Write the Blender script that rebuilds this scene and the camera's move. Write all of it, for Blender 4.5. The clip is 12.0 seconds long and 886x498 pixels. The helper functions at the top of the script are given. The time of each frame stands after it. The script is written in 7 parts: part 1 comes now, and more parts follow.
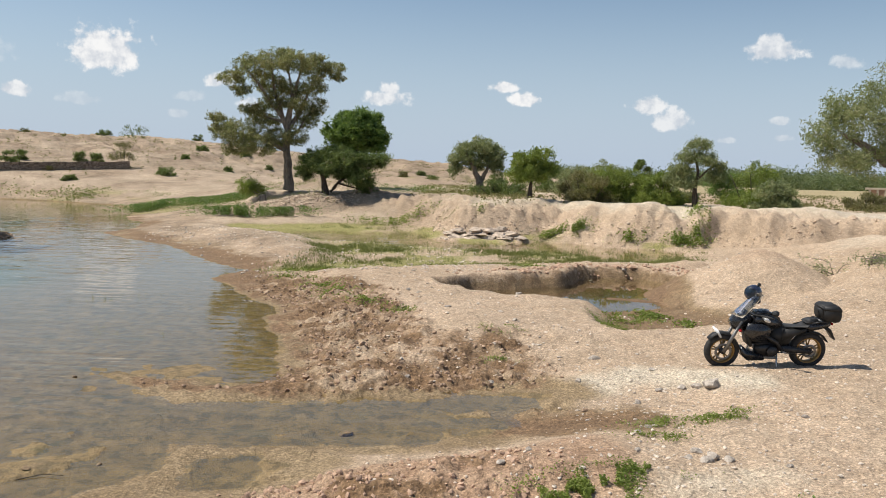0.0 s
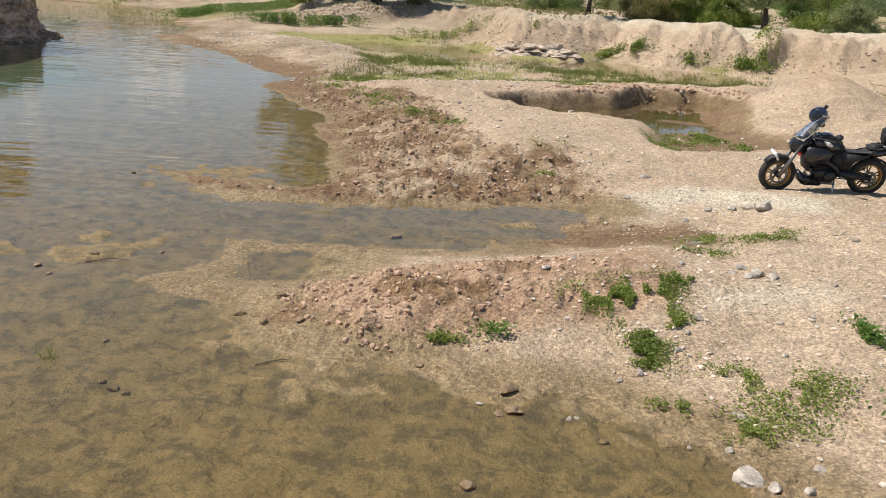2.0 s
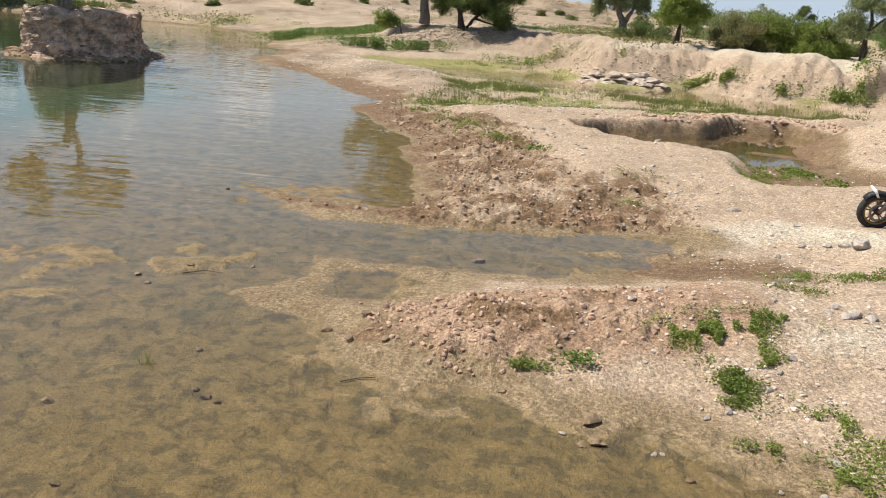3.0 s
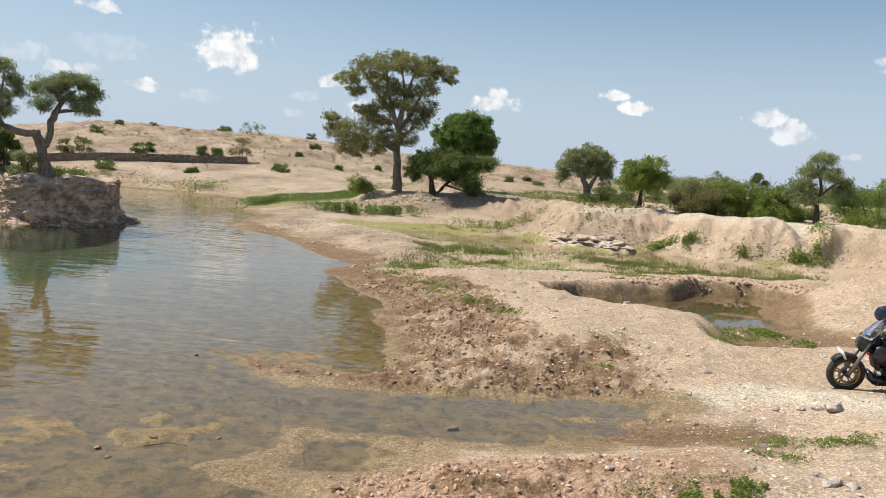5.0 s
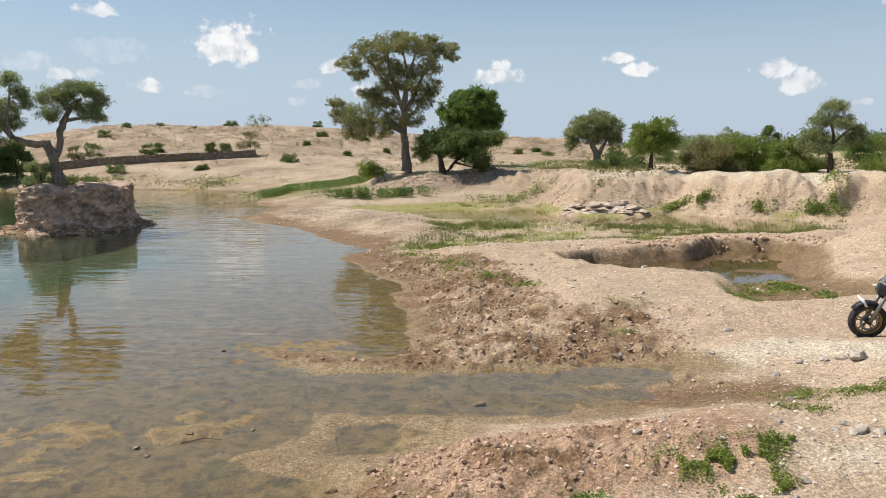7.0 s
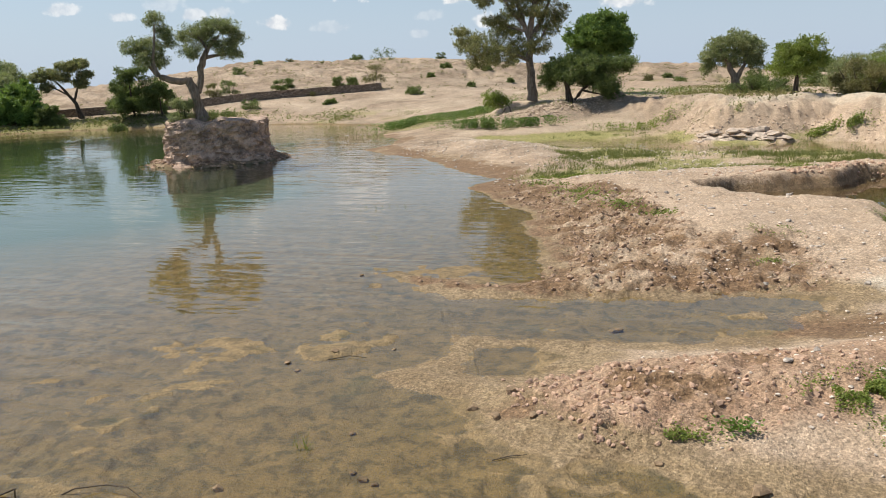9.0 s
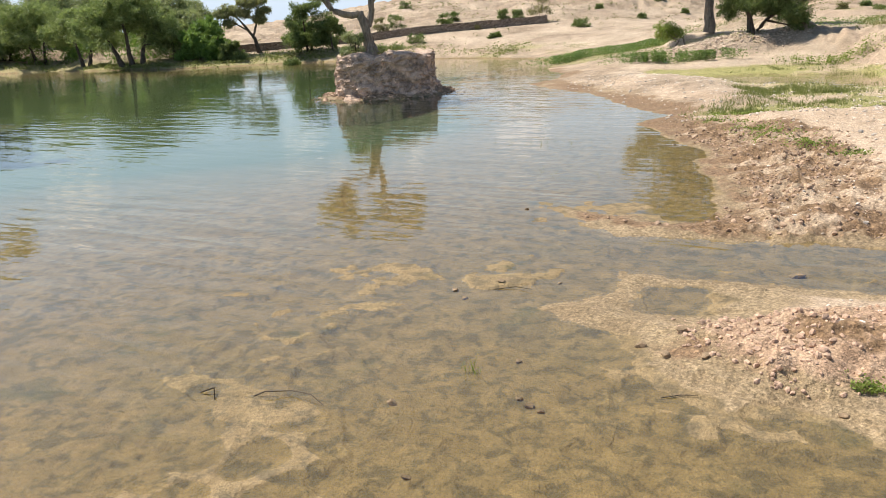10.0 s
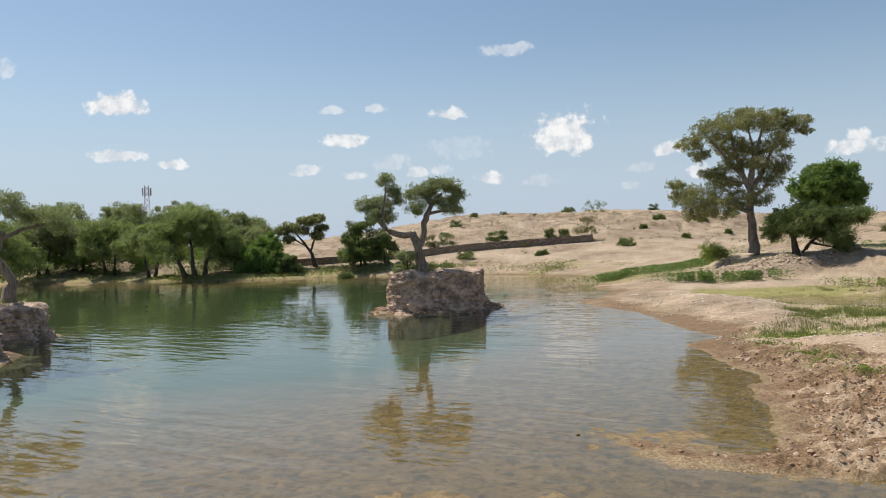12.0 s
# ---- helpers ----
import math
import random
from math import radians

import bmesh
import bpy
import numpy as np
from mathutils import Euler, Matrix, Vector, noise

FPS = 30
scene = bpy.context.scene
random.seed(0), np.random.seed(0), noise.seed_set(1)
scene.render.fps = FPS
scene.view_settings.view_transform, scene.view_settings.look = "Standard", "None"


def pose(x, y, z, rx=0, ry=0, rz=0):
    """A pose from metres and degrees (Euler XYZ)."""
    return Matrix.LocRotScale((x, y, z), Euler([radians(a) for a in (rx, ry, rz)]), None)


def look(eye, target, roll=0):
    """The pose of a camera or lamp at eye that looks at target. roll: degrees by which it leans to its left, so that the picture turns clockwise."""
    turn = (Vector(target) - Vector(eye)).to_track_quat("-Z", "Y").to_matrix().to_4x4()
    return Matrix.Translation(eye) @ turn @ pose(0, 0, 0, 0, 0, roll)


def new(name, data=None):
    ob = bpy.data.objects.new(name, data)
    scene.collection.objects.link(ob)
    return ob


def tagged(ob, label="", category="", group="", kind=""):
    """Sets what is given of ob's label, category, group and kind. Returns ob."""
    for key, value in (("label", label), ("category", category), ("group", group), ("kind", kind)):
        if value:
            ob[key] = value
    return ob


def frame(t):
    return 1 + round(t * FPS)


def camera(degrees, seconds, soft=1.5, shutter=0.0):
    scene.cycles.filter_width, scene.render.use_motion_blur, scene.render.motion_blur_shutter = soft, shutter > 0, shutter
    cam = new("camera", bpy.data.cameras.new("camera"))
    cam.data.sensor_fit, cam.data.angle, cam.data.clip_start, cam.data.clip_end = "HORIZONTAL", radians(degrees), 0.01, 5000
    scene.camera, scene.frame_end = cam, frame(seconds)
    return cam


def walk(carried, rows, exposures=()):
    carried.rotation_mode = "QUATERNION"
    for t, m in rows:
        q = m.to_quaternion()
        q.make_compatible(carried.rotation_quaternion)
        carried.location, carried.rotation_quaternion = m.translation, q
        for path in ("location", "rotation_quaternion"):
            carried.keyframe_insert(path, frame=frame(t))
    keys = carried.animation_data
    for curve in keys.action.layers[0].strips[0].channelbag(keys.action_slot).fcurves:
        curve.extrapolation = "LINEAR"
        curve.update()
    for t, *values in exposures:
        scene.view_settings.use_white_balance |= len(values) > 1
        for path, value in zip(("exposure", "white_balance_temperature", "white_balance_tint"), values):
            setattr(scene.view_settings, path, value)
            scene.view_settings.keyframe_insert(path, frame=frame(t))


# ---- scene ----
cam = camera(58.6, 12.0, soft=0.9)
# seconds, eye (m), turn about x, y, z (degrees)
PATH = [
    (0.0, 0.000, 0.000, 3.500, 84.44, -1.76, 0.03),
    (0.5, 0.047, 0.023, 3.493, 84.38, -1.95, -3.31),
    (1.0, 0.043, 0.017, 3.473, 81.75, -2.08, -2.71),
    (1.5, -0.007, 0.005, 3.366, 75.77, -2.80, 0.49),
    (2.0, -0.057, -0.010, 3.310, 71.39, -3.35, 3.75),
    (2.5, -0.096, -0.043, 3.311, 70.72, -3.70, 7.20),
    (3.0, -0.172, -0.061, 3.322, 72.75, -3.93, 9.63),
    (3.5, -0.145, -0.079, 3.400, 78.32, -3.42, 9.25),
    (3.7, -0.120, -0.086, 3.452, 80.62, -3.07, 8.29),
    (5.3, -0.180, -0.054, 3.402, 84.46, -3.95, 7.56),
    (5.5, -0.176, -0.067, 3.433, 84.03, -4.17, 7.84),
    (6.0, -0.146, -0.092, 3.446, 83.47, -3.84, 8.12),
    (6.5, -0.130, -0.122, 3.457, 82.54, -1.22, 8.77),
    (6.7, -0.140, -0.151, 3.454, 82.54, -0.20, 8.35),
    (8.3, -0.235, -0.170, 3.445, 84.97, 2.75, 9.31),
    (8.5, -0.263, -0.162, 3.418, 83.51, 1.96, 11.28),
    (9.0, -0.341, -0.190, 3.348, 78.12, 2.06, 16.95),
    (9.5, -0.427, -0.228, 3.260, 73.31, 2.18, 23.19),
    (10.0, -0.476, -0.269, 3.292, 74.04, 2.66, 28.46),
    (10.5, -0.508, -0.308, 3.398, 78.80, 2.69, 32.31),
    (11.0, -0.498, -0.343, 3.454, 83.40, 2.48, 33.84),
    (11.5, -0.509, -0.333, 3.499, 86.87, 2.40, 33.54),
    (12.0, -0.463, -0.355, 3.500, 89.42, 2.15, 31.97),
]
walk(cam, [(t, pose(x, y, z, a, b, c)) for t, x, y, z, a, b, c in PATH], [(0.0, 0.12), (2.5, 0.18), (3.5, 0.36), (5.4, 0.2), (8.5, 0.17), (9.0, 0.2), (9.5, 0.48), (10.0, 0.66), (10.5, 0.3), (11.0, 0.2), (12.0, 0.14)])

# ---- light: one sun from the lake side, high, and a hazy sky with small clouds ----
SUN_AZ, SUN_EL = -86.0, 59.0  # degrees clockwise from +y, above the horizon
SUN_DIR = Vector((math.sin(radians(SUN_AZ)) * math.cos(radians(SUN_EL)),
                  math.cos(radians(SUN_AZ)) * math.cos(radians(SUN_EL)), math.sin(radians(SUN_EL))))
sun = new("sun", bpy.data.lights.new("sun", "SUN"))
sun.data.energy, sun.data.angle, sun.data.color = 5.0, radians(0.6), (1.0, 0.94, 0.85)
sun.matrix_world = look(SUN_DIR * 50, (0, 0, 0))


class Nodes:
    """Short hand for a node tree."""

    def __init__(self, tree):
        self.tree = tree
        tree.nodes.clear()

    def add(self, kind, ins=None, **props):
        n = self.tree.nodes.new(kind)
        for k, v in props.items():
            setattr(n, k, v)
        for k, v in (ins or {}).items():
            if hasattr(v, "is_output"):
                self.tree.links.new(v, n.inputs[k])
            else:
                n.inputs[k].default_value = v
        return n

    def math(self, op, a, b=0.0, c=0.0, clamp=False):
        n = self.add("ShaderNodeMath", {0: a, 1: b, 2: c}, operation=op, use_clamp=clamp)
        return n.outputs[0]

    def mix(self, f, a, b, blend="MIX"):
        n = self.add("ShaderNodeMix", {0: f, 6: a, 7: b}, data_type="RGBA", blend_type=blend)
        return n.outputs[2]

    def ramp(self, f, lo, hi):
        n = self.add("ShaderNodeMapRange", {0: f, 1: lo, 2: hi, 3: 0.0, 4: 1.0}, interpolation_type="SMOOTHSTEP")
        return n.outputs[0]

    def noise(self, vec, scale, detail=4.0, rough=0.55, dist=0.0):
        n = self.add("ShaderNodeTexNoise", {"Vector": vec, "Scale": scale, "Detail": detail, "Roughness": rough, "Distortion": dist})
        return n.outputs[0]


# clouds: azimuth, elevation, half width, half height (degrees), brightness
CLOUDS = [
    (-22.8, 7.2, 2.5, 1.8, 1.0), (-28.2, 4.4, 1.2, 0.55, 0.85), (-15.8, 5.75, 1.0, 0.6, 0.9), (-4.2, 5.0, 1.9, 0.75, 0.85), (-4.0, 5.7, 0.8, 0.7, 0.85), (4.1, 6.1, 1.1, 0.5, 0.95), (5.6, 5.25, 1.2, 0.55, 1.0),
    (14.2, 5.0, 1.4, 0.8, 0.85), (15.9, 4.0, 1.3, 0.9, 0.75), (22.2, 8.5, 2.3, 1.0, 0.85), (21.9, 9.1, 1.1, 0.6, 0.85), (26.5, 7.7, 1.0, 0.6, 0.5), (22.75, 4.0, 0.75, 0.35, 0.5), (23.0, 2.9, 0.9, 0.32, 0.4),
    (19.5, 2.7, 0.7, 0.3, 0.35), (-13.8, 4.1, 0.9, 0.7, 0.75), (-54.0, 9.7, 1.9, 0.95, 1.0), (-54.3, 6.45, 2.0, 0.55, 0.8), (-50.6, 5.9, 1.0, 0.42, 0.85), (-39.6, 9.55, 1.1, 0.35, 0.5), (-36.6, 9.65, 0.9, 0.4, 0.6),
    (-31.3, 9.05, 1.4, 0.6, 0.85), (-38.9, 7.4, 1.7, 0.65, 0.9), (-41.7, 5.35, 1.15, 0.45, 0.6), (-38.2, 4.9, 0.9, 0.45, 0.6), (-35.6, 5.7, 1.6, 0.9, 0.3), (-33.8, 4.95, 1.1, 0.6, 0.6), (-28.1, 4.3, 1.0, 0.5, 0.8),
    (-60.5, 11.7, 0.8, 0.7, 0.5), (-27.0, 13.3, 2.2, 0.6, 0.45), (-17.7, 4.6, 1.2, 0.45, 0.25), (-32.0, 5.1, 0.8, 0.45, 0.5), (-30.5, 6.6, 2.4, 1.0, 0.18), (-9.5, 4.6, 1.0, 0.5, 0.3), (-18.5, 3.4, 1.2, 0.5, 0.3), (-24.5, 4.0, 1.4, 0.5, 0.25),
]


def make_sky():
    world = bpy.data.worlds.new("sky")
    scene.world = world
    world.use_nodes = True
    k = Nodes(world.node_tree)
    sky = k.add("ShaderNodeTexSky", sky_type="NISHITA", sun_disc=False, sun_elevation=radians(SUN_EL), sun_rotation=radians(SUN_AZ),
                altitude=150.0, air_density=1.15, dust_density=0.7, ozone_density=1.6)
    way = k.add("ShaderNodeTexCoord").outputs["Generated"]
    sep = k.add("ShaderNodeSeparateXYZ", {0: way})
    az = k.math("MULTIPLY", k.math("ARCTAN2", sep.outputs[0], sep.outputs[1]), 180 / math.pi)
    el = k.math("MULTIPLY", k.math("ARCSINE", sep.outputs[2]), 180 / math.pi)
    puff = k.noise(way, 60.0, 6.0, 0.58)
    fine = k.noise(way, 24.0, 3.0, 0.5)
    edge = k.math("ADD", k.math("MULTIPLY", k.math("ADD", puff, -0.5), 1.9), k.math("MULTIPLY", k.math("ADD", fine, -0.5), 1.1))
    total = None
    for a, e, w, h, b in CLOUDS:
        u = k.math("DIVIDE", k.math("SUBTRACT", az, a), w)
        v = k.math("DIVIDE", k.math("SUBTRACT", el, e), h)
        v = k.math("MAXIMUM", v, k.math("MULTIPLY", v, -1.35))
        rr = k.math("SQRT", k.math("ADD", k.math("MULTIPLY", u, u), k.math("MULTIPLY", v, v)))
        body = k.ramp(k.math("SUBTRACT", k.math("ADD", edge, 1.0), rr), -0.05, 0.42)
        part_c = k.math("MULTIPLY", body, b * 0.95)
        total = part_c if total is None else k.math("MAXIMUM", total, part_c)
    tint = k.mix(k.ramp(puff, 0.35, 0.65), (6.6, 6.9, 7.4, 1), (9.6, 9.5, 9.4, 1))
    haze = k.ramp(el, 15.0, 0.0)
    base = k.mix(k.math("MULTIPLY", haze, 0.85), sky.outputs[0], (4.7, 5.75, 7.3, 1))
    col = k.mix(total, base, tint)
    bg = k.add("ShaderNodeBackground", {0: col, 1: 0.092})
    k.add("ShaderNodeOutputWorld", {0: bg.outputs[0]})


make_sky()


# ---- materials ----
def material(name):
    m = bpy.data.materials.new(name)
    m.use_nodes = True
    return m, Nodes(m.node_tree)


def finish(k, shader):
    k.add("ShaderNodeOutputMaterial", {0: shader})


def solid(name, colour, rough=0.6, metal=0.0, vary=0.15, scale=12.0, bump=0.0, coat=0.0):
    """A plain material with grain and slight stains."""
    m, k = material(name)
    pos = k.add("ShaderNodeTexCoord").outputs["Object"]
    n1, n2 = k.noise(pos, scale, 5.0), k.noise(pos, scale * 7.0, 3.0)
    f = k.math("ADD", k.math("MULTIPLY", n1, 0.7), k.math("MULTIPLY", n2, 0.3))
    dark = tuple(c * (1 - vary) for c in colour) + (1,)
    light = tuple(min(1, c * (1 + vary)) for c in colour) + (1,)
    col = k.mix(k.ramp(f, 0.35, 0.65), dark, light)
    ins = {"Base Color": col, "Roughness": k.math("ADD", rough - 0.08, k.math("MULTIPLY", n2, 0.16)), "Metallic": metal, "Coat Weight": coat}
    if bump:
        ins["Normal"] = k.add("ShaderNodeBump", {"Strength": bump, "Distance": 0.02, "Height": f}).outputs[0]
    finish(k, k.add("ShaderNodeBsdfPrincipled", ins).outputs[0])
    return m


def leaf_material(name, a, b, c):
    """Small leaves: three greens by leaf and by bough, some light passing through."""
    m, k = material(name)
    rnd = k.add("ShaderNodeNewGeometry").outputs["Random Per Island"]
    pos = k.add("ShaderNodeTexCoord").outputs["Object"]
    big = k.ramp(k.noise(pos, 0.9, 3.0), 0.38, 0.62)
    col = k.mix(big, (*a, 1), (*b, 1))
    col = k.mix(k.ramp(rnd, 0.55, 1.0), col, (*c, 1))
    col = k.mix(k.math("MULTIPLY", k.ramp(rnd, 0.45, 0.0), 0.35), col, (a[0] * 0.65, a[1] * 0.65, a[2] * 0.65, 1))
    d = k.add("ShaderNodeBsdfPrincipled", {"Base Color": col, "Roughness": 0.55, "Specular IOR Level": 0.3})
    tr = k.add("ShaderNodeBsdfTranslucent", {0: k.mix(0.5, col, (0.20, 0.26, 0.04, 1))})
    finish(k, k.add("ShaderNodeMixShader", {0: 0.45, 1: d.outputs[0], 2: tr.outputs[0]}).outputs[0])
    return m


def bark_material(name, a, b):
    m, k = material(name)
    pos = k.add("ShaderNodeTexCoord").outputs["Object"]
    st = k.add("ShaderNodeMapping", {0: pos, 3: (1.0, 1.0, 0.22)}).outputs[0]
    n = k.noise(st, 14.0, 6.0, 0.65, 0.6)
    col = k.mix(k.ramp(n, 0.35, 0.65), (*a, 1), (*b, 1))
    col = k.mix(k.ramp(k.noise(pos, 1.6, 3.0), 0.5, 0.75), col, (b[0] * 1.2, b[1] * 1.15, b[2] * 1.1, 1))
    bump = k.add("ShaderNodeBump", {"Strength": 0.9, "Distance": 0.05, "Height": n}).outputs[0]
    finish(k, k.add("ShaderNodeBsdfPrincipled", {"Base Color": col, "Roughness": 0.9, "Normal": bump, "Specular IOR Level": 0.2}).outputs[0])
    return m


def ground_material():
    """Dry sandy earth; the sheet's own masks say where it is wet mud, red clay, chalk or weed-grown."""
    m, k = material("earth")
    pos = k.add("ShaderNodeTexCoord").outputs["Object"]
    m1 = k.add("ShaderNodeSeparateColor", {0: k.add("ShaderNodeAttribute", attribute_name="soil").outputs[0]}).outputs
    m2 = k.add("ShaderNodeSeparateColor", {0: k.add("ShaderNodeAttribute", attribute_name="growth_depth").outputs[0]}).outputs
    big, mid = k.noise(pos, 0.35, 4.0), k.noise(pos, 2.6, 5.0, 0.6)
    fine, grit = k.noise(pos, 16.0, 4.0, 0.65), k.noise(pos, 75.0, 2.0, 0.6)
    speck = k.add("ShaderNodeTexVoronoi", {"Vector": pos, "Scale": 24.0, "Randomness": 1.0})
    sand = k.mix(k.ramp(big, 0.35, 0.65), (0.40, 0.300, 0.216, 1), (0.455, 0.345, 0.256, 1))
    sand = k.mix(k.math("MULTIPLY", k.ramp(mid, 0.35, 0.7), 0.7), sand, (0.365, 0.262, 0.182, 1))
    sand = k.mix(k.math("MULTIPLY", k.ramp(fine, 0.5, 0.75), 0.5), sand, (0.53, 0.445, 0.355, 1))
    patch = k.noise(pos, 0.8, 8.0, 0.72)
    sand = k.mix(k.math("MULTIPLY", k.ramp(patch, 0.45, 0.66), 0.16), sand, (0.35, 0.275, 0.20, 1))
    red = k.mix(k.ramp(mid, 0.3, 0.7), (0.27, 0.170, 0.110, 1), (0.40, 0.276, 0.190, 1))
    wet = k.mix(k.ramp(fine, 0.3, 0.7), (0.205, 0.146, 0.082, 1), (0.295, 0.217, 0.132, 1))
    wet = k.mix(k.math("MULTIPLY", k.ramp(patch, 0.46, 0.60), 0.4), wet, (0.165, 0.108, 0.055, 1))
    chalk = k.mix(k.ramp(fine, 0.35, 0.65), (0.58, 0.525, 0.435, 1), (0.49, 0.41, 0.32, 1))
    weed = k.mix(k.ramp(fine, 0.3, 0.7), (0.19, 0.19, 0.065, 1), (0.31, 0.27, 0.115, 1))
    drift = k.noise(k.add("ShaderNodeMapping", {0: pos, 2: (0, 0, radians(-25)), 3: (1.0, 1.5, 1.0)}).outputs[0], 3.2, 7.0, 0.72)
    silt = k.mix(k.ramp(mid, 0.3, 0.7), (0.215, 0.150, 0.074, 1), (0.300, 0.212, 0.110, 1))
    silt = k.mix(k.math("MULTIPLY", k.ramp(big, 0.52, 0.7), 0.25), silt, (0.17, 0.14, 0.07, 1))
    silt = k.mix(k.math("MULTIPLY", k.ramp(drift, 0.44, 0.72), 0.22), silt, (0.125, 0.10, 0.058, 1))
    silt = k.mix(k.math("MULTIPLY", k.ramp(k.noise(pos, 24.0, 4.0, 0.75), 0.53, 0.66), 0.5), silt, (0.10, 0.08, 0.048, 1))
    mottle = k.noise(pos, 4.6, 6.0, 0.68, 0.4)
    silt = k.mix(k.math("MULTIPLY", k.ramp(mottle, 0.47, 0.60), 0.72), silt, (0.105, 0.083, 0.050, 1))
    silt = k.mix(k.math("MULTIPLY", k.ramp(k.noise(pos, 1.1, 4.0, 0.6), 0.58, 0.72), 0.45), silt, (0.085, 0.088, 0.042, 1))
    # greener, darker bed by depth stands in for light lost in murky water
    deep_murk = k.mix(k.ramp(mid, 0.3, 0.7), (0.042, 0.085, 0.042, 1), (0.066, 0.104, 0.045, 1))

    def soft(mask, lo=0.25, hi=0.75):
        return k.ramp(k.math("ADD", mask, k.math("MULTIPLY", k.math("ADD", mid, k.math("ADD", fine, -1.0)), 0.55)), lo, hi)

    col = k.mix(soft(m1[1]), sand, red)
    col = k.mix(soft(m1[2]), col, chalk)
    col = k.mix(k.math("MULTIPLY", k.ramp(speck.outputs["Distance"], 0.2, 0.08), k.math("MULTIPLY", k.ramp(mid, 0.45, 0.62), 0.7)), col, (0.56, 0.49, 0.40, 1))
    crust = k.mix(k.ramp(patch, 0.42, 0.6), (0.245, 0.178, 0.126, 1), (0.155, 0.113, 0.077, 1))
    crust = k.mix(k.math("MULTIPLY", k.ramp(k.noise(pos, 0.22, 6.0, 0.65), 0.46, 0.62), 0.6), crust, (0.30, 0.24, 0.175, 1))
    crust = k.mix(k.math("MULTIPLY", k.ramp(k.noise(pos, 1.7, 6.0, 0.75), 0.54, 0.66), 0.55), crust, (0.105, 0.085, 0.05, 1))
    col = k.mix(k.math("SUBTRACT", 1.0, k.add("ShaderNodeAttribute", attribute_name="growth_depth").outputs[3]), col, crust)
    col = k.mix(soft(m2[0]), col, weed)
    col = k.mix(soft(m1[0]), col, wet)
    dark = k.add("ShaderNodeAttribute", attribute_name="soil").outputs[3]
    col = k.mix(soft(k.math("SUBTRACT", 1.0, dark)), col, k.mix(k.ramp(fine, 0.3, 0.7), (0.115, 0.067, 0.036, 1), (0.245, 0.155, 0.088, 1)))
    col = k.mix(soft(m2[1]), col, silt)
    col = k.mix(m2[2], col, deep_murk)
    # shadow of small pits painted as darker noise patches, without relief
    pit = k.noise(pos, 7.0, 6.0, 0.72)
    col = k.mix(k.math("MULTIPLY", k.ramp(pit, 0.55, 0.70), 0.18), col, (0.23, 0.172, 0.118, 1))
    col = k.mix(k.math("MULTIPLY", k.ramp(grit, 0.48, 0.66), 0.30), col, (0.15, 0.112, 0.08, 1))
    warp = k.add("ShaderNodeVectorMath", {0: pos, 1: k.add("ShaderNodeVectorMath", {0: k.add("ShaderNodeTexNoise", {"Vector": pos, "Scale": 14.0}).outputs[1], 1: (0.014, 0.014, 0.014)}, operation="MULTIPLY").outputs[0]}, operation="ADD").outputs[0]
    grain = None
    for size, amount in ((36.0, 0.25), (15.0, 0.10), (2.4, 0.07)):
        cell = k.add("ShaderNodeSeparateColor", {0: k.add("ShaderNodeTexVoronoi", {"Vector": warp, "Scale": size}).outputs["Color"]}).outputs[0]
        v = k.math("ADD", 1.0 - amount * 0.9, k.math("MULTIPLY", cell, 2 * amount * 0.95))
        grain = v if grain is None else k.math("MULTIPLY", grain, v)
    plain = col
    col = k.add("ShaderNodeVectorMath", {0: col, "Scale": grain}, operation="SCALE").outputs[0]
    rubbly = k.noise(pos, 34.0, 3.0, 0.75)
    coarse = k.noise(pos, 9.0, 5.0, 0.75)
    for n, lo, hi in ((rubbly, 0.68, 1.34), (coarse, 0.90, 1.10)):
        col = k.add("ShaderNodeVectorMath", {0: col, "Scale": k.math("ADD", lo, k.math("MULTIPLY", k.ramp(n, 0.3, 0.7), hi - lo))}, operation="SCALE").outputs[0]
    col = k.mix(k.math("MULTIPLY", m2[1], 0.62), col, plain)
    col = k.add("ShaderNodeVectorMath", {0: col, 1: (1.085, 1.085, 1.03)}, operation="MULTIPLY").outputs[0]
    height = k.math("ADD", k.math("MULTIPLY", fine, 1.0), k.math("ADD", k.math("MULTIPLY", grit, 0.35), k.math("MULTIPLY", rubbly, 0.5)))
    bump = k.add("ShaderNodeBump", {"Strength": 1.0, "Distance": 0.036, "Height": height}).outputs[0]
    rough = k.math("SUBTRACT", 0.95, k.math("MULTIPLY", m1[0], 0.25))
    finish(k, k.add("ShaderNodeBsdfPrincipled", {"Base Color": col, "Roughness": rough, "Normal": bump, "Specular IOR Level": 0.25}).outputs[0])
    return m


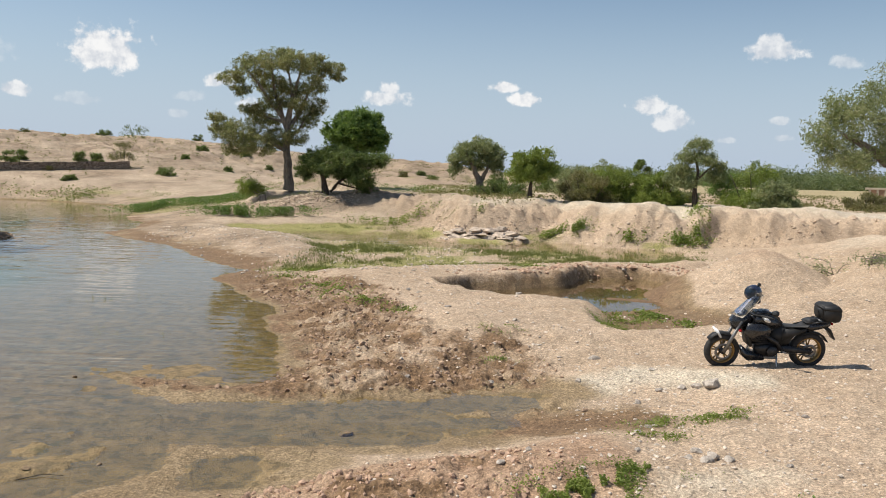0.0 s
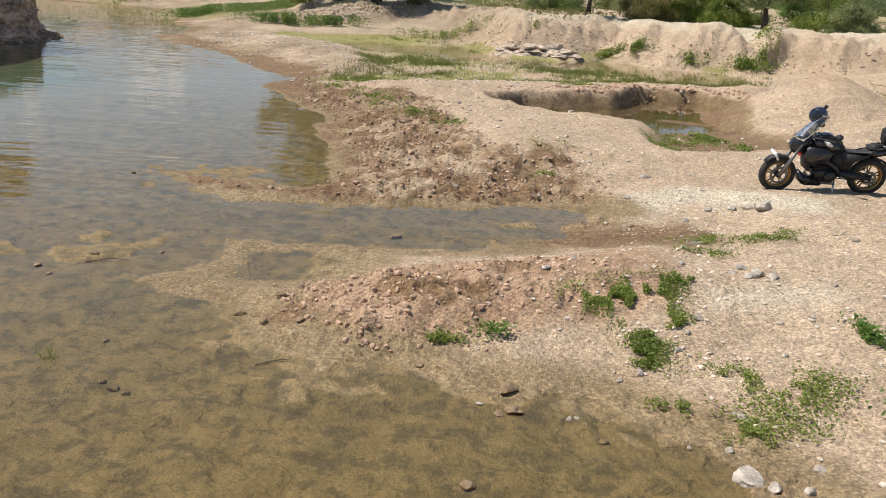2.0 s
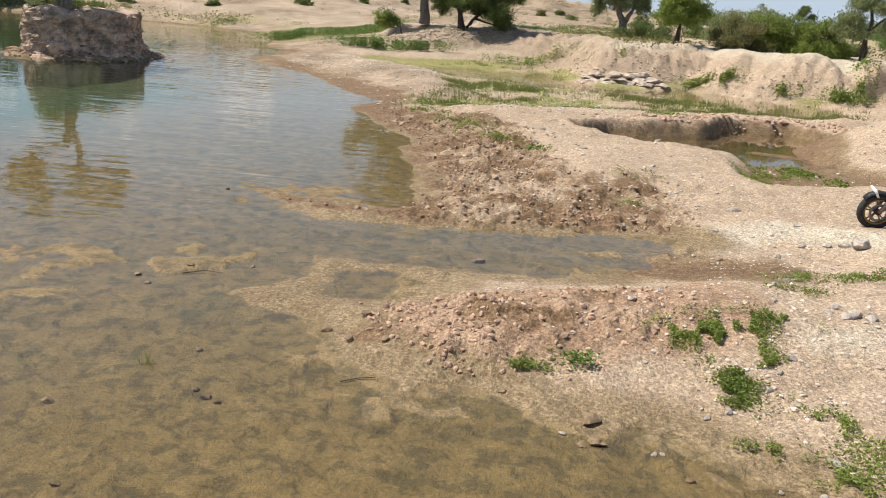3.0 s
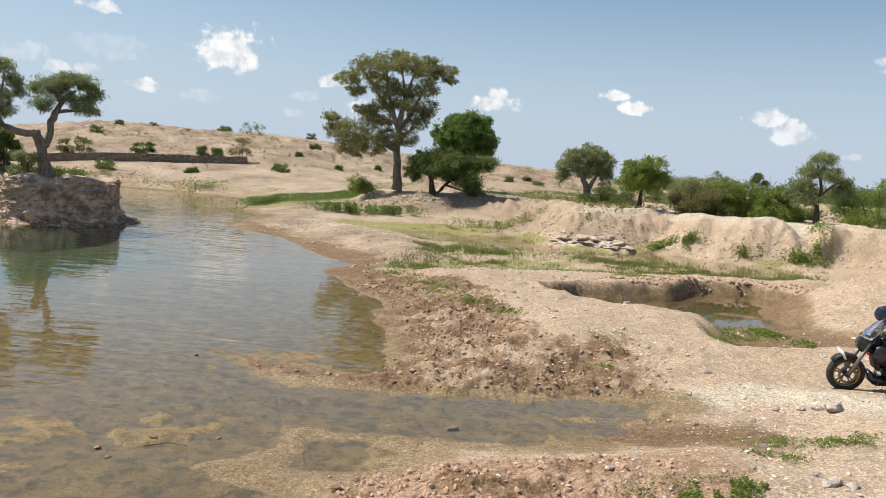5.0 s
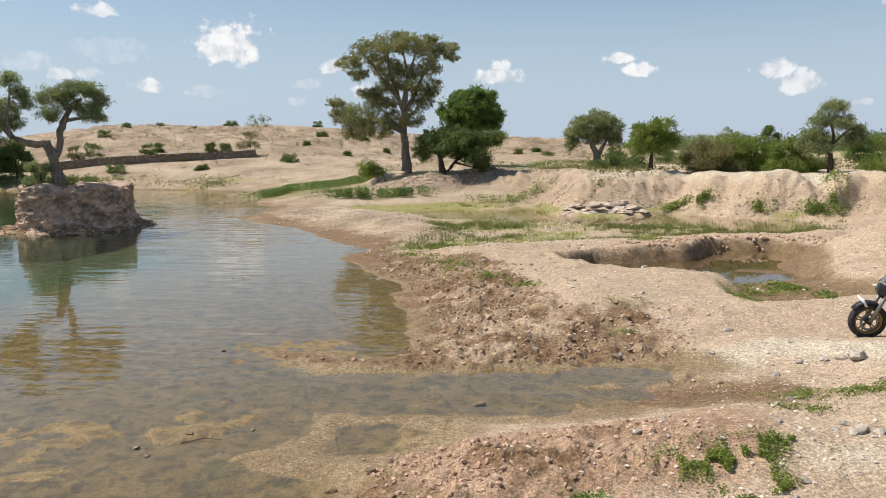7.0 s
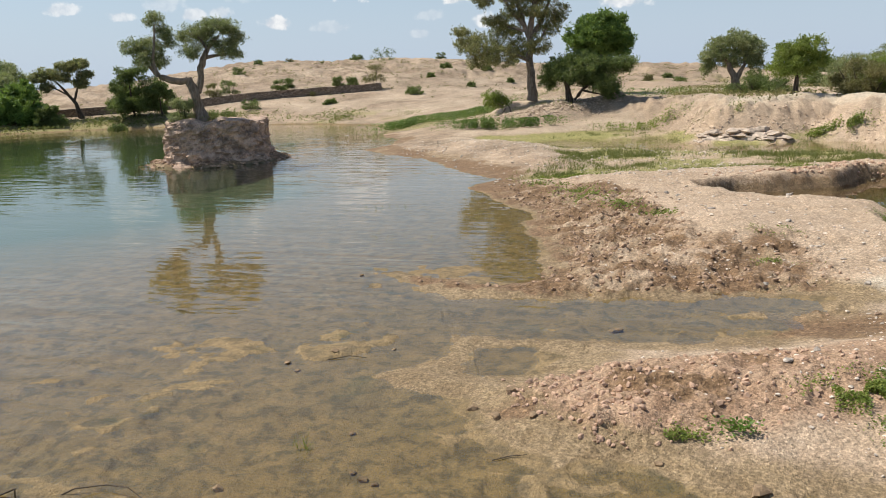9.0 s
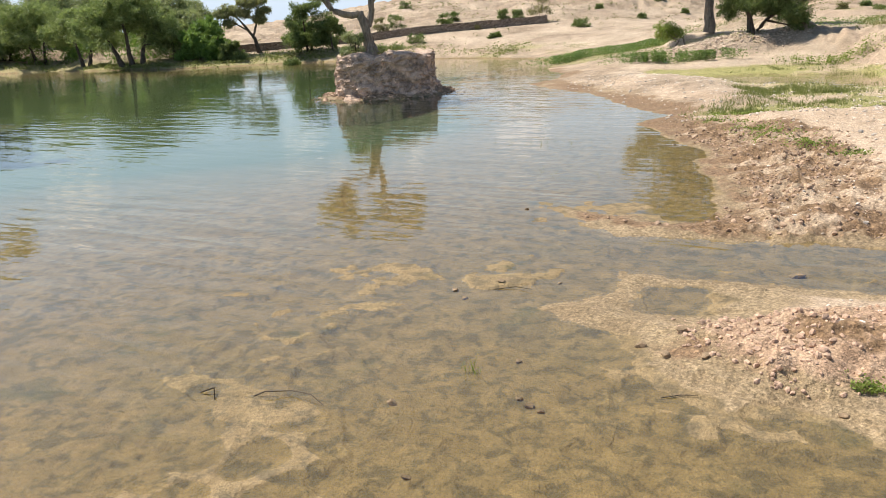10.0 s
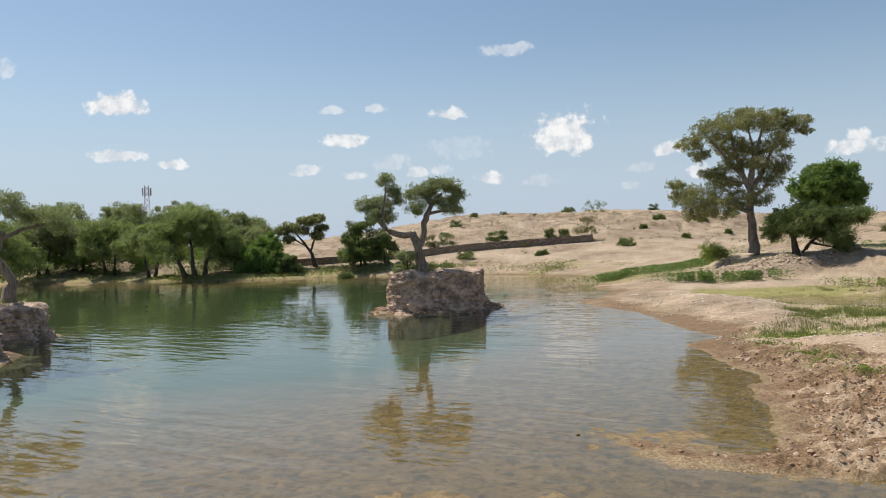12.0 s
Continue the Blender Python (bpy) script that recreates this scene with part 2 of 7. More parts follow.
def water_material():
    """Clear shallow water: a gloss by Fresnel over what lies below, with small wind ripples."""
    m, k = material("lake_water")
    pos = k.add("ShaderNodeTexCoord").outputs["Object"]
    turned = k.add("ShaderNodeMapping", {0: pos, 2: (0, 0, radians(28)), 3: (0.55, 1.7, 1.0)}).outputs[0]
    ripple = k.noise(turned, 2.6, 2.0, 0.5, 0.5)
    wave = k.noise(k.add("ShaderNodeMapping", {0: pos, 2: (0, 0, radians(31)), 3: (0.22, 1.0, 1.0)}).outputs[0], 1.9, 1.5, 0.4, 0.3)
    swell = k.noise(turned, 0.5, 2.0, 0.5)
    calm = k.ramp(k.noise(pos, 0.09, 2.0), 0.42, 0.62)
    h = k.math("ADD", k.math("MULTIPLY", ripple, k.math("ADD", 0.22, k.math("MULTIPLY", calm, 0.25))), k.math("ADD", k.math("MULTIPLY", swell, 0.5), k.math("MULTIPLY", wave, k.math("ADD", 0.35, k.math("MULTIPLY", calm, 1.3)))))
    pit = k.add("ShaderNodeVectorMath", {0: pos, 1: (5.0, 24.0, 0.0)}, operation="DISTANCE").outputs["Value"]
    bump = k.add("ShaderNodeBump", {"Strength": k.math("MULTIPLY", k.math("ADD", 0.06, k.math("MULTIPLY", k.ramp(pit, 6.0, 9.0), 0.94)), 0.80), "Distance": 0.022, "Height": h}).outputs[0]
    gloss = k.add("ShaderNodeBsdfGlossy", {"Color": (0.97, 0.98, 1.0, 1), "Roughness": 0.0, "Normal": bump})
    clear = k.add("ShaderNodeBsdfTransparent", {0: (0.85, 0.855, 0.76, 1)})
    fres = k.add("ShaderNodeFresnel", {"IOR": 1.34, "Normal": bump}).outputs[0]
    finish(k, k.add("ShaderNodeMixShader", {0: fres, 1: clear.outputs[0], 2: gloss.outputs[0]}).outputs[0])
    return m


EARTH, WATER = ground_material(), water_material()
BARK = bark_material("grey_bark", (0.13, 0.105, 0.08), (0.28, 0.23, 0.18))
BARK_DARK = bark_material("dark_bark", (0.045, 0.036, 0.028), (0.12, 0.095, 0.07))
LEAF_OLIVE = leaf_material("olive_leaf", (0.22, 0.235, 0.11), (0.31, 0.29, 0.135), (0.42, 0.37, 0.19))
LEAF_WOOD = leaf_material("umbrella_leaf", (0.20, 0.26, 0.09), (0.29, 0.345, 0.12), (0.38, 0.41, 0.17))
LEAF_GREY = leaf_material("grey_green_leaf", (0.21, 0.25, 0.12), (0.30, 0.325, 0.155), (0.42, 0.415, 0.22))
LEAF_GREEN = leaf_material("green_leaf", (0.085, 0.171, 0.037), (0.134, 0.244, 0.049), (0.207, 0.317, 0.073))
LEAF_MID = leaf_material("mid_green_leaf", (0.085, 0.165, 0.040), (0.14, 0.23, 0.052), (0.21, 0.30, 0.08))
LEAF_DEEP = leaf_material("deep_green_leaf", (0.09, 0.13, 0.046), (0.15, 0.20, 0.066), (0.23, 0.27, 0.095))
LEAF_LIME = leaf_material("lime_leaf", (0.159, 0.220, 0.043), (0.244, 0.305, 0.061), (0.329, 0.366, 0.098))
LEAF_DRY = leaf_material("dry_leaf", (0.146, 0.128, 0.061), (0.220, 0.189, 0.085), (0.317, 0.268, 0.134))
GRASS = leaf_material("grass_blade", (0.15, 0.18, 0.05), (0.22, 0.23, 0.08), (0.32, 0.29, 0.13))
# muted greens: the haze of distance is mixed into this leaf colour
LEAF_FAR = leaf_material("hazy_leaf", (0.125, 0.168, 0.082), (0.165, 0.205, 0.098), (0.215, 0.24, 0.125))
STONE = solid("pale_stone", (0.38, 0.33, 0.275), 0.9, vary=0.4, scale=9.0, bump=0.5)


def rubble_material():
    """Rough stones in sunken joints."""
    m, k = material("rubble_stone")
    pos = k.add("ShaderNodeTexCoord").outputs["Object"]
    warped = k.add("ShaderNodeMapping", {0: pos, 3: (1.0, 1.0, 1.5)}).outputs[0]
    cells = k.add("ShaderNodeTexVoronoi", {"Vector": warped, "Scale": 3.6})
    edge = k.add("ShaderNodeTexVoronoi", {"Vector": warped, "Scale": 3.6}, feature="DISTANCE_TO_EDGE").outputs["Distance"]
    tone = k.add("ShaderNodeSeparateColor", {0: cells.outputs["Color"]}).outputs[0]
    col = k.mix(tone, (0.19, 0.145, 0.105, 1), (0.36, 0.285, 0.215, 1))
    col = k.mix(k.math("MULTIPLY", k.ramp(k.noise(pos, 9.0, 4.0), 0.4, 0.65), 0.4), col, (0.24, 0.185, 0.14, 1))
    col = k.mix(k.ramp(edge, 0.09, 0.02), col, (0.10, 0.075, 0.055, 1))
    bump = k.add("ShaderNodeBump", {"Strength": 0.9, "Distance": 0.06, "Height": k.ramp(edge, 0.0, 0.14)}).outputs[0]
    finish(k, k.add("ShaderNodeBsdfPrincipled", {"Base Color": col, "Roughness": 0.95, "Normal": bump}).outputs[0])
    return m


WALLSTONE = rubble_material()


# ---- shapes in plan ----
TABLE = np.random.default_rng(77).uniform(0, 1, 1 << 16)


def hash01(ix, iy, seed):
    h = ix * 73856093 + iy * 19349663 + seed * 83492791
    return TABLE[(h ^ (h >> 15)) & 0xFFFF]


def vnoise(x, y, size, seed=0):
    x, y = x / size, y / size
    ix, iy = np.floor(x).astype(np.int64), np.floor(y).astype(np.int64)
    fx, fy = x - ix, y - iy
    ux, uy = fx * fx * fx * (fx * (fx * 6 - 15) + 10), fy * fy * fy * (fy * (fy * 6 - 15) + 10)
    a, b = hash01(ix, iy, seed), hash01(ix + 1, iy, seed)
    c, d = hash01(ix, iy + 1, seed), hash01(ix + 1, iy + 1, seed)
    a = a + (b - a) * ux
    return a + (c + (d - c) * ux - a) * uy - 0.5


def fbm(x, y, size, octaves=4, seed=0, gain=0.5):
    total, amp = 0.0, 1.0
    for o in range(octaves):
        c, s = math.cos(0.6 * o), math.sin(0.6 * o)
        total = total + amp * vnoise(c * x - s * y, s * x + c * y, size / 2.03 ** o, seed + 17 * o)
        amp *= gain
    return total


def lumps(x, y, size, seed=0):
    """Rounded clods: 0 in the joints, 1 on top."""
    gx, gy = np.floor(x / size).astype(np.int64), np.floor(y / size).astype(np.int64)
    best = np.full(np.shape(x), 9.0)
    for dx in (-1, 0, 1):
        for dy in (-1, 0, 1):
            cx, cy = gx + dx, gy + dy
            px = (cx + hash01(cx, cy, seed)) * size
            py = (cy + hash01(cx, cy, seed + 5)) * size
            r = 0.45 + 0.7 * hash01(cx, cy, seed + 9)
            best = np.minimum(best, np.hypot(x - px, y - py) / (size * r))
    return np.sqrt(np.clip(1 - best ** 2, 0, 1))


def step(a, b, v):
    t = np.clip((v - a) / (b - a), 0, 1)
    return t * t * (3 - 2 * t)


def outside(x, y, poly):
    """Distance from a closed outline: minus inside."""
    d = np.full(np.shape(x), 1e9)
    inside = np.zeros(np.shape(x), bool)
    for (ax, ay), (bx, by) in zip(poly, poly[1:] + poly[:1]):
        ex, ey = bx - ax, by - ay
        t = np.clip(((x - ax) * ex + (y - ay) * ey) / (ex * ex + ey * ey), 0, 1)
        d = np.minimum(d, np.hypot(x - ax - t * ex, y - ay - t * ey))
        if ay != by:
            inside ^= ((ay > y) != (by > y)) & (x < (bx - ax) * (y - ay) / (by - ay) + ax)
    return np.where(inside, -d, d)


def from_line(x, y, a, b):
    ex, ey = b[0] - a[0], b[1] - a[1]
    t = np.clip(((x - a[0]) * ex + (y - a[1]) * ey) / (ex * ex + ey * ey), 0, 1)
    return np.hypot(x - a[0] - t * ex, y - a[1] - t * ey)


LAKE = [(2.6, 3.2), (2.35, 4.3), (1.96, 4.9), (1.64, 5.4), (1.3, 5.65), (0.87, 5.9), (-0.07, 5.92), (-0.58, 6.15), (-1.0, 6.31), (-1.5, 6.66), (-2.04, 6.99), (-2.63, 7.3),
        (-3.5, 7.42), (-4.0, 7.88), (-3.9, 8.25), (-3.3, 8.9), (-3.6, 9.5), (-3.55, 10.05), (-4.06, 11.16), (-4.7, 11.8), (-5.6, 12.7), (-5.45, 13.1), (-4.2, 12.75),
        (-3.3, 12.5), (-2.86, 12.95), (-2.95, 14.0), (-3.33, 16.0), (-4.3, 19.6), (-5.8, 22.0), (-7.0, 24.4), (-6.82, 26.5), (-8.86, 29.4), (-12.8, 34.6), (-17.2, 39.0),
        (-17.0, 41.5), (-18.8, 46.5), (-20.6, 52.0), (-23.9, 60.0), (-27.0, 64.5), (-33.0, 67.6), (-42.0, 69.0), (-55.0, 67.5),
        (-60.0, 63.2), (-66.0, 59.3), (-87.0, 60.0), (-112.0, 50.0), (-130.0, 10.0), (-100.0, -40.0), (-20.0, -30.0), (-7.0, -5.0), (-4.0, 2.0), (0.0, 3.0)]
INLET = [(-4.3, 11.0), (-2.5, 11.4), (-0.8, 11.6), (0.56, 12.0), (1.28, 12.35), (1.8, 12.25), (1.37, 11.67), (0.54, 11.52), (0.28, 11.1), (0.91, 11.0), (0.96, 10.69),
         (0.49, 10.31), (-0.7, 9.95), (-2.0, 9.73), (-2.96, 9.79), (-3.8, 9.9)]
PUDDLE = [(-2.8, 8.89), (-2.64, 9.15), (-2.17, 9.3), (-2.04, 9.11), (-1.66, 8.98), (-1.81, 8.69), (-1.94, 8.36), (-2.26, 8.3), (-2.62, 8.41)]
BENCH = [(-2.9, 19.6), (-1.3, 17.0), (-0.4, 15.4), (1.0, 14.8), (3.0, 15.0), (3.36, 15.9), (3.66, 17.5), (3.62, 19.2), (2.9, 19.7), (1.87, 20.2), (1.18, 20.5), (0.33, 21.1), (-0.4, 22.5), (-1.6, 24.0), (-3.0, 22.6)]
POND = [(0.2, 22.5), (1.0, 23.4), (2.2, 23.8), (3.6, 24.7), (4.9, 26.3), (5.6, 26.9), (6.9, 27.1), (7.8, 26.1), (7.5, 25.0), (6.8, 23.0), (6.1, 20.9), (5.2, 20.0), (4.2, 19.7), (3.7, 20.0), (2.9, 20.5), (1.9, 21.1), (0.9, 21.7)]
RIM = [(-0.4, 22.6), (0.1, 23.5), (1.9, 24.5), (3.6, 25.4), (4.7, 27.0)]
HOLLOW = [(3.6, 16.9), (3.9, 19.3), (4.1, 20.5), (5.6, 21.6), (6.6, 23.2), (7.3, 25.6), (8.0, 26.4), (7.6, 24.0), (7.0, 22.0), (6.9, 20.6), (7.5, 19.6), (7.3, 18.0), (6.6, 17.0), (5.0, 16.5), (3.9, 16.3)]
MARSH = [(-6.2, 25.2), (-4.0, 25.2), (-1.85, 26.3), (0.0, 27.2), (3.0, 28.6), (5.0, 29.8), (8.4, 30.0), (11.4, 33.5), (13.4, 38.2), (10.8, 40.0), (8.1, 41.0), (5.3, 43.0), (2.9, 42.0), (0.6, 41.8),
         (0.4, 45.5), (-2.6, 48.9), (-8.0, 45.5), (-12.0, 44.0), (-11.0, 40.5), (-6.6, 37.8), (-5.5, 33.0), (-4.0, 28.8)]
POOL = [(-11.5, 42.4), (-6.6, 38.3), (-3.4, 36.9), (0.0, 35.8), (3.8, 35.8), (6.0, 34.6), (7.0, 32.4), (8.7, 32.0), (11.6, 35.8), (12.3, 37.5), (10.4, 38.4), (8.1, 39.2), (5.3, 41.2), (2.9, 40.1), (-0.2, 39.5),
        (-0.6, 41.0), (-0.8, 44.8), (-4.4, 44.0)]
BANK = [(-4.6, 50.5), (-2.2, 48.3), (-0.9, 45.0), (0.2, 41.2), (4.0, 41.6), (5.4, 42.6), (8.1, 39.7), (10.5, 38.8), (12.5, 38.2), (13.8, 38.6), (15.5, 37.6), (19.0, 37.0), (26.0, 34.0), (60.0, 20.0),
        (900.0, -100.0), (900.0, 2000.0), (-200.0, 2000.0), (-16.0, 75.0), (-7.0, 57.0)]
WALL_AZ, WALL_R, WALL_Z = [-62, -55, -50, -45, -42, -35, -31, -21.6, -12], [122, 120, 104, 98, 95, 92, 90, 90, 91], [1.0, 1.0, 1.1, 1.1, 1.25, 1.65, 2.25, 2.82, 2.9]
SLOPE = [(7.6, 19.8), (7.4, 18.4), (10.0, 16.6), (16.0, 14.0), (40.0, 6.0), (60.0, 20.0), (26.0, 34.0), (19.0, 37.0), (14.6, 37.4), (13.0, 33.0), (10.6, 28.5), (9.6, 24.0)]


def along(x, y, line):
    """Distance from an open line of points."""
    return np.minimum.reduce([from_line(x, y, p, q) for p, q in zip(line, line[1:])])


def terrain(x, y):
    """Height of the ground and its masks: wet, red, chalk, dry; weed, silt, deep, old."""
    r = np.hypot(x, y)
    az = np.degrees(np.arctan2(x, y))
    near = step(60, 25, r)
    wob = fbm(x, y, 2.2, 4, 3) * 0.40 * step(7, 16, r) + fbm(x, y, 9.0, 3, 5) * 1.3 * step(22, 42, r) + fbm(x, y, 0.7, 3, 8) * 0.22
    s_lake = outside(x, y, LAKE) + wob
    s_in = np.minimum(outside(x, y, INLET) + wob * 0.6, outside(x, y, PUDDLE) + wob * 0.35)
    s_water = np.minimum(s_lake, s_in)
    inside = np.clip(-s_lake, 0, None)
    depth = 0.010 + 0.024 * step(0, 2.5, inside) + 0.33 * step(1, 10, inside) * step(9, 22, r) + 1.0 * step(2, 14, inside) * step(20, 36, r)
    low = 0.035 * step(0.0, 0.5, s_water) + 0.10 * step(0.2, 1.6, s_water) + 0.20 * step(1.0, 4.5, s_water)
    h = np.where(s_lake < 0, -depth, np.where(s_in < 0, -0.014 - 0.05 * step(0, 0.8, -s_in), low))
    # silt pads just awash, with scalloped rims and hoof prints
    flat = step(17, 10, r) * step(1.2, 0.2, s_water)
    pads = fbm(x, y, 1.5, 3, 11)
    pad = step(0.04, 0.13, pads + 0.20 * fbm(x, y, 0.35, 3, 12) - 0.10 * step(0.3, 2.2, inside))
    h += flat * (0.030 * pad + 0.022 * pads + 0.016 * fbm(x, y, 0.28, 3, 14, 0.6) - 0.022 * step(0.62, 0.86, lumps(x, y, 0.42, 15)) * step(-0.1, 0.12, fbm(x, y, 1.6, 2, 16)))
    # reddish clay heap beside the inlet and the ground where the motorcycle stands
    red_d = along(x, y, [(-1.35, 7.2), (-0.4, 7.75), (0.8, 8.2), (2.0, 8.9)])
    h += 0.20 * np.exp(-(red_d / 0.85) ** 2)
    h += 0.12 * step(2.0, 6.0, x) * step(1.0, 3.0, s_water) * step(30, 14, r)
    h += 0.10 * np.exp(-(along(x, y, [(2.3, 12.7), (3.5, 13.2), (4.9, 12.0)]) / 0.7) ** 2)
    # raised bench beside the pit
    s_bench = outside(x, y, BENCH) + fbm(x, y, 1.3, 3, 21) * 0.45
    edge_w = np.where((x > 2.2) | (y > 20.0), 0.35, 1.6)
    h += (0.45 + 0.12 * fbm(x, y, 2.5, 3, 22) - h) * step(edge_w * 0.6, -edge_w, s_bench + 0.25 * fbm(x, y, 0.5, 3, 24))
    # spit of rubbly low ground between lake and marsh
    h += 0.14 * step(1.0, 3.5, s_lake) * step(22, 27, y) * step(2.0, -4.0, x) * (0.7 + fbm(x, y, 1.6, 3, 23))
    # marsh with shallow pools under the far bank
    s_mar = outside(x, y, MARSH) + wob * 0.7
    in_mar = step(1.0, -1.2, s_mar)
    s_pool = outside(x, y, POOL) + fbm(x, y, 2.0, 4, 40) * 1.7
    pool = step(0.5, -0.4, s_pool)
    h += (0.12 - 0.22 * pool + 0.07 * fbm(x, y, 2.0, 4, 41) - h) * in_mar
    # pit with a crumbling rim on its far side
    s_pond = outside(x, y, POND) + fbm(x, y, 1.4, 3, 31) * 0.45
    rim_d = along(x, y, RIM) + 0.35 * fbm(x, y, 0.9, 3, 34)
    blocks = 0.5 * lumps(x, y, 0.85, 35) + 0.25 * lumps(x, y, 0.4, 36)
    h = np.maximum(h, np.where(rim_d < 1.5, (0.30 + 0.24 * blocks) * step(1.5, 0.15, rim_d), -9))
    h = np.maximum(h, 0.40 * np.exp(-((np.hypot(x - 3.75, y - 25.8) / 0.45) ** 4)) - 0.05 - 9 * (rim_d > 2))
    h = np.maximum(h, 0.42 * np.exp(-((np.hypot((x - 4.7) * 0.75, y - 26.9) / 0.55) ** 4)) - 0.05 - 9 * (rim_d > 2))
    h = np.maximum(h, 0.62 - 0.30 * np.hypot((x - 8.9) * 0.8, y - 28.4) + 0.1 * fbm(x, y, 0.8, 3, 37))
    back = step(22.4, 23.0, y + 0.2 * x)
    cut = np.where(back > 0.5, step(0.34, 0.02, s_pond), step(0.30, -0.1, s_pond))
    h += (-0.12 - 0.5 * step(0, 1.2, -s_pond) - h) * cut
    h = np.maximum(h, 0.035 * step(0.22, 0.1, from_line(x, y, (5.0, 22.6), (6.4, 22.2)) + 0.2 * fbm(x, y, 0.6, 3, 38)) - 0.01 - 9 * (from_line(x, y, (5.0, 22.6), (6.4, 22.2)) > 0.35))
    s_hol = outside(x, y, HOLLOW) + wob * 0.6
    h += (0.06 + 0.03 * fbm(x, y, 0.8, 3, 39) - h) * step(0.35, -0.35, s_hol) * (1 - cut)
    # rubble mound by the water and the level ground behind it
    mound = along(x, y, [(-12.8, 49.6), (-10.6, 50.4), (-8.2, 51.4), (-6.6, 51.4)])
    m_top = np.interp(x, [-14, -12.4, -10.4, -8.2, -6.6, -5.0], [0.35, 1.0, 1.4, 1.75, 1.35, 0.4])
    # rising ground beyond the lake, a walled terrace and the hill behind it
    rise = step(2.0, 15.0, s_lake) * step(44, 60, y + 0.25 * np.clip(-x - 20, 0, 60))
    h += 1.55 * rise * (s_lake > 0)
    h += (1.95 - h) * step(3.6, 1.2, from_line(x, y, (-11.0, 55.6), (-6.0, 54.4))) * 0.9
    h = np.maximum(h, m_top * np.exp(-(mound / 2.3) ** 2) * (1 + 0.25 * fbm(x, y, 1.8, 4, 51)) + 0.20 * lumps(x, y, 0.5, 52) * np.exp(-(mound / 2.0) ** 2) - 9 * ((s_lake < 0.2) | (mound > 5)))
    wall_r = np.interp(az, WALL_AZ, WALL_R)
    wall_z = np.interp(az, WALL_AZ, WALL_Z)
    s_wall = r - wall_r
    ahead = np.clip(s_lake, 0, None) / (np.clip(s_lake, 0, None) + np.clip(-s_wall, 0, None) + 0.01)
    terrace = 0.15 + (wall_z - 0.15) * ahead + 0.72 * step(0.25, np.where(az < -21.6, 0.6, 7.0), s_wall)
    terrace = terrace + 0.35 * step(0.3, 0.42, ahead + 0.16 * fbm(x, y, 7, 3, 63)) * (1 - ahead) * step(0, 4, s_lake) - 0.25 * step(0.55, 0.75, ahead + 0.12 * fbm(x, y, 6, 3, 64)) * (1 - ahead)
    h += (terrace - h) * step(-62, -52, az) * step(-9, -19, az) * step(58, 66, r) * (s_lake > 0)
    top = np.interp(az, [-75, -62, -50, -41, -35, -30, -22, -18, -10, -3, 3, 8, 12], [1.5, 2.0, 2.0, 2.6, 4.0, 4.7, 4.3, 4.1, 4.1, 3.6, 2.2, 0.6, 0.0])
    climb = np.clip((r - 3 - np.clip(wall_r, 84, 110)) / 52, 0, 1)
    h += top * climb * (1.6 - 0.6 * climb) * (s_lake > 0) * (1 + 0.10 * fbm(x, y, 14, 3, 61))
    gully = 1 - np.abs(fbm(x, y, 7.0, 4, 65, 0.55)) * 2.6
    h += step(92, 108, r) * step(12, 0, az) * (s_lake > 0) * (0.75 * fbm(x, y, 5.0, 5, 62, 0.62) - 0.55 * np.clip(gully, 0, 1) ** 3)
    h += 0.8 * np.exp(-(np.hypot((x + 5.5) / 9.0, (y - 92) / 6.0)) ** 2) + 0.7 * np.exp(-(np.hypot((x - 7.5) / 5.0, (y - 84) / 6.0)) ** 2)
    # far bank and the plateau behind it
    s_bank = outside(x, y, BANK) + fbm(x, y, 3.4, 3, 71) * 1.0
    crest = 0.42 * np.exp(-((az - 14.6) / 1.5) ** 2) + 0.15 * np.exp(-((az - 0.5) / 1.6) ** 2) - 0.95 * np.exp(-((az - 17.2 - 0.35 * (s_bank + 2)) / 0.75) ** 2) * step(-5.0, -1.0, s_bank) - 0.3 * np.exp(-((az + 4) / 2.5) ** 2)
    level = 1.95 + 0.25 * step(50, 120, r) + 0.18 * fbm(x, y, 6.0, 4, 72) * step(90, 50, r) + np.exp(-((s_bank + 2.6) / 2.0) ** 2) * (crest + 0.45 * fbm(x, y, 2.4, 4, 73) + 0.10 * lumps(x, y, 0.7, 74))
    on = step(0.7, -3.8, s_bank)
    prof = np.where(az > 18.5, step(0.15, 0.45, on) * 0.55 + 0.45 * on ** 1.4, on ** 0.85)
    h = np.where(on > 0, np.maximum(h, h + (level - h) * prof), h)
    # near slope with the gravel heap and the big tree
    s_slope = outside(x, y, SLOPE) + fbm(x, y, 2.5, 4, 81) * 0.9
    tilt = 0.45 + 1.05 * step(0.0, 6.5, -s_slope) + 0.20 * fbm(x, y, 2.0, 4, 82) + 0.06 * lumps(x, y, 0.7, 84)
    shelf = np.floor(tilt * 7 + 0.8 * fbm(x, y, 3.0, 3, 85)) / 7
    tilt = tilt + (shelf - tilt) * 0.55 * step(0.0, 0.22, fbm(x, y, 5.0, 2, 86))
    h += (np.maximum(tilt, h) - h) * step(0.5, -1.8, s_slope) * (1 - on)
    heap = np.hypot(x - 9.4, y - 22.8)
    h = np.maximum(h, 1.82 - 0.54 * np.sqrt(heap ** 2 + 0.25) + 0.10 * fbm(x, y, 1.1, 4, 83))
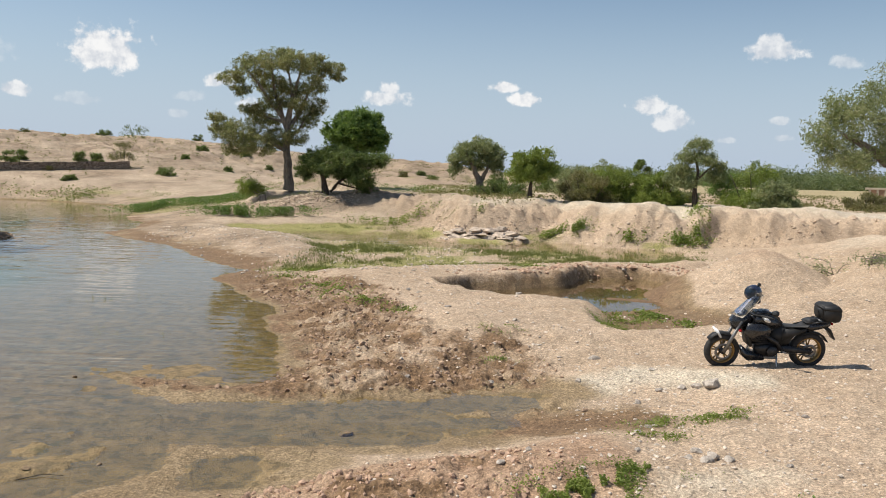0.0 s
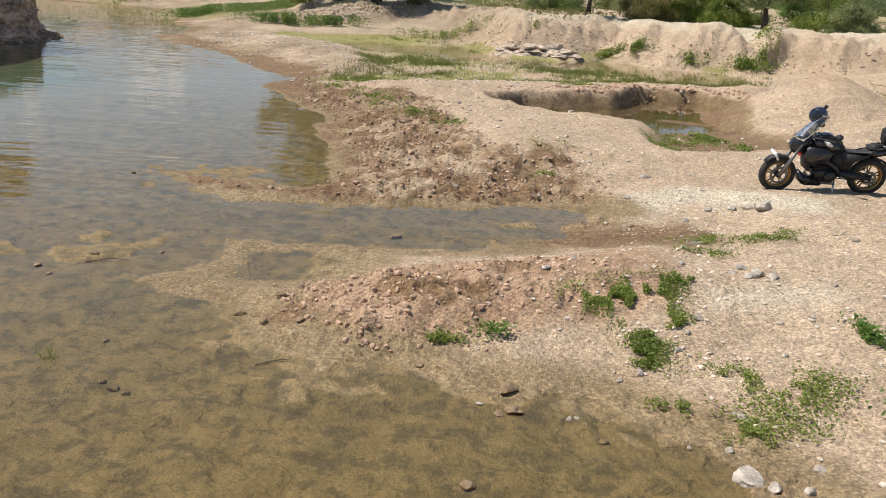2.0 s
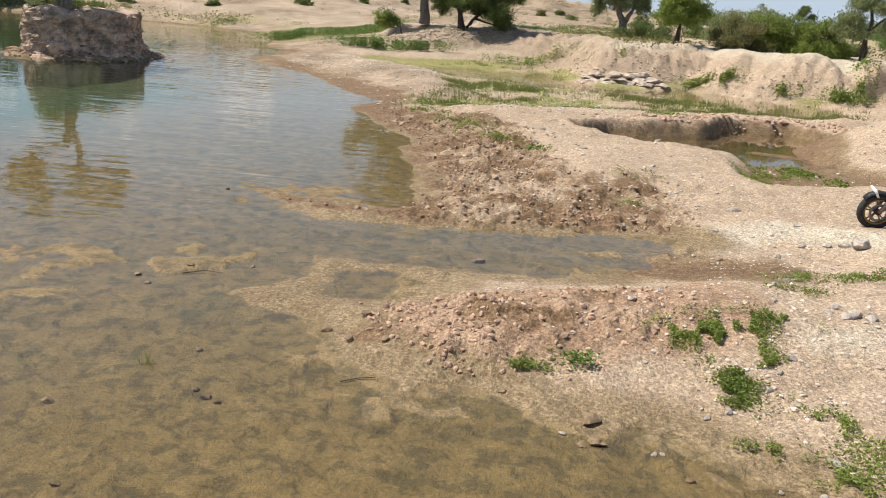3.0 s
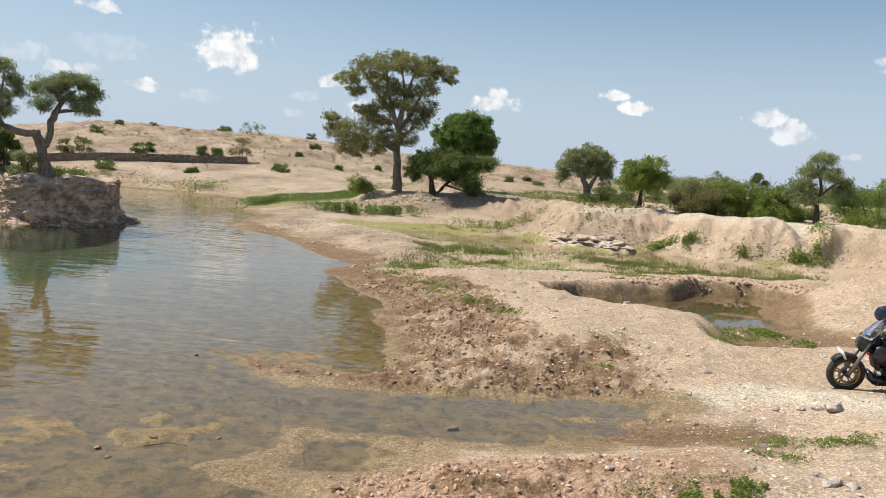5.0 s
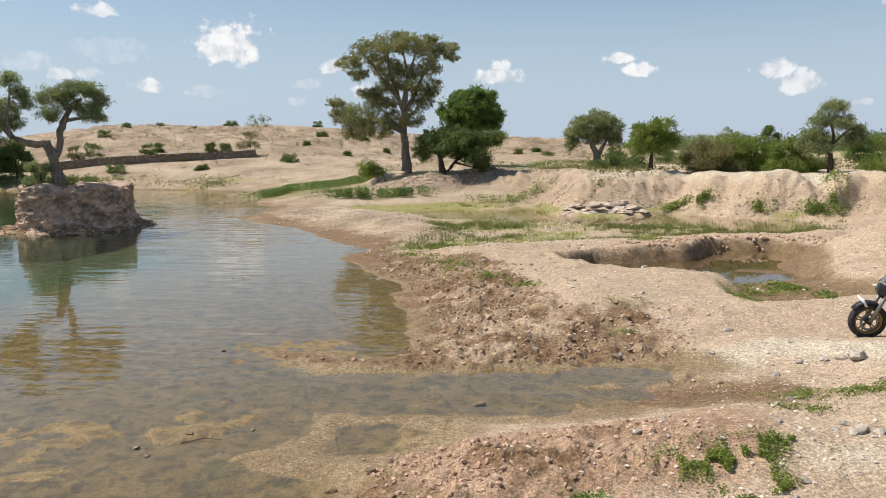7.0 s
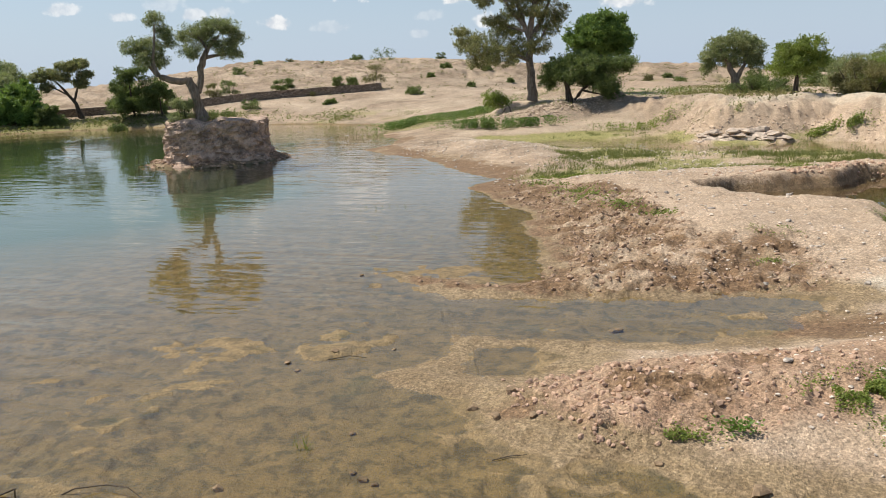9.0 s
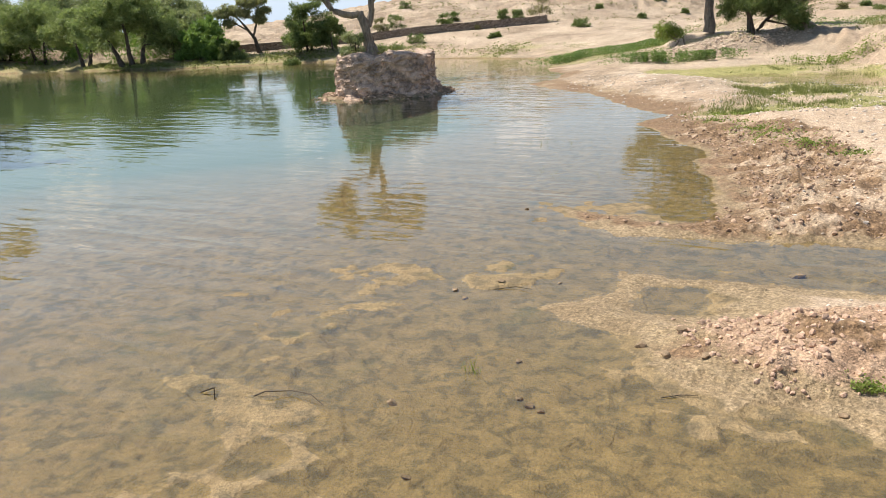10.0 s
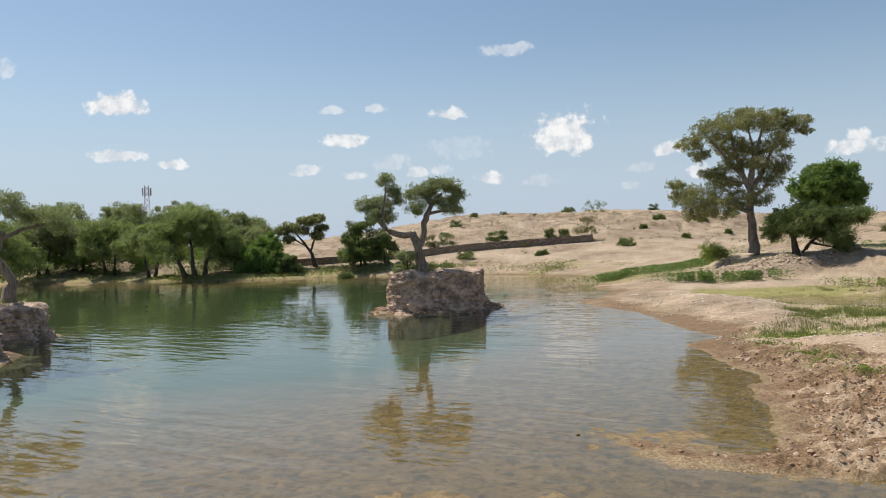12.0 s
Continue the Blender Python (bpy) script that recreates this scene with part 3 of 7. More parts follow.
    # shoals round the islets
    for cx, cy, rad in ((-22.15, 33.6, 2.65), (-34.4, 17.4, 2.5), (-29.0, 12.5, 2.3)):
        d = np.hypot(x - cx, y - cy) + fbm(x, y, 1.5, 3, 91) * 0.75 + fbm(x, y, 0.4, 2, 92) * 0.3 - 0.10 * lumps(x, y, 0.45, 94)
        h = np.maximum(h, np.where(d < rad + 1.1, 0.32 * step(rad + 0.9, rad - 0.2, d) - 0.12, -9))
    # bank under the viewer
    h += (1.75 - h) * step(4.1, 1.6, np.hypot(x * 0.9 - 0.4, y + 0.6))
    # trampled clods
    across = s_water + 0.5 * fbm(x, y, 1.6, 3, 100)
    clod_a = step(0.0, 0.35, across) * step(3.9, 2.1, across) * step(2.5, 1.2, x) * step(11.0, 11.7, y + 0.12 * x) * step(27, 22.5, y)
    clod_b = np.exp(-(red_d / 0.95) ** 4) * step(2.0, 0.2, x)
    clods = np.maximum(clod_a * (0.30 + 0.70 * step(0.4, 1.2, s_lake)), 0.75 * clod_b) * step(0.05, 0.4, s_water)
    h += 0.8 * clods * (0.05 * lumps(x, y, 0.30, 101) + 0.06 * lumps(x + 3, y, 0.17, 102) - 0.09 * step(0.35, 0.9, lumps(x, y + 5, 0.36, 104)) + 0.15 * fbm(x, y, 0.34, 4, 103, 0.62) - 0.01)
    rough = step(0.1, 1.5, s_water) * (1 - clods) * (1 - cut) * (1 - 0.6 * in_mar * pool)
    h += rough * (0.022 * lumps(x, y, 0.16, 105) * near + 0.06 * fbm(x, y, 0.9, 5, 106, 0.6) * near + 0.10 * fbm(x, y, 3.0, 4, 107) * (1 - near))
    face = on * (1 - on) * 4
    rill = np.abs(fbm(x * 1.0 + 0.3 * y, y * 0.35, 1.1, 3, 114, 0.6))
    h += face * (0.5 * fbm(x, y, 1.8, 3, 111) + 0.30 * fbm(x, y, 0.9, 4, 115, 0.6) + 0.30 * lumps(x, y, 1.1, 112) + 0.22 * lumps(x, y, 0.5, 113) - 0.25 * rill - 0.15) * step(120, 60, r)
    soil = np.zeros(x.shape + (4,), np.float32)
    grow = np.zeros(x.shape + (4,), np.float32)
    brown = np.exp(-(from_line(x, y, (1.2, 10.6), (2.6, 10.7)) / 0.8) ** 2)
    damp = step(0.8, 0.1, s_pond) * step(0.10, 0.2, h) * step(0.85, 0.6, h) * back
    # first term: pond bed painted dark so that its water looks deep
    murk = np.maximum.reduce([1.0 * step(0.1, -0.3, s_pond), 0.6 * damp, 0.55 * step(0.4, -0.4, s_hol), 0.68 * clod_a * (0.95 + 1.1 * fbm(x, y, 0.6, 4, 141, 0.7)),
                              0.75 * step(2.6, 0.4, s_lake) * step(20, 24, r) * step(64, 50, r) * (0.85 + 1.0 * fbm(x, y, 2.2, 5, 145, 0.7)) * (h < 0.6),
                              0.8 * clod_b * (0.42 + 1.6 * fbm(x, y, 0.7, 4, 142, 0.65)), 0.5 * step(1.2, 0.2, s_pond) * step(0.3, 0.1, h),
                              0.45 * in_mar * step(0.12, 0.0, h), 0.75 * brown])
    soil[..., 3] = 1 - np.clip(murk, 0, 1)
    old = np.maximum.reduce([0.55 * step(40, 52, r) * step(10, 0, az) * (0.8 + 1.2 * fbm(x, y, 5.0, 4, 146, 0.65)), 0.75 * step(9.0, 2.0, s_lake) * step(22, 34, r) * (0.8 + 1.2 * fbm(x, y, 1.8, 4, 147, 0.65)) * (on < 0.3), 0.12 * on * step(44, 55, r),
                             0.90 * step(84, 96, r) * step(12, 4, az) * np.clip(0.78 + 1.2 * fbm(x, y, 4.0, 5, 143, 0.7), 0, 1)])
    grow[..., 3] = 1 - np.clip(old, 0, 1)
    soil[..., 0] = np.clip(np.maximum.reduce([0.80 * step(1.3, 0.3, s_water) * step(40, 20, r) * step(0.30, 0.12, h), 0.45 * clod_a, 0.75 * step(0.4, -0.3, s_hol), brown * 0.9,
                                              0.9 * step(0.9, 0.1, s_pond) * step(0.4, 0.2, h), 0.70 * step(3.2, 0.2, s_lake) * step(16, 26, r) * step(60, 45, r)]), 0, 1) * (on < 0.5)
    soil[..., 1] = np.clip(np.maximum.reduce([0.85 * np.exp(-(red_d / 1.15) ** 4) * step(3.0, 1.6, x), 0.22 * step(1.2, -0.5, s_bench), 0.5 * np.exp(-(heap / 1.5) ** 2), 0.42 * step(0.2, 0.7, clod_a) * step(1.0, 2.2, across),
                                              0.45 * np.exp(-(np.hypot((x + 5.5) / 9.0, (y - 92) / 7.0)) ** 2), 0.35 * (fbm(x, y, 6, 3, 121) + 0.25)]), 0, 1)
    soil[..., 2] = np.clip(np.maximum.reduce([0.62 * np.exp(-(along(x, y, [(2.2, 12.3), (3.4, 12.9), (4.8, 11.9)]) / 0.75) ** 2), 0.5 * np.exp(-(from_line(x, y, (2.6, 8.0), (3.7, 8.2)) / 0.55) ** 2),
                                              0.40 * step(2.0, 4.0, s_lake) * step(24, 27, y) * step(1, -4, x) * (on < 0.3) * step(0.12, 0.2, h), 0.62 * on * step(60, 45, r), 0.45 * step(-1.0, -4.0, s_slope) * (1 - on) * step(26, 30, y),
                                              0.55 * np.exp(-(along(x, y, [(-2.5, 60.0), (-1.0, 74.0), (4.0, 68.0), (9.0, 62.0)]) / 3.5) ** 2)]), 0, 1)
    grow[..., 0] = np.clip(np.maximum.reduce([0.72 * in_mar * step(0.5, 0.25, h) * (0.8 + 1.2 * fbm(x, y, 2.2, 4, 130)), 0.55 * step(10, 3, s_lake) * step(46, 54, y) * np.clip(fbm(x, y, 5, 3, 131) * 1.6 + 0.5, 0, 1) * step(90, 76, r),
                                              0.42 * on * step(3, 8, -s_bank) * (fbm(x, y, 4, 3, 132) + 0.5), 0.5 * on * step(55, 100, r) * step(9, 15, az),
                                              0.55 * step(7, 2, np.abs(s_lake - 2)) * step(-30, -40, az) * step(40, 60, r)]), 0, 1)
    grow[..., 0] = np.maximum(grow[..., 0], 0.30 * step(80, 95, r) * step(12, 4, az) * np.clip(fbm(x, y, 6.0, 5, 133, 0.65) * 1.6 + 0.15, 0, 1))
    grow[..., 1] = np.clip(step(0.25, 0.0, s_lake) * step(0.05, 0.015, h) + step(0.2, -0.05, s_in) * step(0.05, 0.015, h), 0, 1)
    # depth mask of the bed: tints it for the murk of deeper water
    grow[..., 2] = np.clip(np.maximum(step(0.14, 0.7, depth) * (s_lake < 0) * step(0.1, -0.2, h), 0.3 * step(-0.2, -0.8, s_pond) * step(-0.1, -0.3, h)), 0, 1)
    return h, soil, grow


SHEET = {}


def heights(xs, ys):
    """Height of the finished ground sheet under each place."""
    xs, ys = np.asarray(xs, float), np.asarray(ys, float)
    rr, aa, h = SHEET["r"], SHEET["a"], SHEET["h"]
    r = np.clip(np.hypot(xs, ys), rr[0], rr[-1] * 0.999)
    t = np.arctan2(xs, ys)
    t = np.where(t < aa[0], t + 2 * math.pi, t)
    i = np.clip(np.searchsorted(rr, r) - 1, 0, len(rr) - 2)
    j = np.clip(np.searchsorted(aa, t) - 1, 0, len(aa) - 2)
    u = (r - rr[i]) / (rr[i + 1] - rr[i])
    v = np.clip((t - aa[j]) / (aa[j + 1] - aa[j]), 0, 1)
    return (h[i, j] * (1 - u) + h[i + 1, j] * u) * (1 - v) + (h[i, j + 1] * (1 - u) + h[i + 1, j + 1] * u) * v


def height_at(x, y):
    return float(heights([x], [y])[0])


# ---- mesh helpers ----
def mesh_from(name, verts, faces, mat, smooth=False):
    me = bpy.data.meshes.new(name)
    verts = np.asarray(verts, np.float32)
    faces = np.asarray(faces, np.int32)
    n = faces.shape[1]
    me.vertices.add(len(verts))
    me.vertices.foreach_set("co", verts.ravel())
    me.loops.add(faces.size)
    me.loops.foreach_set("vertex_index", faces.ravel())
    me.polygons.add(len(faces))
    me.polygons.foreach_set("loop_start", np.arange(0, faces.size, n, dtype=np.int32))
    me.polygons.foreach_set("use_smooth", np.full(len(faces), smooth))
    me.materials.append(mat)
    me.update(calc_edges=True)
    return me


def child(name, me, parent, label=""):
    ob = new(name, me)
    ob.parent = parent
    return tagged(ob, label)


def part(name, bm, mat, parent, label="", smooth=True):
    me = bpy.data.meshes.new(name)
    for f in bm.faces:
        f.smooth = smooth
    bm.to_mesh(me)
    bm.free()
    me.materials.append(mat)
    return child(name, me, parent, label)


def thing(name, m, label, category, group="", kind=""):
    ob = new(name)
    ob.matrix_world = m
    return tagged(ob, label, category, group, kind)


# ---- ground, one sheet to the horizon; finer where it is seen ----
def make_ground():
    seen = np.arange(-65.0, 35.501, 0.118)
    rest = np.linspace(36.0, 294.0, 90)[1:-1]
    a = np.radians(np.concatenate([seen, rest]))
    rr = [0.02, 0.6, 1.4, 2.2, 2.9, 3.4, 3.8, 4.1]
    while rr[-1] < 95:
        rr.append(rr[-1] * 1.0048)
    while rr[-1] < 155:
        rr.append(rr[-1] * 1.0085)
    while rr[-1] < 4000:
        rr.append(rr[-1] * 1.05)
    rr = np.array(rr)
    R2, A2 = np.meshgrid(rr, a, indexing="ij")
    x, y = R2 * np.sin(A2), R2 * np.cos(A2)
    bands = [terrain(x[i:i + 12], y[i:i + 12]) for i in range(0, len(rr), 12)]
    h, soil, grow = (np.concatenate(b) for b in zip(*bands))
    SHEET.update(r=rr, a=a, h=h)
    nr, na = x.shape
    idx = np.arange(nr * na).reshape(nr, na)
    nxt = np.roll(idx, -1, axis=1)
    faces = np.stack([idx[:-1], idx[1:], nxt[1:], nxt[:-1]], -1).reshape(-1, 4)[:, ::-1]
    me = mesh_from("ground", np.stack([x, y, h], -1).reshape(-1, 3), faces, EARTH, True)
    for name, data in (("soil", soil), ("growth_depth", grow)):
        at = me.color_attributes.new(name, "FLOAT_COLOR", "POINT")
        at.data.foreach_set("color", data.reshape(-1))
    return tagged(new("ground", me), "sandy pinkish earth with trampled mud, chalk and gravel", "ground", kind="structure")


make_ground()


def make_water():
    rr = np.concatenate([[3.0], np.geomspace(4.0, 170.0, 30)])
    a = np.radians(np.linspace(-150, 100, 120))
    R2, A2 = np.meshgrid(rr, a, indexing="ij")
    x, y = R2 * np.sin(A2), R2 * np.cos(A2)
    nr, na = x.shape
    idx = np.arange(nr * na).reshape(nr, na)
    faces = np.stack([idx[:-1, :-1], idx[1:, :-1], idx[1:, 1:], idx[:-1, 1:]], -1).reshape(-1, 4)[:, ::-1]
    ob = new("water", mesh_from("water", np.stack([x, y, 0 * x], -1).reshape(-1, 3), faces, WATER, True))
    return tagged(ob, "shallow rippled lake water reflecting sky and trees", "water", kind="structure")


make_water()


# ---- trees ----
def rotz(deg):
    return Matrix.Rotation(radians(deg), 4, "Z")


def limb_mesh(paths):
    """Tapered, slightly crooked limbs: each path is a list of (point, radius)."""
    verts, faces = [], []
    for path in paths:
        sides = 8 if path[0][1] > 0.12 else (5 if path[0][1] > 0.03 else 3)
        rings = []
        for i, (p, r) in enumerate(path):
            p = Vector(p)
            q = Vector(path[min(i + 1, len(path) - 1)][0]) - Vector(path[max(i - 1, 0)][0])
            q = q.normalized() if q.length > 1e-6 else Vector((0, 0, 1))
            u = q.orthogonal().normalized()
            v = q.cross(u)
            ring = []
            for s in range(sides):
                t = 2 * math.pi * s / sides
                w = r * (1 + 0.22 * noise.noise(p * 3 + Vector((s * 1.7, 0, 0))))
                ring.append(len(verts))
                verts.append(p + u * math.cos(t) * w + v * math.sin(t) * w)
            rings.append(ring)
        for a, b in zip(rings, rings[1:]):
            for s in range(sides):
                faces.append((a[s], a[(s + 1) % sides], b[(s + 1) % sides], b[s]))
    return verts, faces


def bend(rng, a, b, ra, rb, n=6, wig=0.12):
    """A crooked limb from a to b."""
    a, b = Vector(a), Vector(b)
    L = (b - a).length
    out = []
    off = Vector((rng.uniform(-1, 1), rng.uniform(-1, 1), rng.uniform(0.0, 1.0))) * L * wig
    for i in range(n + 1):
        t = i / n
        p = a.lerp(b, t) + off * math.sin(t * math.pi)
        if 0 < i < n:
            p += Vector((rng.uniform(-1, 1), rng.uniform(-1, 1), rng.uniform(-1, 1))) * L * 0.025
        out.append((p, ra + (rb - ra) * t))
    return out


def leaf_cloud(rng, centres, size, flat=0.0, long=3.4, wide=0.42):
    """Leaf sprays as small folded blades: centres is a list of (point, spread, count)."""
    pts = np.concatenate([np.clip(rng.normal(0, 1, (n, 3)), -1.7, 1.7) * np.array([s, s, s * 0.72]) * 0.5 + np.array(c) for c, s, n in centres])
    n = len(pts)
    d = rng.normal(0, 1, (n, 3))
    d[:, 2] = d[:, 2] * (1 - flat) - 0.25
    d /= np.linalg.norm(d, axis=1, keepdims=True)
    e = np.cross(d, rng.normal(0, 1, (n, 3)))
    e /= np.linalg.norm(e, axis=1, keepdims=True) + 1e-9
    s = size * rng.uniform(0.6, 1.4, (n, 1))
    a, b = d * s * long * 0.5, e * s * wide
    v = np.stack([pts - a + b, pts - a - b, pts + a], 1).reshape(-1, 3)
    f = np.arange(3 * n).reshape(n, 3)
    return v, f


def grow_tree(name, az, dist, label, trunk, clumps, leaf, bark, seed, leaf_size=0.13, per=900, z=None, sub=34, group="", category="tree", spray=0.46, droop=0.15):
    """trunk: list of limbs, each a list of (side, up, radius); clumps: (side, away, up, half width, half height).
    side is to the right as seen along the azimuth. Twigs reach from the limbs to tips strewn through the clumps, and leaf sprays sit along each twig's end."""
    rng, nrng = random.Random(seed), np.random.default_rng(seed)
    x, y = dist * math.sin(radians(az)), dist * math.cos(radians(az))
    if z is None:
        z = height_at(x, y) - 0.06
    root = thing(name, Matrix.Translation((x, y, z)) @ rotz(-az), label, category, group)
    paths, nodes, radii = [], [], []
    for limb in trunk:
        pts = []
        for i, (s, u, r) in enumerate(limb):
            pts.append((Vector((s, 0.25 * s * math.sin(seed + len(paths)) + 0.10 * math.sin(i * 1.9 + seed), u)), r * (1.35 if i == 0 and u < 0.1 else 1.0)))
        fine = []
        for (p, r), (q, r2) in zip(pts, pts[1:]):
            for t in (0, 0.34, 0.67):
                fine.append((p.lerp(q, t) + Vector((rng.uniform(-1, 1), rng.uniform(-1, 1), 0)) * r * 0.25, r + (r2 - r) * t))
        fine.append(pts[-1])
        paths.append(fine)
        for p, r in fine:
            if p.z > 0.30 * limb[-1][1]:
                nodes.append(p[:])
                radii.append(r)
    tips = []
    bulk = [(c[3] * c[3] * c[4]) ** 0.6 for c in clumps]
    for (s, w, u, rw, rh), b in zip(clumps, bulk):
        for i in range(max(6, int(sub * b * len(bulk) / sum(bulk)))):
            q = nrng.normal(0, 1, 3)
            q *= nrng.uniform(0.10, 1.0) ** 0.42 * (1.22 if i % 5 == 0 else 1.0) / np.linalg.norm(q)
            tips.append((s + q[0] * rw, w + q[1] * rw, u + q[2] * rh * (1.0 if q[2] > 0 else 0.85), rw, float(i % 6 != 0)))
    tips = np.array(tips)
    first = np.array(nodes)
    away = np.min(np.linalg.norm(tips[:, None, :3] - first[None], axis=2), axis=1)
    order = np.lexsort((away, tips[:, 4]))
    have = np.zeros((len(nodes) + 3 * len(tips), 3))
    have[:len(nodes)] = first
    n_have, centres, leaves = len(nodes), [], max(5, int(1.9 * per / sub))
    for j in order:
        tip = tips[j, :3]
        gap = np.linalg.norm(have[:n_have] - tip, axis=1) + 0.9 * np.clip(have[:n_have, 2] - tip[2] + 0.1, 0, None)
        k = int(np.argmin(gap))
        start, end = Vector(have[k]), Vector(tip)
        L = (end - start).length
        r0 = min(radii[k] * 0.7, 0.008 + 0.016 * L)
        bow = Vector((rng.uniform(-0.5, 0.5), rng.uniform(-0.5, 0.5), 0.6)) * L * 0.16
        pts = [start, start.lerp(end, 0.36) + bow, start.lerp(end, 0.70) + bow * 0.8, end]
        paths.append([(p, r0 + (0.005 - r0) * i / 3) for i, p in enumerate(pts)])
        if tips[j, 4] == 0:
            for i in (1, 2, 3):
                have[n_have] = pts[i]
                radii.append(max(0.006, r0 * (1 - 0.28 * i)))
                n_have += 1
        size = spray * (0.75 + 0.25 * min(1.6, tips[j, 3])) * rng.uniform(0.6, 1.25)
        count = int(leaves * rng.uniform(0.3, 1.7))
        out = (end - pts[1]).normalized() if L > 0.02 else Vector((0, 0, 1))
        for f, share, wide in ((0.35, 0.16, 0.9), (0.65, 0.26, 1.0), (0.9, 0.28, 0.8), (1.12, 0.20, 0.6), (1.3, 0.10, 0.4)):
            c = pts[1].lerp(end, min(f, 1.0)) + out * max(0.0, f - 1.0) * size * 1.6
            centres.append(((c.x, c.y, c.z - droop * size * (f * 1.5)), size * wide, max(1, int(count * share))))
    v, f = limb_mesh(paths)
    child("trunk", mesh_from("trunk", [tuple(p) for p in v], f, bark, True), root)
    v, f = leaf_cloud(nrng, centres, leaf_size * 0.58)
    child("crown", mesh_from("crown", v, f, leaf), root)
    return root

# ---- earth islets standing in the lake ----
ISLET_EARTH = solid("islet_earth", (0.40, 0.285, 0.208), 0.95, vary=0.5, scale=2.6, bump=1.0)


def make_islet(cx, cy, rad, tall, seed, label):
    """A worn stump of old ground with steep crumbling sides and a flat top."""
    off = Vector((seed * 7.3, seed * 1.9, 0))
    bm = bmesh.new()
    prof = [(-0.5, 1.16), (0.0, 1.10)] + [(0.06 + 0.035 * i, float(np.interp(0.06 + 0.035 * i, [0.0, 0.12, 0.25, 0.6, 0.93, 1.0], [1.08, 1.02, 0.985, 0.96, 0.94, 0.90]))) for i in range(27)] + [(1.01, 0.84), (1.02, 0.6), (1.03, 0.3)]
    n, rings = 260, []
    for t, w in prof:
        ring = []
        for i in range(n):
            a = 2 * math.pi * i / n
            c, s = math.cos(a), math.sin(a)
            q = Vector((c * 1.3, s * 1.3, 0)) + off
            r = rad * w * (1 + 0.16 * noise.noise(q))
            z = t * tall * (1 + 0.10 * noise.noise(q * 1.5 + Vector((0, 0, 5))) * (t > 0.5))
            face = 0 if t < 0 or t > 0.99 else 1
            p3 = Vector((c * rad * 1.6, s * rad * 1.6, z * 3.4)) + off
            r += face * (0.20 * noise.noise(p3 * 0.8) + 0.15 * noise.noise(p3 * 2.2) + 0.10 * noise.noise(p3 * 5.0) + 0.06 * noise.noise(p3 * 10.0))
            ring.append(bm.verts.new((cx + c * r, cy + s * r, z + (0.05 * noise.noise(q * 6) if t > 0.99 else 0))))
        rings.append(ring)
    for p, q in zip(rings, rings[1:]):
        for i in range(n):
            bm.faces.new((p[i], p[(i + 1) % n], q[(i + 1) % n], q[i]))
    mid = bm.verts.new((cx, cy, tall * 1.03))
    for i in range(n):
        bm.faces.new((rings[-1][i], rings[-1][(i + 1) % n], mid))
    me = bpy.data.meshes.new("islet")
    bm.to_mesh(me)
    bm.free()
    me.materials.append(ISLET_EARTH)
    root = thing("islet", Matrix.Identity(4), label, "islet", "islets of the lake")
    child("earth_stump", me, root, "crumbling brown earth")
    nrng = np.random.default_rng(seed + 40)
    spots = [((cx + rad * 0.8 * q * math.cos(t), cy + rad * 0.8 * q * math.sin(t), tall * 1.04 + 0.05), 0.25, 22) for q, t in zip(nrng.uniform(0.2, 1.0, 60), nrng.uniform(0, 6.28, 60))]
    v, f = leaf_cloud(nrng, spots, 0.035)
    child("turf", mesh_from("turf", v, f, GRASS), root, "short green turf")
    return root


make_islet(-22.15, 33.7, 2.6, 2.05, 1, "steep-sided stump of crumbling earth standing in the lake")
make_islet(-34.4, 17.4, 2.5, 1.45, 2, "steep-sided earth islet with grassy top")
make_islet(-29.0, 12.5, 2.3, 1.0, 3, "low crumbling earth islet in the lake")

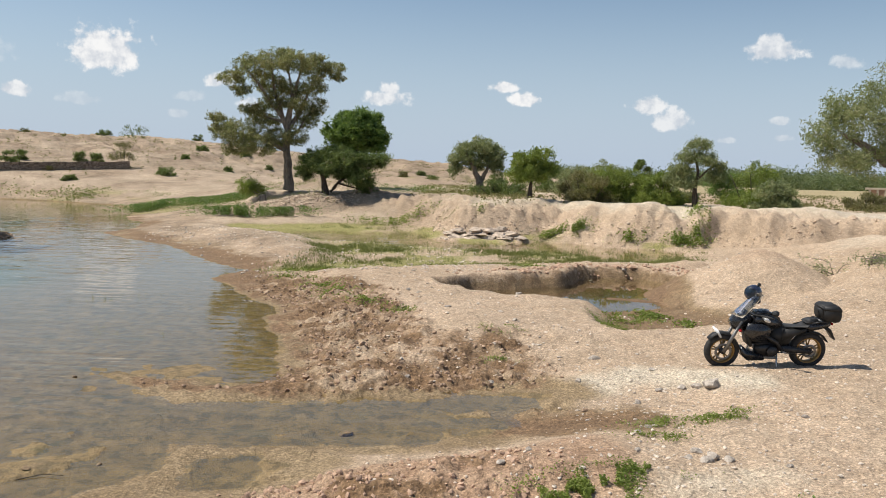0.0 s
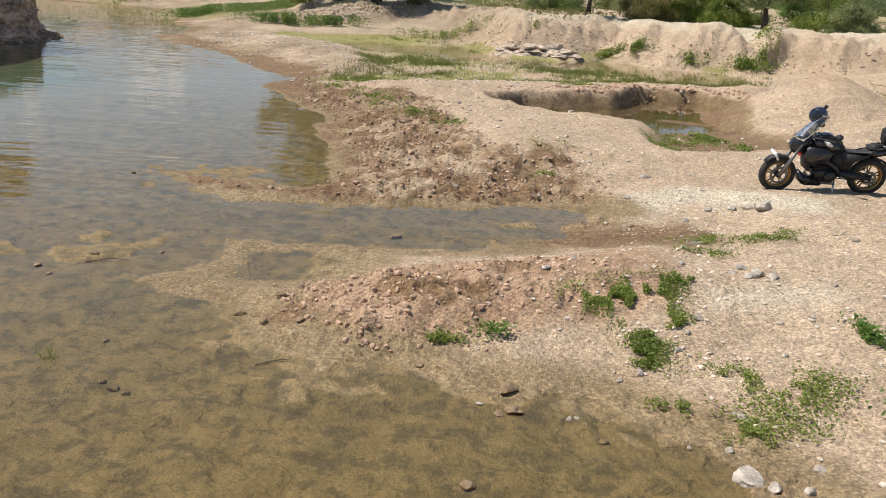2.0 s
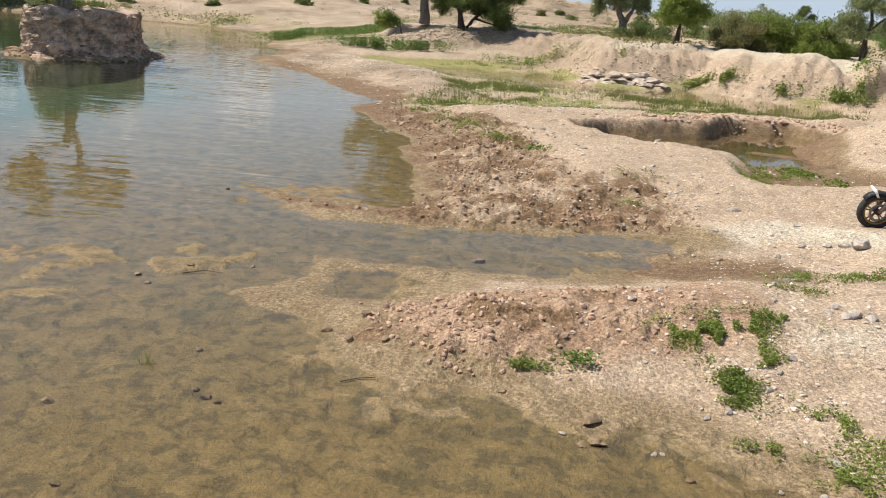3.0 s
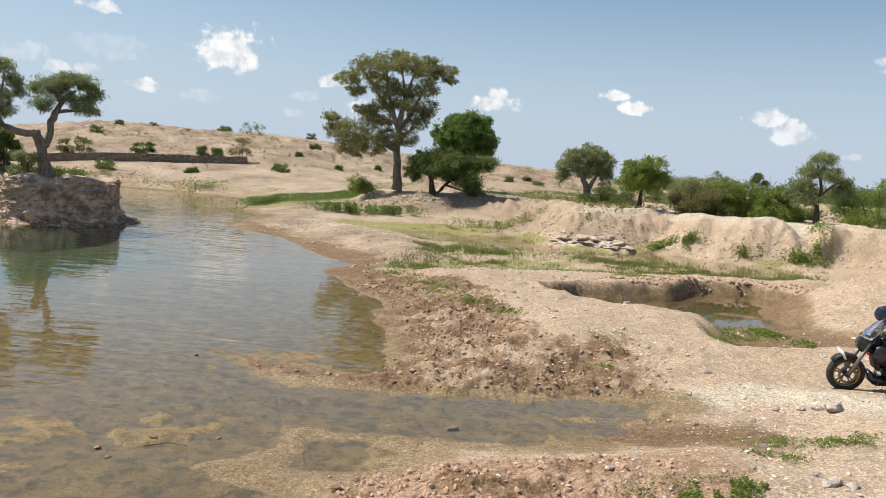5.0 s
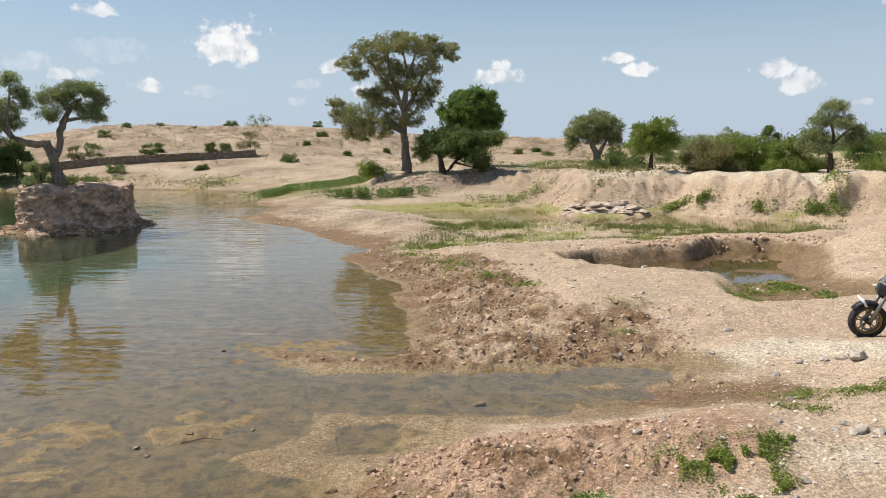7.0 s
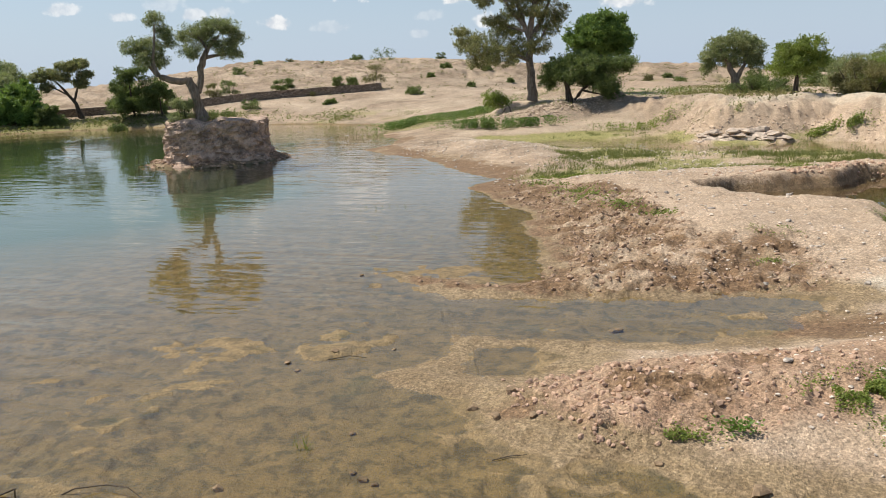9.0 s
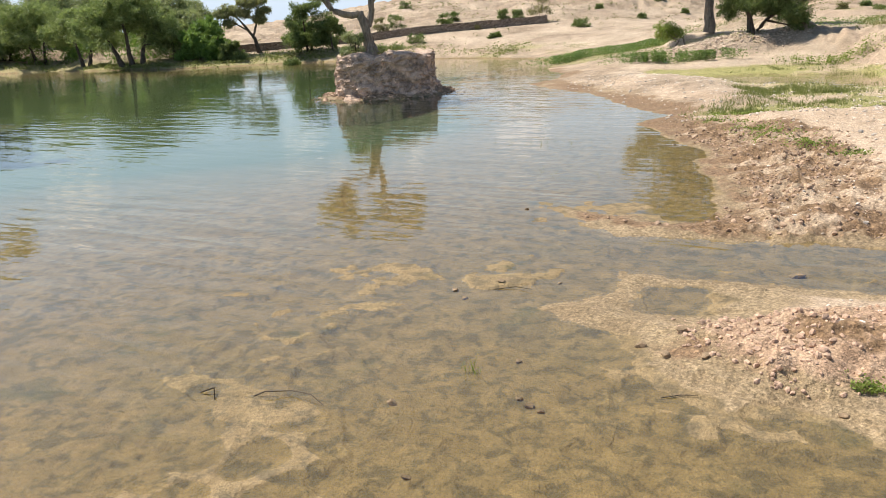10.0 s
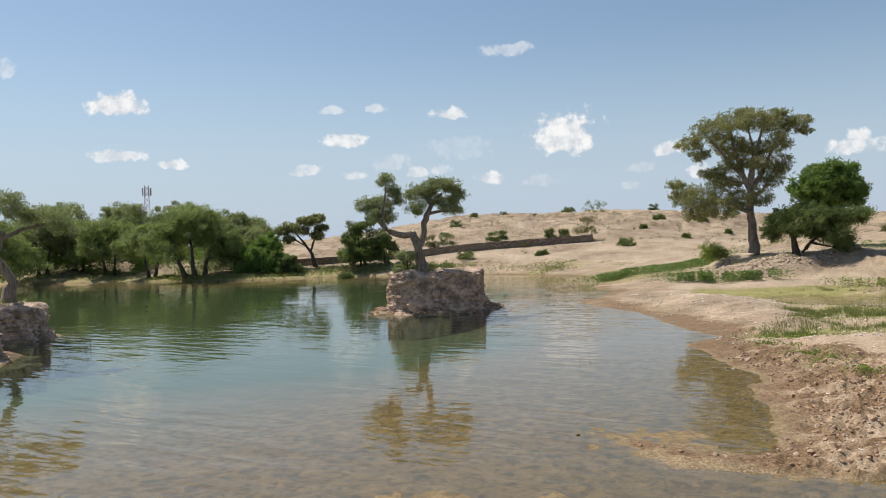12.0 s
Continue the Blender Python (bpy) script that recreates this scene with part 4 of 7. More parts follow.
# ---- the trees, by bearing and distance ----
grow_tree("tree", -11.06, 55.0, "tall grey-trunked tree with spreading olive crown on far bank",
          [[(0, 0, 0.28), (0.0, 1.4, 0.27), (-0.1, 2.9, 0.24), (-0.1, 4.4, 0.22), (0.1, 5.6, 0.17), (0.4, 6.8, 0.11), (0.8, 8.2, 0.05)],
           [(-0.1, 4.0, 0.19), (-0.5, 5.2, 0.16), (-0.9, 6.4, 0.12), (-1.1, 7.6, 0.08), (-1.2, 8.8, 0.04)], [(-0.5, 5.0, 0.13), (-1.3, 6.0, 0.11), (-2.1, 7.2, 0.08), (-2.9, 8.1, 0.04)],
           [(0.0, 4.2, 0.17), (0.5, 4.9, 0.15), (1.0, 6.0, 0.11), (1.5, 7.2, 0.08), (2.4, 8.0, 0.04)], [(-0.1, 2.6, 0.14), (-1.2, 3.2, 0.10), (-2.6, 3.6, 0.07), (-4.0, 3.9, 0.03)],
           [(0.0, 3.4, 0.12), (0.7, 4.2, 0.08), (1.3, 5.2, 0.04)], [(-0.3, 4.6, 0.12), (-1.4, 4.9, 0.08), (-2.6, 5.4, 0.04)], [(0.2, 5.9, 0.1), (0.1, 7.2, 0.07), (-0.2, 8.8, 0.03)]],
          [(-3.73, 0.2, 7.37, 1.0, 0.55), (-2.35, -0.7, 8.1, 1.3, 0.8), (-0.97, 0.8, 8.8, 1.3, 0.75), (0.49, -0.6, 8.5, 1.3, 0.75), (1.78, 0.6, 8.3, 1.2, 0.75), (2.92, 0.1, 8.35, 0.8, 0.5), (-1.3, 0.9, 7.2, 1.3, 0.7),
           (0.32, 0.8, 6.9, 1.1, 0.6), (1.62, -0.7, 7.0, 0.9, 0.7), (-4.37, 0.2, 3.97, 1.0, 0.7), (-3.08, -0.7, 3.8, 1.3, 0.9), (-1.62, 0.9, 4.78, 1.1, 0.75), (-1.94, -0.9, 3.0, 1.3, 0.8), (-0.81, 0.9, 3.48, 1.1, 0.8),
           (0.4, -0.9, 3.6, 0.9, 0.7), (1.13, 0.5, 4.94, 0.9, 0.9), (1.94, 0.2, 5.75, 0.6, 0.7), (-3.56, 0.8, 2.83, 0.9, 0.6), (-2.43, 0.4, 5.43, 0.9, 0.45), (-4.78, 0, 4.78, 0.65, 0.35), (3.3, 0.2, 7.8, 0.5, 0.3), (-1.0, 0.3, 6.0, 1.1, 0.7), (0.5, -0.4, 5.8, 0.9, 0.6), (-3.2, 0, 6.6, 0.7, 0.4), (-0.2, 0.9, 9.3, 0.7, 0.35), (1.9, -0.2, 9.0, 0.5, 0.3)],
          LEAF_OLIVE, BARK, 11, 0.085, 1700, z=1.93, sub=120, spray=0.27, droop=0.05)
grow_tree("tree", -6.4, 66.0, "dense round tree with bright green leaves behind the old tree",
          [[(0, 0, 0.25), (0.1, 2.0, 0.2), (0.2, 4.5, 0.1)]],
          [(-1.4, 0, 4.6, 1.2, 1.0), (-0.8, 0.6, 5.5, 1.2, 0.9), (0.2, -0.5, 5.8, 1.3, 0.95), (1.1, 0.4, 5.3, 1.2, 0.95), (1.6, -0.2, 4.5, 1.0, 0.9), (0.2, -1.0, 4.6, 1.5, 1.1), (1.3, 0.2, 3.6, 1.1, 0.6), (-0.9, 0.2, 3.5, 1.2, 0.7), (2.2, 0.1, 4.2, 0.5, 0.5)],
          LEAF_MID, BARK_DARK, 12, 0.17, 1900, z=1.9, sub=60)
grow_tree("tree", -8.45, 53.0, "low dark green tree with forked stems on the spoil mound",
          [[(0, 0, 0.2), (-0.05, 0.8, 0.17), (-0.4, 1.7, 0.1)], [(0.35, 0.2, 0.13), (0.9, 0.85, 0.10), (1.7, 1.5, 0.05)], [(0.8, 0.8, 0.08), (1.5, 0.6, 0.06), (2.4, 0.4, 0.03)], [(-0.1, 1.0, 0.1), (0.5, 1.9, 0.06), (1.0, 2.6, 0.03)]],
          [(-1.01, 0, 2.1, 0.85, 0.7), (-1.33, 0.3, 1.4, 0.5, 0.45), (0.08, 0.5, 2.6, 1.1, 0.7), (1.33, -0.4, 2.3, 1.1, 0.75), (2.57, 0.3, 2.4, 1.1, 0.6), (3.7, 0, 2.45, 0.75, 0.35), (2.42, -0.4, 1.25, 1.0, 0.6), (2.73, 0.2, 0.5, 0.6, 0.4),
           (1.17, 0.5, 1.5, 0.8, 0.5), (0.08, -0.5, 1.8, 0.8, 0.5)],
          LEAF_DEEP, BARK_DARK, 13, 0.105, 1500, z=1.78, sub=40)
grow_tree("bush", -13.4, 53.5, "yellow-green bush with bare leaning stems under the old tree",
          [[(0, 0, 0.06), (0.4, 0.8, 0.05), (-0.3, 1.3, 0.03)], [(0.9, 0, 0.05), (0.7, 0.9, 0.04), (0.0, 1.3, 0.03)]],
          [(-0.5, 0, 1.5, 0.7, 0.5), (0.1, 0.2, 1.3, 0.5, 0.4)], LEAF_LIME, BARK, 14, 0.1, 700, category="bush")
grow_tree("tree", 2.49, 60.0, "rounded grey-green tree with thick forked trunk on the plateau",
          [[(0, 0, 0.34), (0.1, 0.9, 0.26), (-0.3, 2.0, 0.16), (-0.9, 3.0, 0.06)], [(0.1, 0.8, 0.2), (0.7, 1.9, 0.12), (0.9, 3.0, 0.05)]],
          [(-1.3, 0, 2.6, 0.9, 0.7), (-0.7, 0.4, 3.4, 1.0, 0.6), (0.3, -0.3, 3.7, 1.0, 0.6), (1.2, 0.1, 3.0, 0.9, 0.7), (0.2, 0.5, 2.5, 1.0, 0.6), (1.5, 0, 2.2, 0.6, 0.6), (-1.7, 0, 2.0, 0.5, 0.5)],
          LEAF_GREY, BARK, 15, 0.10, 1500)
grow_tree("tree", 6.26, 47.0, "small green tree with slim leaning dark stem on the bank",
          [[(0, 0, 0.13), (0.05, 0.7, 0.11), (0.15, 1.5, 0.07), (0.2, 2.2, 0.04)]],
          [(-0.7, 0, 1.6, 0.7, 0.5), (-0.3, 0.3, 2.3, 0.8, 0.5), (0.5, -0.2, 2.5, 0.8, 0.5), (1.0, 0.1, 2.0, 0.6, 0.5), (0.1, -0.3, 1.6, 0.8, 0.5)],
          LEAF_LIME, BARK_DARK, 16, 0.09, 1600)
grow_tree("tree", 17.68, 47.5, "slender dark-stemmed tree with drooping thin foliage on the plateau",
          [[(0, 0, 0.13), (-0.05, 1.1, 0.12), (0.1, 2.0, 0.09), (-0.2, 3.2, 0.04)], [(0.1, 1.6, 0.07), (0.6, 2.2, 0.05), (1.2, 2.5, 0.02)]],
          [(-0.9, 0, 2.2, 0.6, 0.5), (-0.4, 0.2, 3.0, 0.7, 0.4), (0.1, 0, 3.6, 0.6, 0.35), (0.5, -0.2, 2.8, 0.6, 0.4), (1.1, 0, 1.9, 0.5, 0.5), (-1.3, 0, 1.7, 0.4, 0.4), (-0.6, -0.2, 1.5, 0.6, 0.4), (1.3, 0, 2.4, 0.3, 0.2)],
          LEAF_GREY, BARK_DARK, 17, 0.08, 1000)
grow_tree("tree", 31.0, 27.0, "old desert tree with stout grey trunk and feathery drooping crown",
          [[(0, 0, 0.29), (0.05, 1.0, 0.27), (0.1, 2.0, 0.26), (0.5, 3.2, 0.24), (0.9, 4.6, 0.14), (0.8, 6.4, 0.06)],
           [(0.0, 1.8, 0.2), (-0.6, 2.6, 0.17), (-1.4, 3.3, 0.12), (-2.1, 3.7, 0.06)], [(0.1, 2.2, 0.2), (-0.3, 3.6, 0.13), (-0.6, 5.0, 0.06)], [(0.5, 3.0, 0.15), (1.8, 3.8, 0.1), (3.0, 4.4, 0.05)]],
          [(-2.4, 0, 3.7, 0.8, 0.7), (-2.0, 0.4, 4.7, 0.8, 0.6), (-1.2, -0.3, 4.2, 0.9, 0.6), (-0.7, 0.3, 5.2, 0.8, 0.6), (0.2, 0, 4.2, 0.9, 0.6), (0.6, 0.4, 6.2, 1.0, 0.8), (1.2, -0.4, 5.0, 1.0, 0.8),
           (0.4, 0.5, 3.4, 0.8, 0.5), (-0.8, 0, 3.2, 0.7, 0.4), (-2.2, 0.5, 3.1, 0.7, 0.4), (-1.5, -0.5, 2.9, 0.6, 0.35), (0.9, -0.5, 3.0, 0.7, 0.4), (-0.3, 0.8, 3.7, 0.9, 0.5), (1.5, 0.3, 3.5, 0.8, 0.5), (2.4, 0, 4.4, 1.1, 0.8), (1.6, 0.2, 6.6, 1.0, 0.8), (0.5, 0, 7.0, 0.8, 0.5)],
          LEAF_GREY, BARK, 18, 0.06, 1900)
grow_tree("tree", -34.35, 39.0, "twisted thorn tree with forked dark trunk on the islet",
          [[(0, 0, 0.27), (-0.12, 0.8, 0.23), (-0.2, 1.4, 0.21), (-0.45, 1.98, 0.18)], [(-0.45, 1.95, 0.17), (-0.8, 1.85, 0.16), (-1.3, 1.95, 0.15), (-1.73, 2.15, 0.12), (-1.9, 2.6, 0.08), (-1.8, 3.3, 0.05), (-1.65, 4.4, 0.03)],
           [(-0.05, 1.35, 0.17), (0.1, 1.85, 0.16), (0.15, 2.45, 0.15), (0.36, 2.95, 0.13), (0.7, 3.55, 0.09), (1.1, 3.9, 0.05)], [(0.36, 2.9, 0.09), (0.9, 3.0, 0.07), (1.5, 3.0, 0.03)],
           [(-1.73, 2.15, 0.1), (-2.2, 2.7, 0.06), (-2.5, 3.4, 0.03)], [(0.5, 3.3, 0.08), (0.2, 3.8, 0.05), (-0.2, 4.0, 0.03)]],
          [(-1.93, 0.2, 3.46, 0.6, 0.45), (-2.29, -0.2, 2.95, 0.45, 0.4), (-1.63, 0.2, 2.85, 0.42, 0.32), (-2.75, 0.1, 3.45, 0.42, 0.34), (-1.63, 0, 4.68, 0.4, 0.34), (-1.32, 0.1, 4.12, 0.4, 0.34), (-1.12, 0, 3.66, 0.3, 0.3),
           (-0.31, 0.3, 3.97, 0.48, 0.36), (-0.2, -0.2, 3.26, 0.48, 0.4), (0.31, 0.3, 4.17, 0.55, 0.36), (0.92, -0.3, 4.38, 0.55, 0.3), (1.53, 0.2, 4.28, 0.5, 0.38), (1.88, 0, 3.87, 0.35, 0.3), (1.32, 0.3, 3.5, 0.5, 0.28),
           (1.53, -0.1, 3.1, 0.55, 0.22), (0.61, 0.3, 3.75, 0.5, 0.4)],
          LEAF_GREY, BARK, 19, 0.06, 1100, z=1.98, sub=34, spray=0.34)


grow_tree("tree", -61.3, 39.0, "leaning tree with long level boughs on a small islet",
          [[(-0.4, 0, 0.26), (-0.1, 1.0, 0.22), (-0.7, 2.2, 0.17), (-0.4, 3.2, 0.12)], [(-0.5, 2.9, 0.11), (0.4, 3.3, 0.08), (1.2, 3.5, 0.06), (2.0, 3.4, 0.03)], [(-0.6, 2.4, 0.12), (-1.8, 3.2, 0.08), (-2.6, 3.6, 0.04)]],
          [(0.4, 0.2, 4.1, 0.8, 0.35), (1.2, 0, 3.9, 0.7, 0.3), (2.0, 0, 3.5, 0.6, 0.35), (-0.4, 0.2, 4.6, 0.9, 0.4), (-1.6, 0, 4.2, 1.0, 0.5), (-2.8, 0.2, 3.7, 0.9, 0.6)],
          LEAF_GREY, BARK, 20, 0.075, 1300, z=1.4)


def dome(name, az, dist, width, tall, leaf, seed, label, stems=1, stem=0.12, clear=0.25, size=0.2, per=900, count=9, group="", category="tree", bark=BARK_DARK, z=None, sub=18):
    """A broad tree or bush: stems from one foot and a domed crown of uneven clumps."""
    rng = random.Random(seed)
    trunk = []
    for i in range(stems):
        lean = (i - (stems - 1) / 2) * 0.22 * width + rng.uniform(-0.05, 0.05) * width
        trunk.append([((i - (stems - 1) / 2) * 0.1 * width, 0, stem), (lean * 0.5, tall * clear * 0.7, stem * 0.8), (lean, tall * 0.55, stem * 0.45), (lean * 1.3, tall * 0.8, stem * 0.15)])
    clumps = []
    for i in range(count):
        s = -1 + 2 * (i + 0.5) / count + rng.uniform(-0.12, 0.12)
        top = math.sqrt(max(0.05, 1 - s * s))
        u = clear + (1 - clear) * ((0.12 if clear < 0.1 else 0.35) + 0.5 * rng.random() ** 0.6) * top
        if i % 3 == 1:
            u = clear + (1 - clear) * 0.80 * top
        if i % 3 == 2 and clear < 0.1:
            u = 0.22
        rw = width * rng.uniform(0.17, 0.25)
        clumps.append((s * width * 0.40, rng.uniform(-0.35, 0.35) * width, u * tall, rw, min(rw * 0.75, tall * 0.24)))
    return grow_tree(name, az, dist, label, trunk, clumps, leaf, bark, seed, size, per, z=z, group=group, category=category, sub=sub, spray=0.30 + 0.05 * width)


# woods on the far shore of the lake
WOODS = "trees of the far shore"
dome("tree", -49.8, 95.0, 10.5, 8.0, LEAF_WOOD, 31, "broad dome-shaped green tree at the water's edge", 3, 0.28, 0.24, 0.18, 1300, 18, WOODS)
dome("tree", -55.1, 113.0, 9.5, 8.2, LEAF_WOOD, 32, "light green spreading tree on the far shore", 2, 0.22, 0.24, 0.18, 1100, 16, WOODS)
dome("tree", -57.0, 117.0, 8.0, 7.2, LEAF_WOOD, 33, "light green spreading tree on the far shore", 2, 0.2, 0.24, 0.18, 1000, 15, WOODS)
dome("tree", -59.2, 116.0, 9.5, 8.2, LEAF_GREY, 34, "grey-green broad tree on the far shore", 2, 0.25, 0.24, 0.18, 1200, 16, WOODS)
dome("tree", -62.4, 108.0, 11.0, 8.6, LEAF_WOOD, 35, "tall green tree on the far shore", 2, 0.25, 0.24, 0.18, 1200, 16, WOODS)
dome("tree", -52.6, 103.0, 7.5, 6.6, LEAF_WOOD, 36, "green tree between taller trees by the lake", 2, 0.2, 0.24, 0.18, 1000, 15, WOODS)
dome("tree", -46.9, 99.0, 7.0, 6.0, LEAF_GREY, 37, "grey-green low tree by the lake", 2, 0.2, 0.15, 0.2, 1000, 14, WOODS)
dome("bush", -45.0, 93.0, 5.6, 4.4, LEAF_GREEN, 38, "leafy bright green bush at the lake shore", 3, 0.12, 0.02, 0.22, 1100, 10, category="bush")
dome("bush", -43.4, 90.0, 2.6, 2.3, LEAF_DEEP, 39, "small dark green bush above the shore", 3, 0.06, 0.02, 0.16, 700, 7, category="bush")
dome("tree", -65.5, 104.0, 11.0, 9.0, LEAF_GREY, 40, "grey-green broad tree on the far shore", 2, 0.25, 0.24, 0.18, 1000, 16, WOODS)
dome("tree", -54.0, 128.0, 10.0, 8.5, LEAF_GREY, 41, "grey-green tree behind the shore trees", 2, 0.25, 0.15, 0.2, 1000, 15, WOODS)
dome("tree", -58.0, 132.0, 12.0, 8.8, LEAF_GREY, 42, "grey-green tree behind the shore trees", 2, 0.25, 0.15, 0.2, 1000, 15, WOODS)
dome("tree", -50.8, 118.0, 10.0, 8.2, LEAF_GREY, 43, "grey-green tree behind the shore trees", 2, 0.25, 0.15, 0.2, 1000, 15, WOODS)
dome("tree", -47.0, 116.0, 10.0, 6.6, LEAF_GREY, 44, "grey-green tree behind the shore trees", 2, 0.25, 0.15, 0.2, 900, 15, WOODS)
grow_tree("tree", -41.7, 93.0, "flat-topped thin tree with dark leaning trunk on the slope",
          [[(0.3, 0, 0.22), (-0.1, 1.6, 0.18), (-0.9, 2.8, 0.13), (-1.8, 3.9, 0.07)], [(-0.3, 1.8, 0.14), (0.2, 3.2, 0.1), (0.3, 4.8, 0.05)], [(-0.6, 2.4, 0.1), (-2.2, 3.4, 0.06), (-3.6, 4.4, 0.03)]],
          [(-3.4, 0, 4.4, 0.9, 0.5), (-2.3, 0.3, 4.8, 1.0, 0.5), (-1.2, 0, 4.4, 0.9, 0.5), (-0.6, 0.4, 5.5, 1.0, 0.5), (0.5, 0, 5.7, 1.0, 0.4), (1.2, 0, 4.7, 0.8, 0.5), (-2.6, 0, 3.4, 0.7, 0.5), (0.6, 0.2, 3.8, 0.8, 0.6)],
          LEAF_OLIVE, BARK_DARK, 45, 0.17, 800)
dome("tree", -38.2, 90.0, 5.4, 5.8, LEAF_DEEP, 46, "drooping dark tree at the foot of the hill", 2, 0.16, 0.05, 0.17, 1000, 12)
dome("tree", -36.6, 88.5, 3.0, 3.6, LEAF_DEEP, 47, "small drooping tree with slim stem on the terrace", 1, 0.1, 0.3, 0.15, 800, 7)

# shrubs on the hill, the terrace and the plateau: bearing, distance, width, height, leaf
SHRUBS = [(-22.0, 92, 2.6, 2.7, LEAF_DRY), (-28.7, 93, 1.6, 1.5, LEAF_DEEP), (-24.6, 92, 1.1, 1.3, LEAF_DEEP), (-23.6, 92, 1.3, 1.2, LEAF_DEEP), (-28.0, 95, 1.1, 1.2, LEAF_DEEP),
          (-21.2, 138, 4.5, 2.4, LEAF_DEEP), (-27.8, 136, 1.6, 1.0, LEAF_DRY), (-25.7, 136, 1.8, 0.7, LEAF_DRY), (-23.1, 136, 2.2, 0.8, LEAF_DEEP), (-19.3, 86, 1.8, 0.9, LEAF_DEEP),
          (-17.2, 138, 1.6, 1.3, LEAF_DEEP), (-16.9, 112, 1.6, 0.9, LEAF_DEEP), (-14.0, 112, 1.2, 0.8, LEAF_DEEP), (-31.3, 112, 1.6, 1.3, LEAF_DEEP), (-32.1, 92, 2.0, 1.9, LEAF_DEEP),
          (-33.2, 92, 1.5, 1.9, LEAF_DRY), (-30.7, 86, 2.2, 1.0, LEAF_DEEP), (-26.5, 90, 0.9, 0.5, LEAF_DRY), (-29.9, 138, 1.4, 0.8, LEAF_DEEP), (-2.9, 100, 1.4, 0.8, LEAF_DRY),
          (-0.8, 100, 1.8, 0.8, LEAF_DEEP), (-1.6, 104, 1.3, 0.7, LEAF_DEEP), (3.9, 84, 2.0, 1.1, LEAF_DEEP), (-25.2, 84, 1.4, 0.5, LEAF_DEEP), (-18.0, 100, 0.9, 0.6, LEAF_DEEP),
          (-15.2, 94, 0.8, 0.6, LEAF_DEEP), (-12.4, 100, 0.8, 0.6, LEAF_DEEP), (-35.4, 87, 1.4, 0.9, LEAF_DEEP), (-39.5, 84, 1.5, 0.8, LEAF_DEEP), (-33.8, 84, 1.6, 1.0, LEAF_DEEP)]
for i, (a, d, w, t, leaf) in enumerate(SHRUBS):
    dome("shrub", a, float(d), w, t, leaf, 60 + i, "dry brown-green rounded shrub on bare earth" if leaf is LEAF_DRY else "small green shrub on the bare hillside", 4, 0.035, 0.02, 0.12, 130, 6,
         "hillside shrubs", "shrub", sub=11)

# bushes along the plateau's edge
BUSHES = [(10.2, 47.5, 3.0, 1.9, LEAF_DRY, "tangled grey-brown thorn bush with dry twigs"), (11.9, 49.0, 3.0, 2.3, LEAF_LIME, "yellow-green thorn bush on the plateau"),
          (13.6, 48.5, 3.0, 1.9, LEAF_LIME, "olive green bush beside a thorn bush"), (15.2, 48.0, 2.8, 2.0, LEAF_LIME, "yellow-green thorn bush on the plateau"),
          (9.6, 66.0, 4.0, 2.6, LEAF_GREY, "grey-green bush behind the plateau's edge"), (8.0, 72.0, 3.5, 2.6, LEAF_DEEP, "dark green bush behind the plateau's edge"),
          (11.4, 70.0, 4.0, 3.2, LEAF_GREY, "grey-green bush behind the plateau's edge"), (21.6, 47.0, 3.1, 2.6, LEAF_LIME, "big rounded yellow-green bush on the plateau"),
          (22.9, 46.0, 2.2, 1.6, LEAF_GREY, "grey twiggy bush beside a rounded bush"), (19.6, 70.0, 3.2, 2.6, LEAF_MID, "green bush far across the plateau"), (14.1, 68.0, 1.6, 3.6, LEAF_DEEP, "narrow dark upright tree far back"),
          (28.4, 54.0, 2.6, 1.1, LEAF_DRY, "low dry brown bush on the plain"), (4.1, 57.0, 4.2, 1.1, LEAF_DEEP, "low dark green bush under the plateau trees"), (16.7, 52.0, 2.0, 2.0, LEAF_GREY, "grey-green bush under a slender tree")]
for i, (a, d, w, t, leaf, label) in enumerate(BUSHES):
    dome("bush", a, d, w, t, leaf, 120 + i, label, 4, 0.05, 0.02, 0.085, 560, 10, "bushes of the plateau", "bush")
dome("bush", -35.5, 39.4, 1.2, 1.3, LEAF_GREY, 150, "green bush at the foot of the islet tree", 3, 0.03, 0.02, 0.07, 400, 6, category="bush", z=1.95)
dome("bush", -33.2, 39.9, 1.8, 0.45, LEAF_DEEP, 151, "low green weeds on the islet's top", 3, 0.02, 0.02, 0.06, 350, 6, category="bush", z=1.98)


# undergrowth beneath the shore woods
def undergrowth():
    rng, nrng = random.Random(8), np.random.default_rng(8)
    centres = []
    for i in range(230):
        a = rng.uniform(-68.0, -44.5)
        d = np.interp(a, [-68, -58, -52, -49, -45], [112, 119, 108, 101, 98]) + rng.uniform(-1, 14)
        x, y = d * math.sin(radians(a)), d * math.cos(radians(a))
        z = height_at(x, y)
        for j in range(3):
            centres.append(((x + rng.uniform(-1, 1), y + rng.uniform(-1, 1), z + rng.uniform(0.1, 2.6)), rng.uniform(1.0, 1.9), 60))
    v, f = leaf_cloud(nrng, centres, 0.13)
    tagged(new("undergrowth", mesh_from("undergrowth", v, f, LEAF_GREEN)), "dense green undergrowth beneath the shore trees", "undergrowth", kind="stuff")


undergrowth()


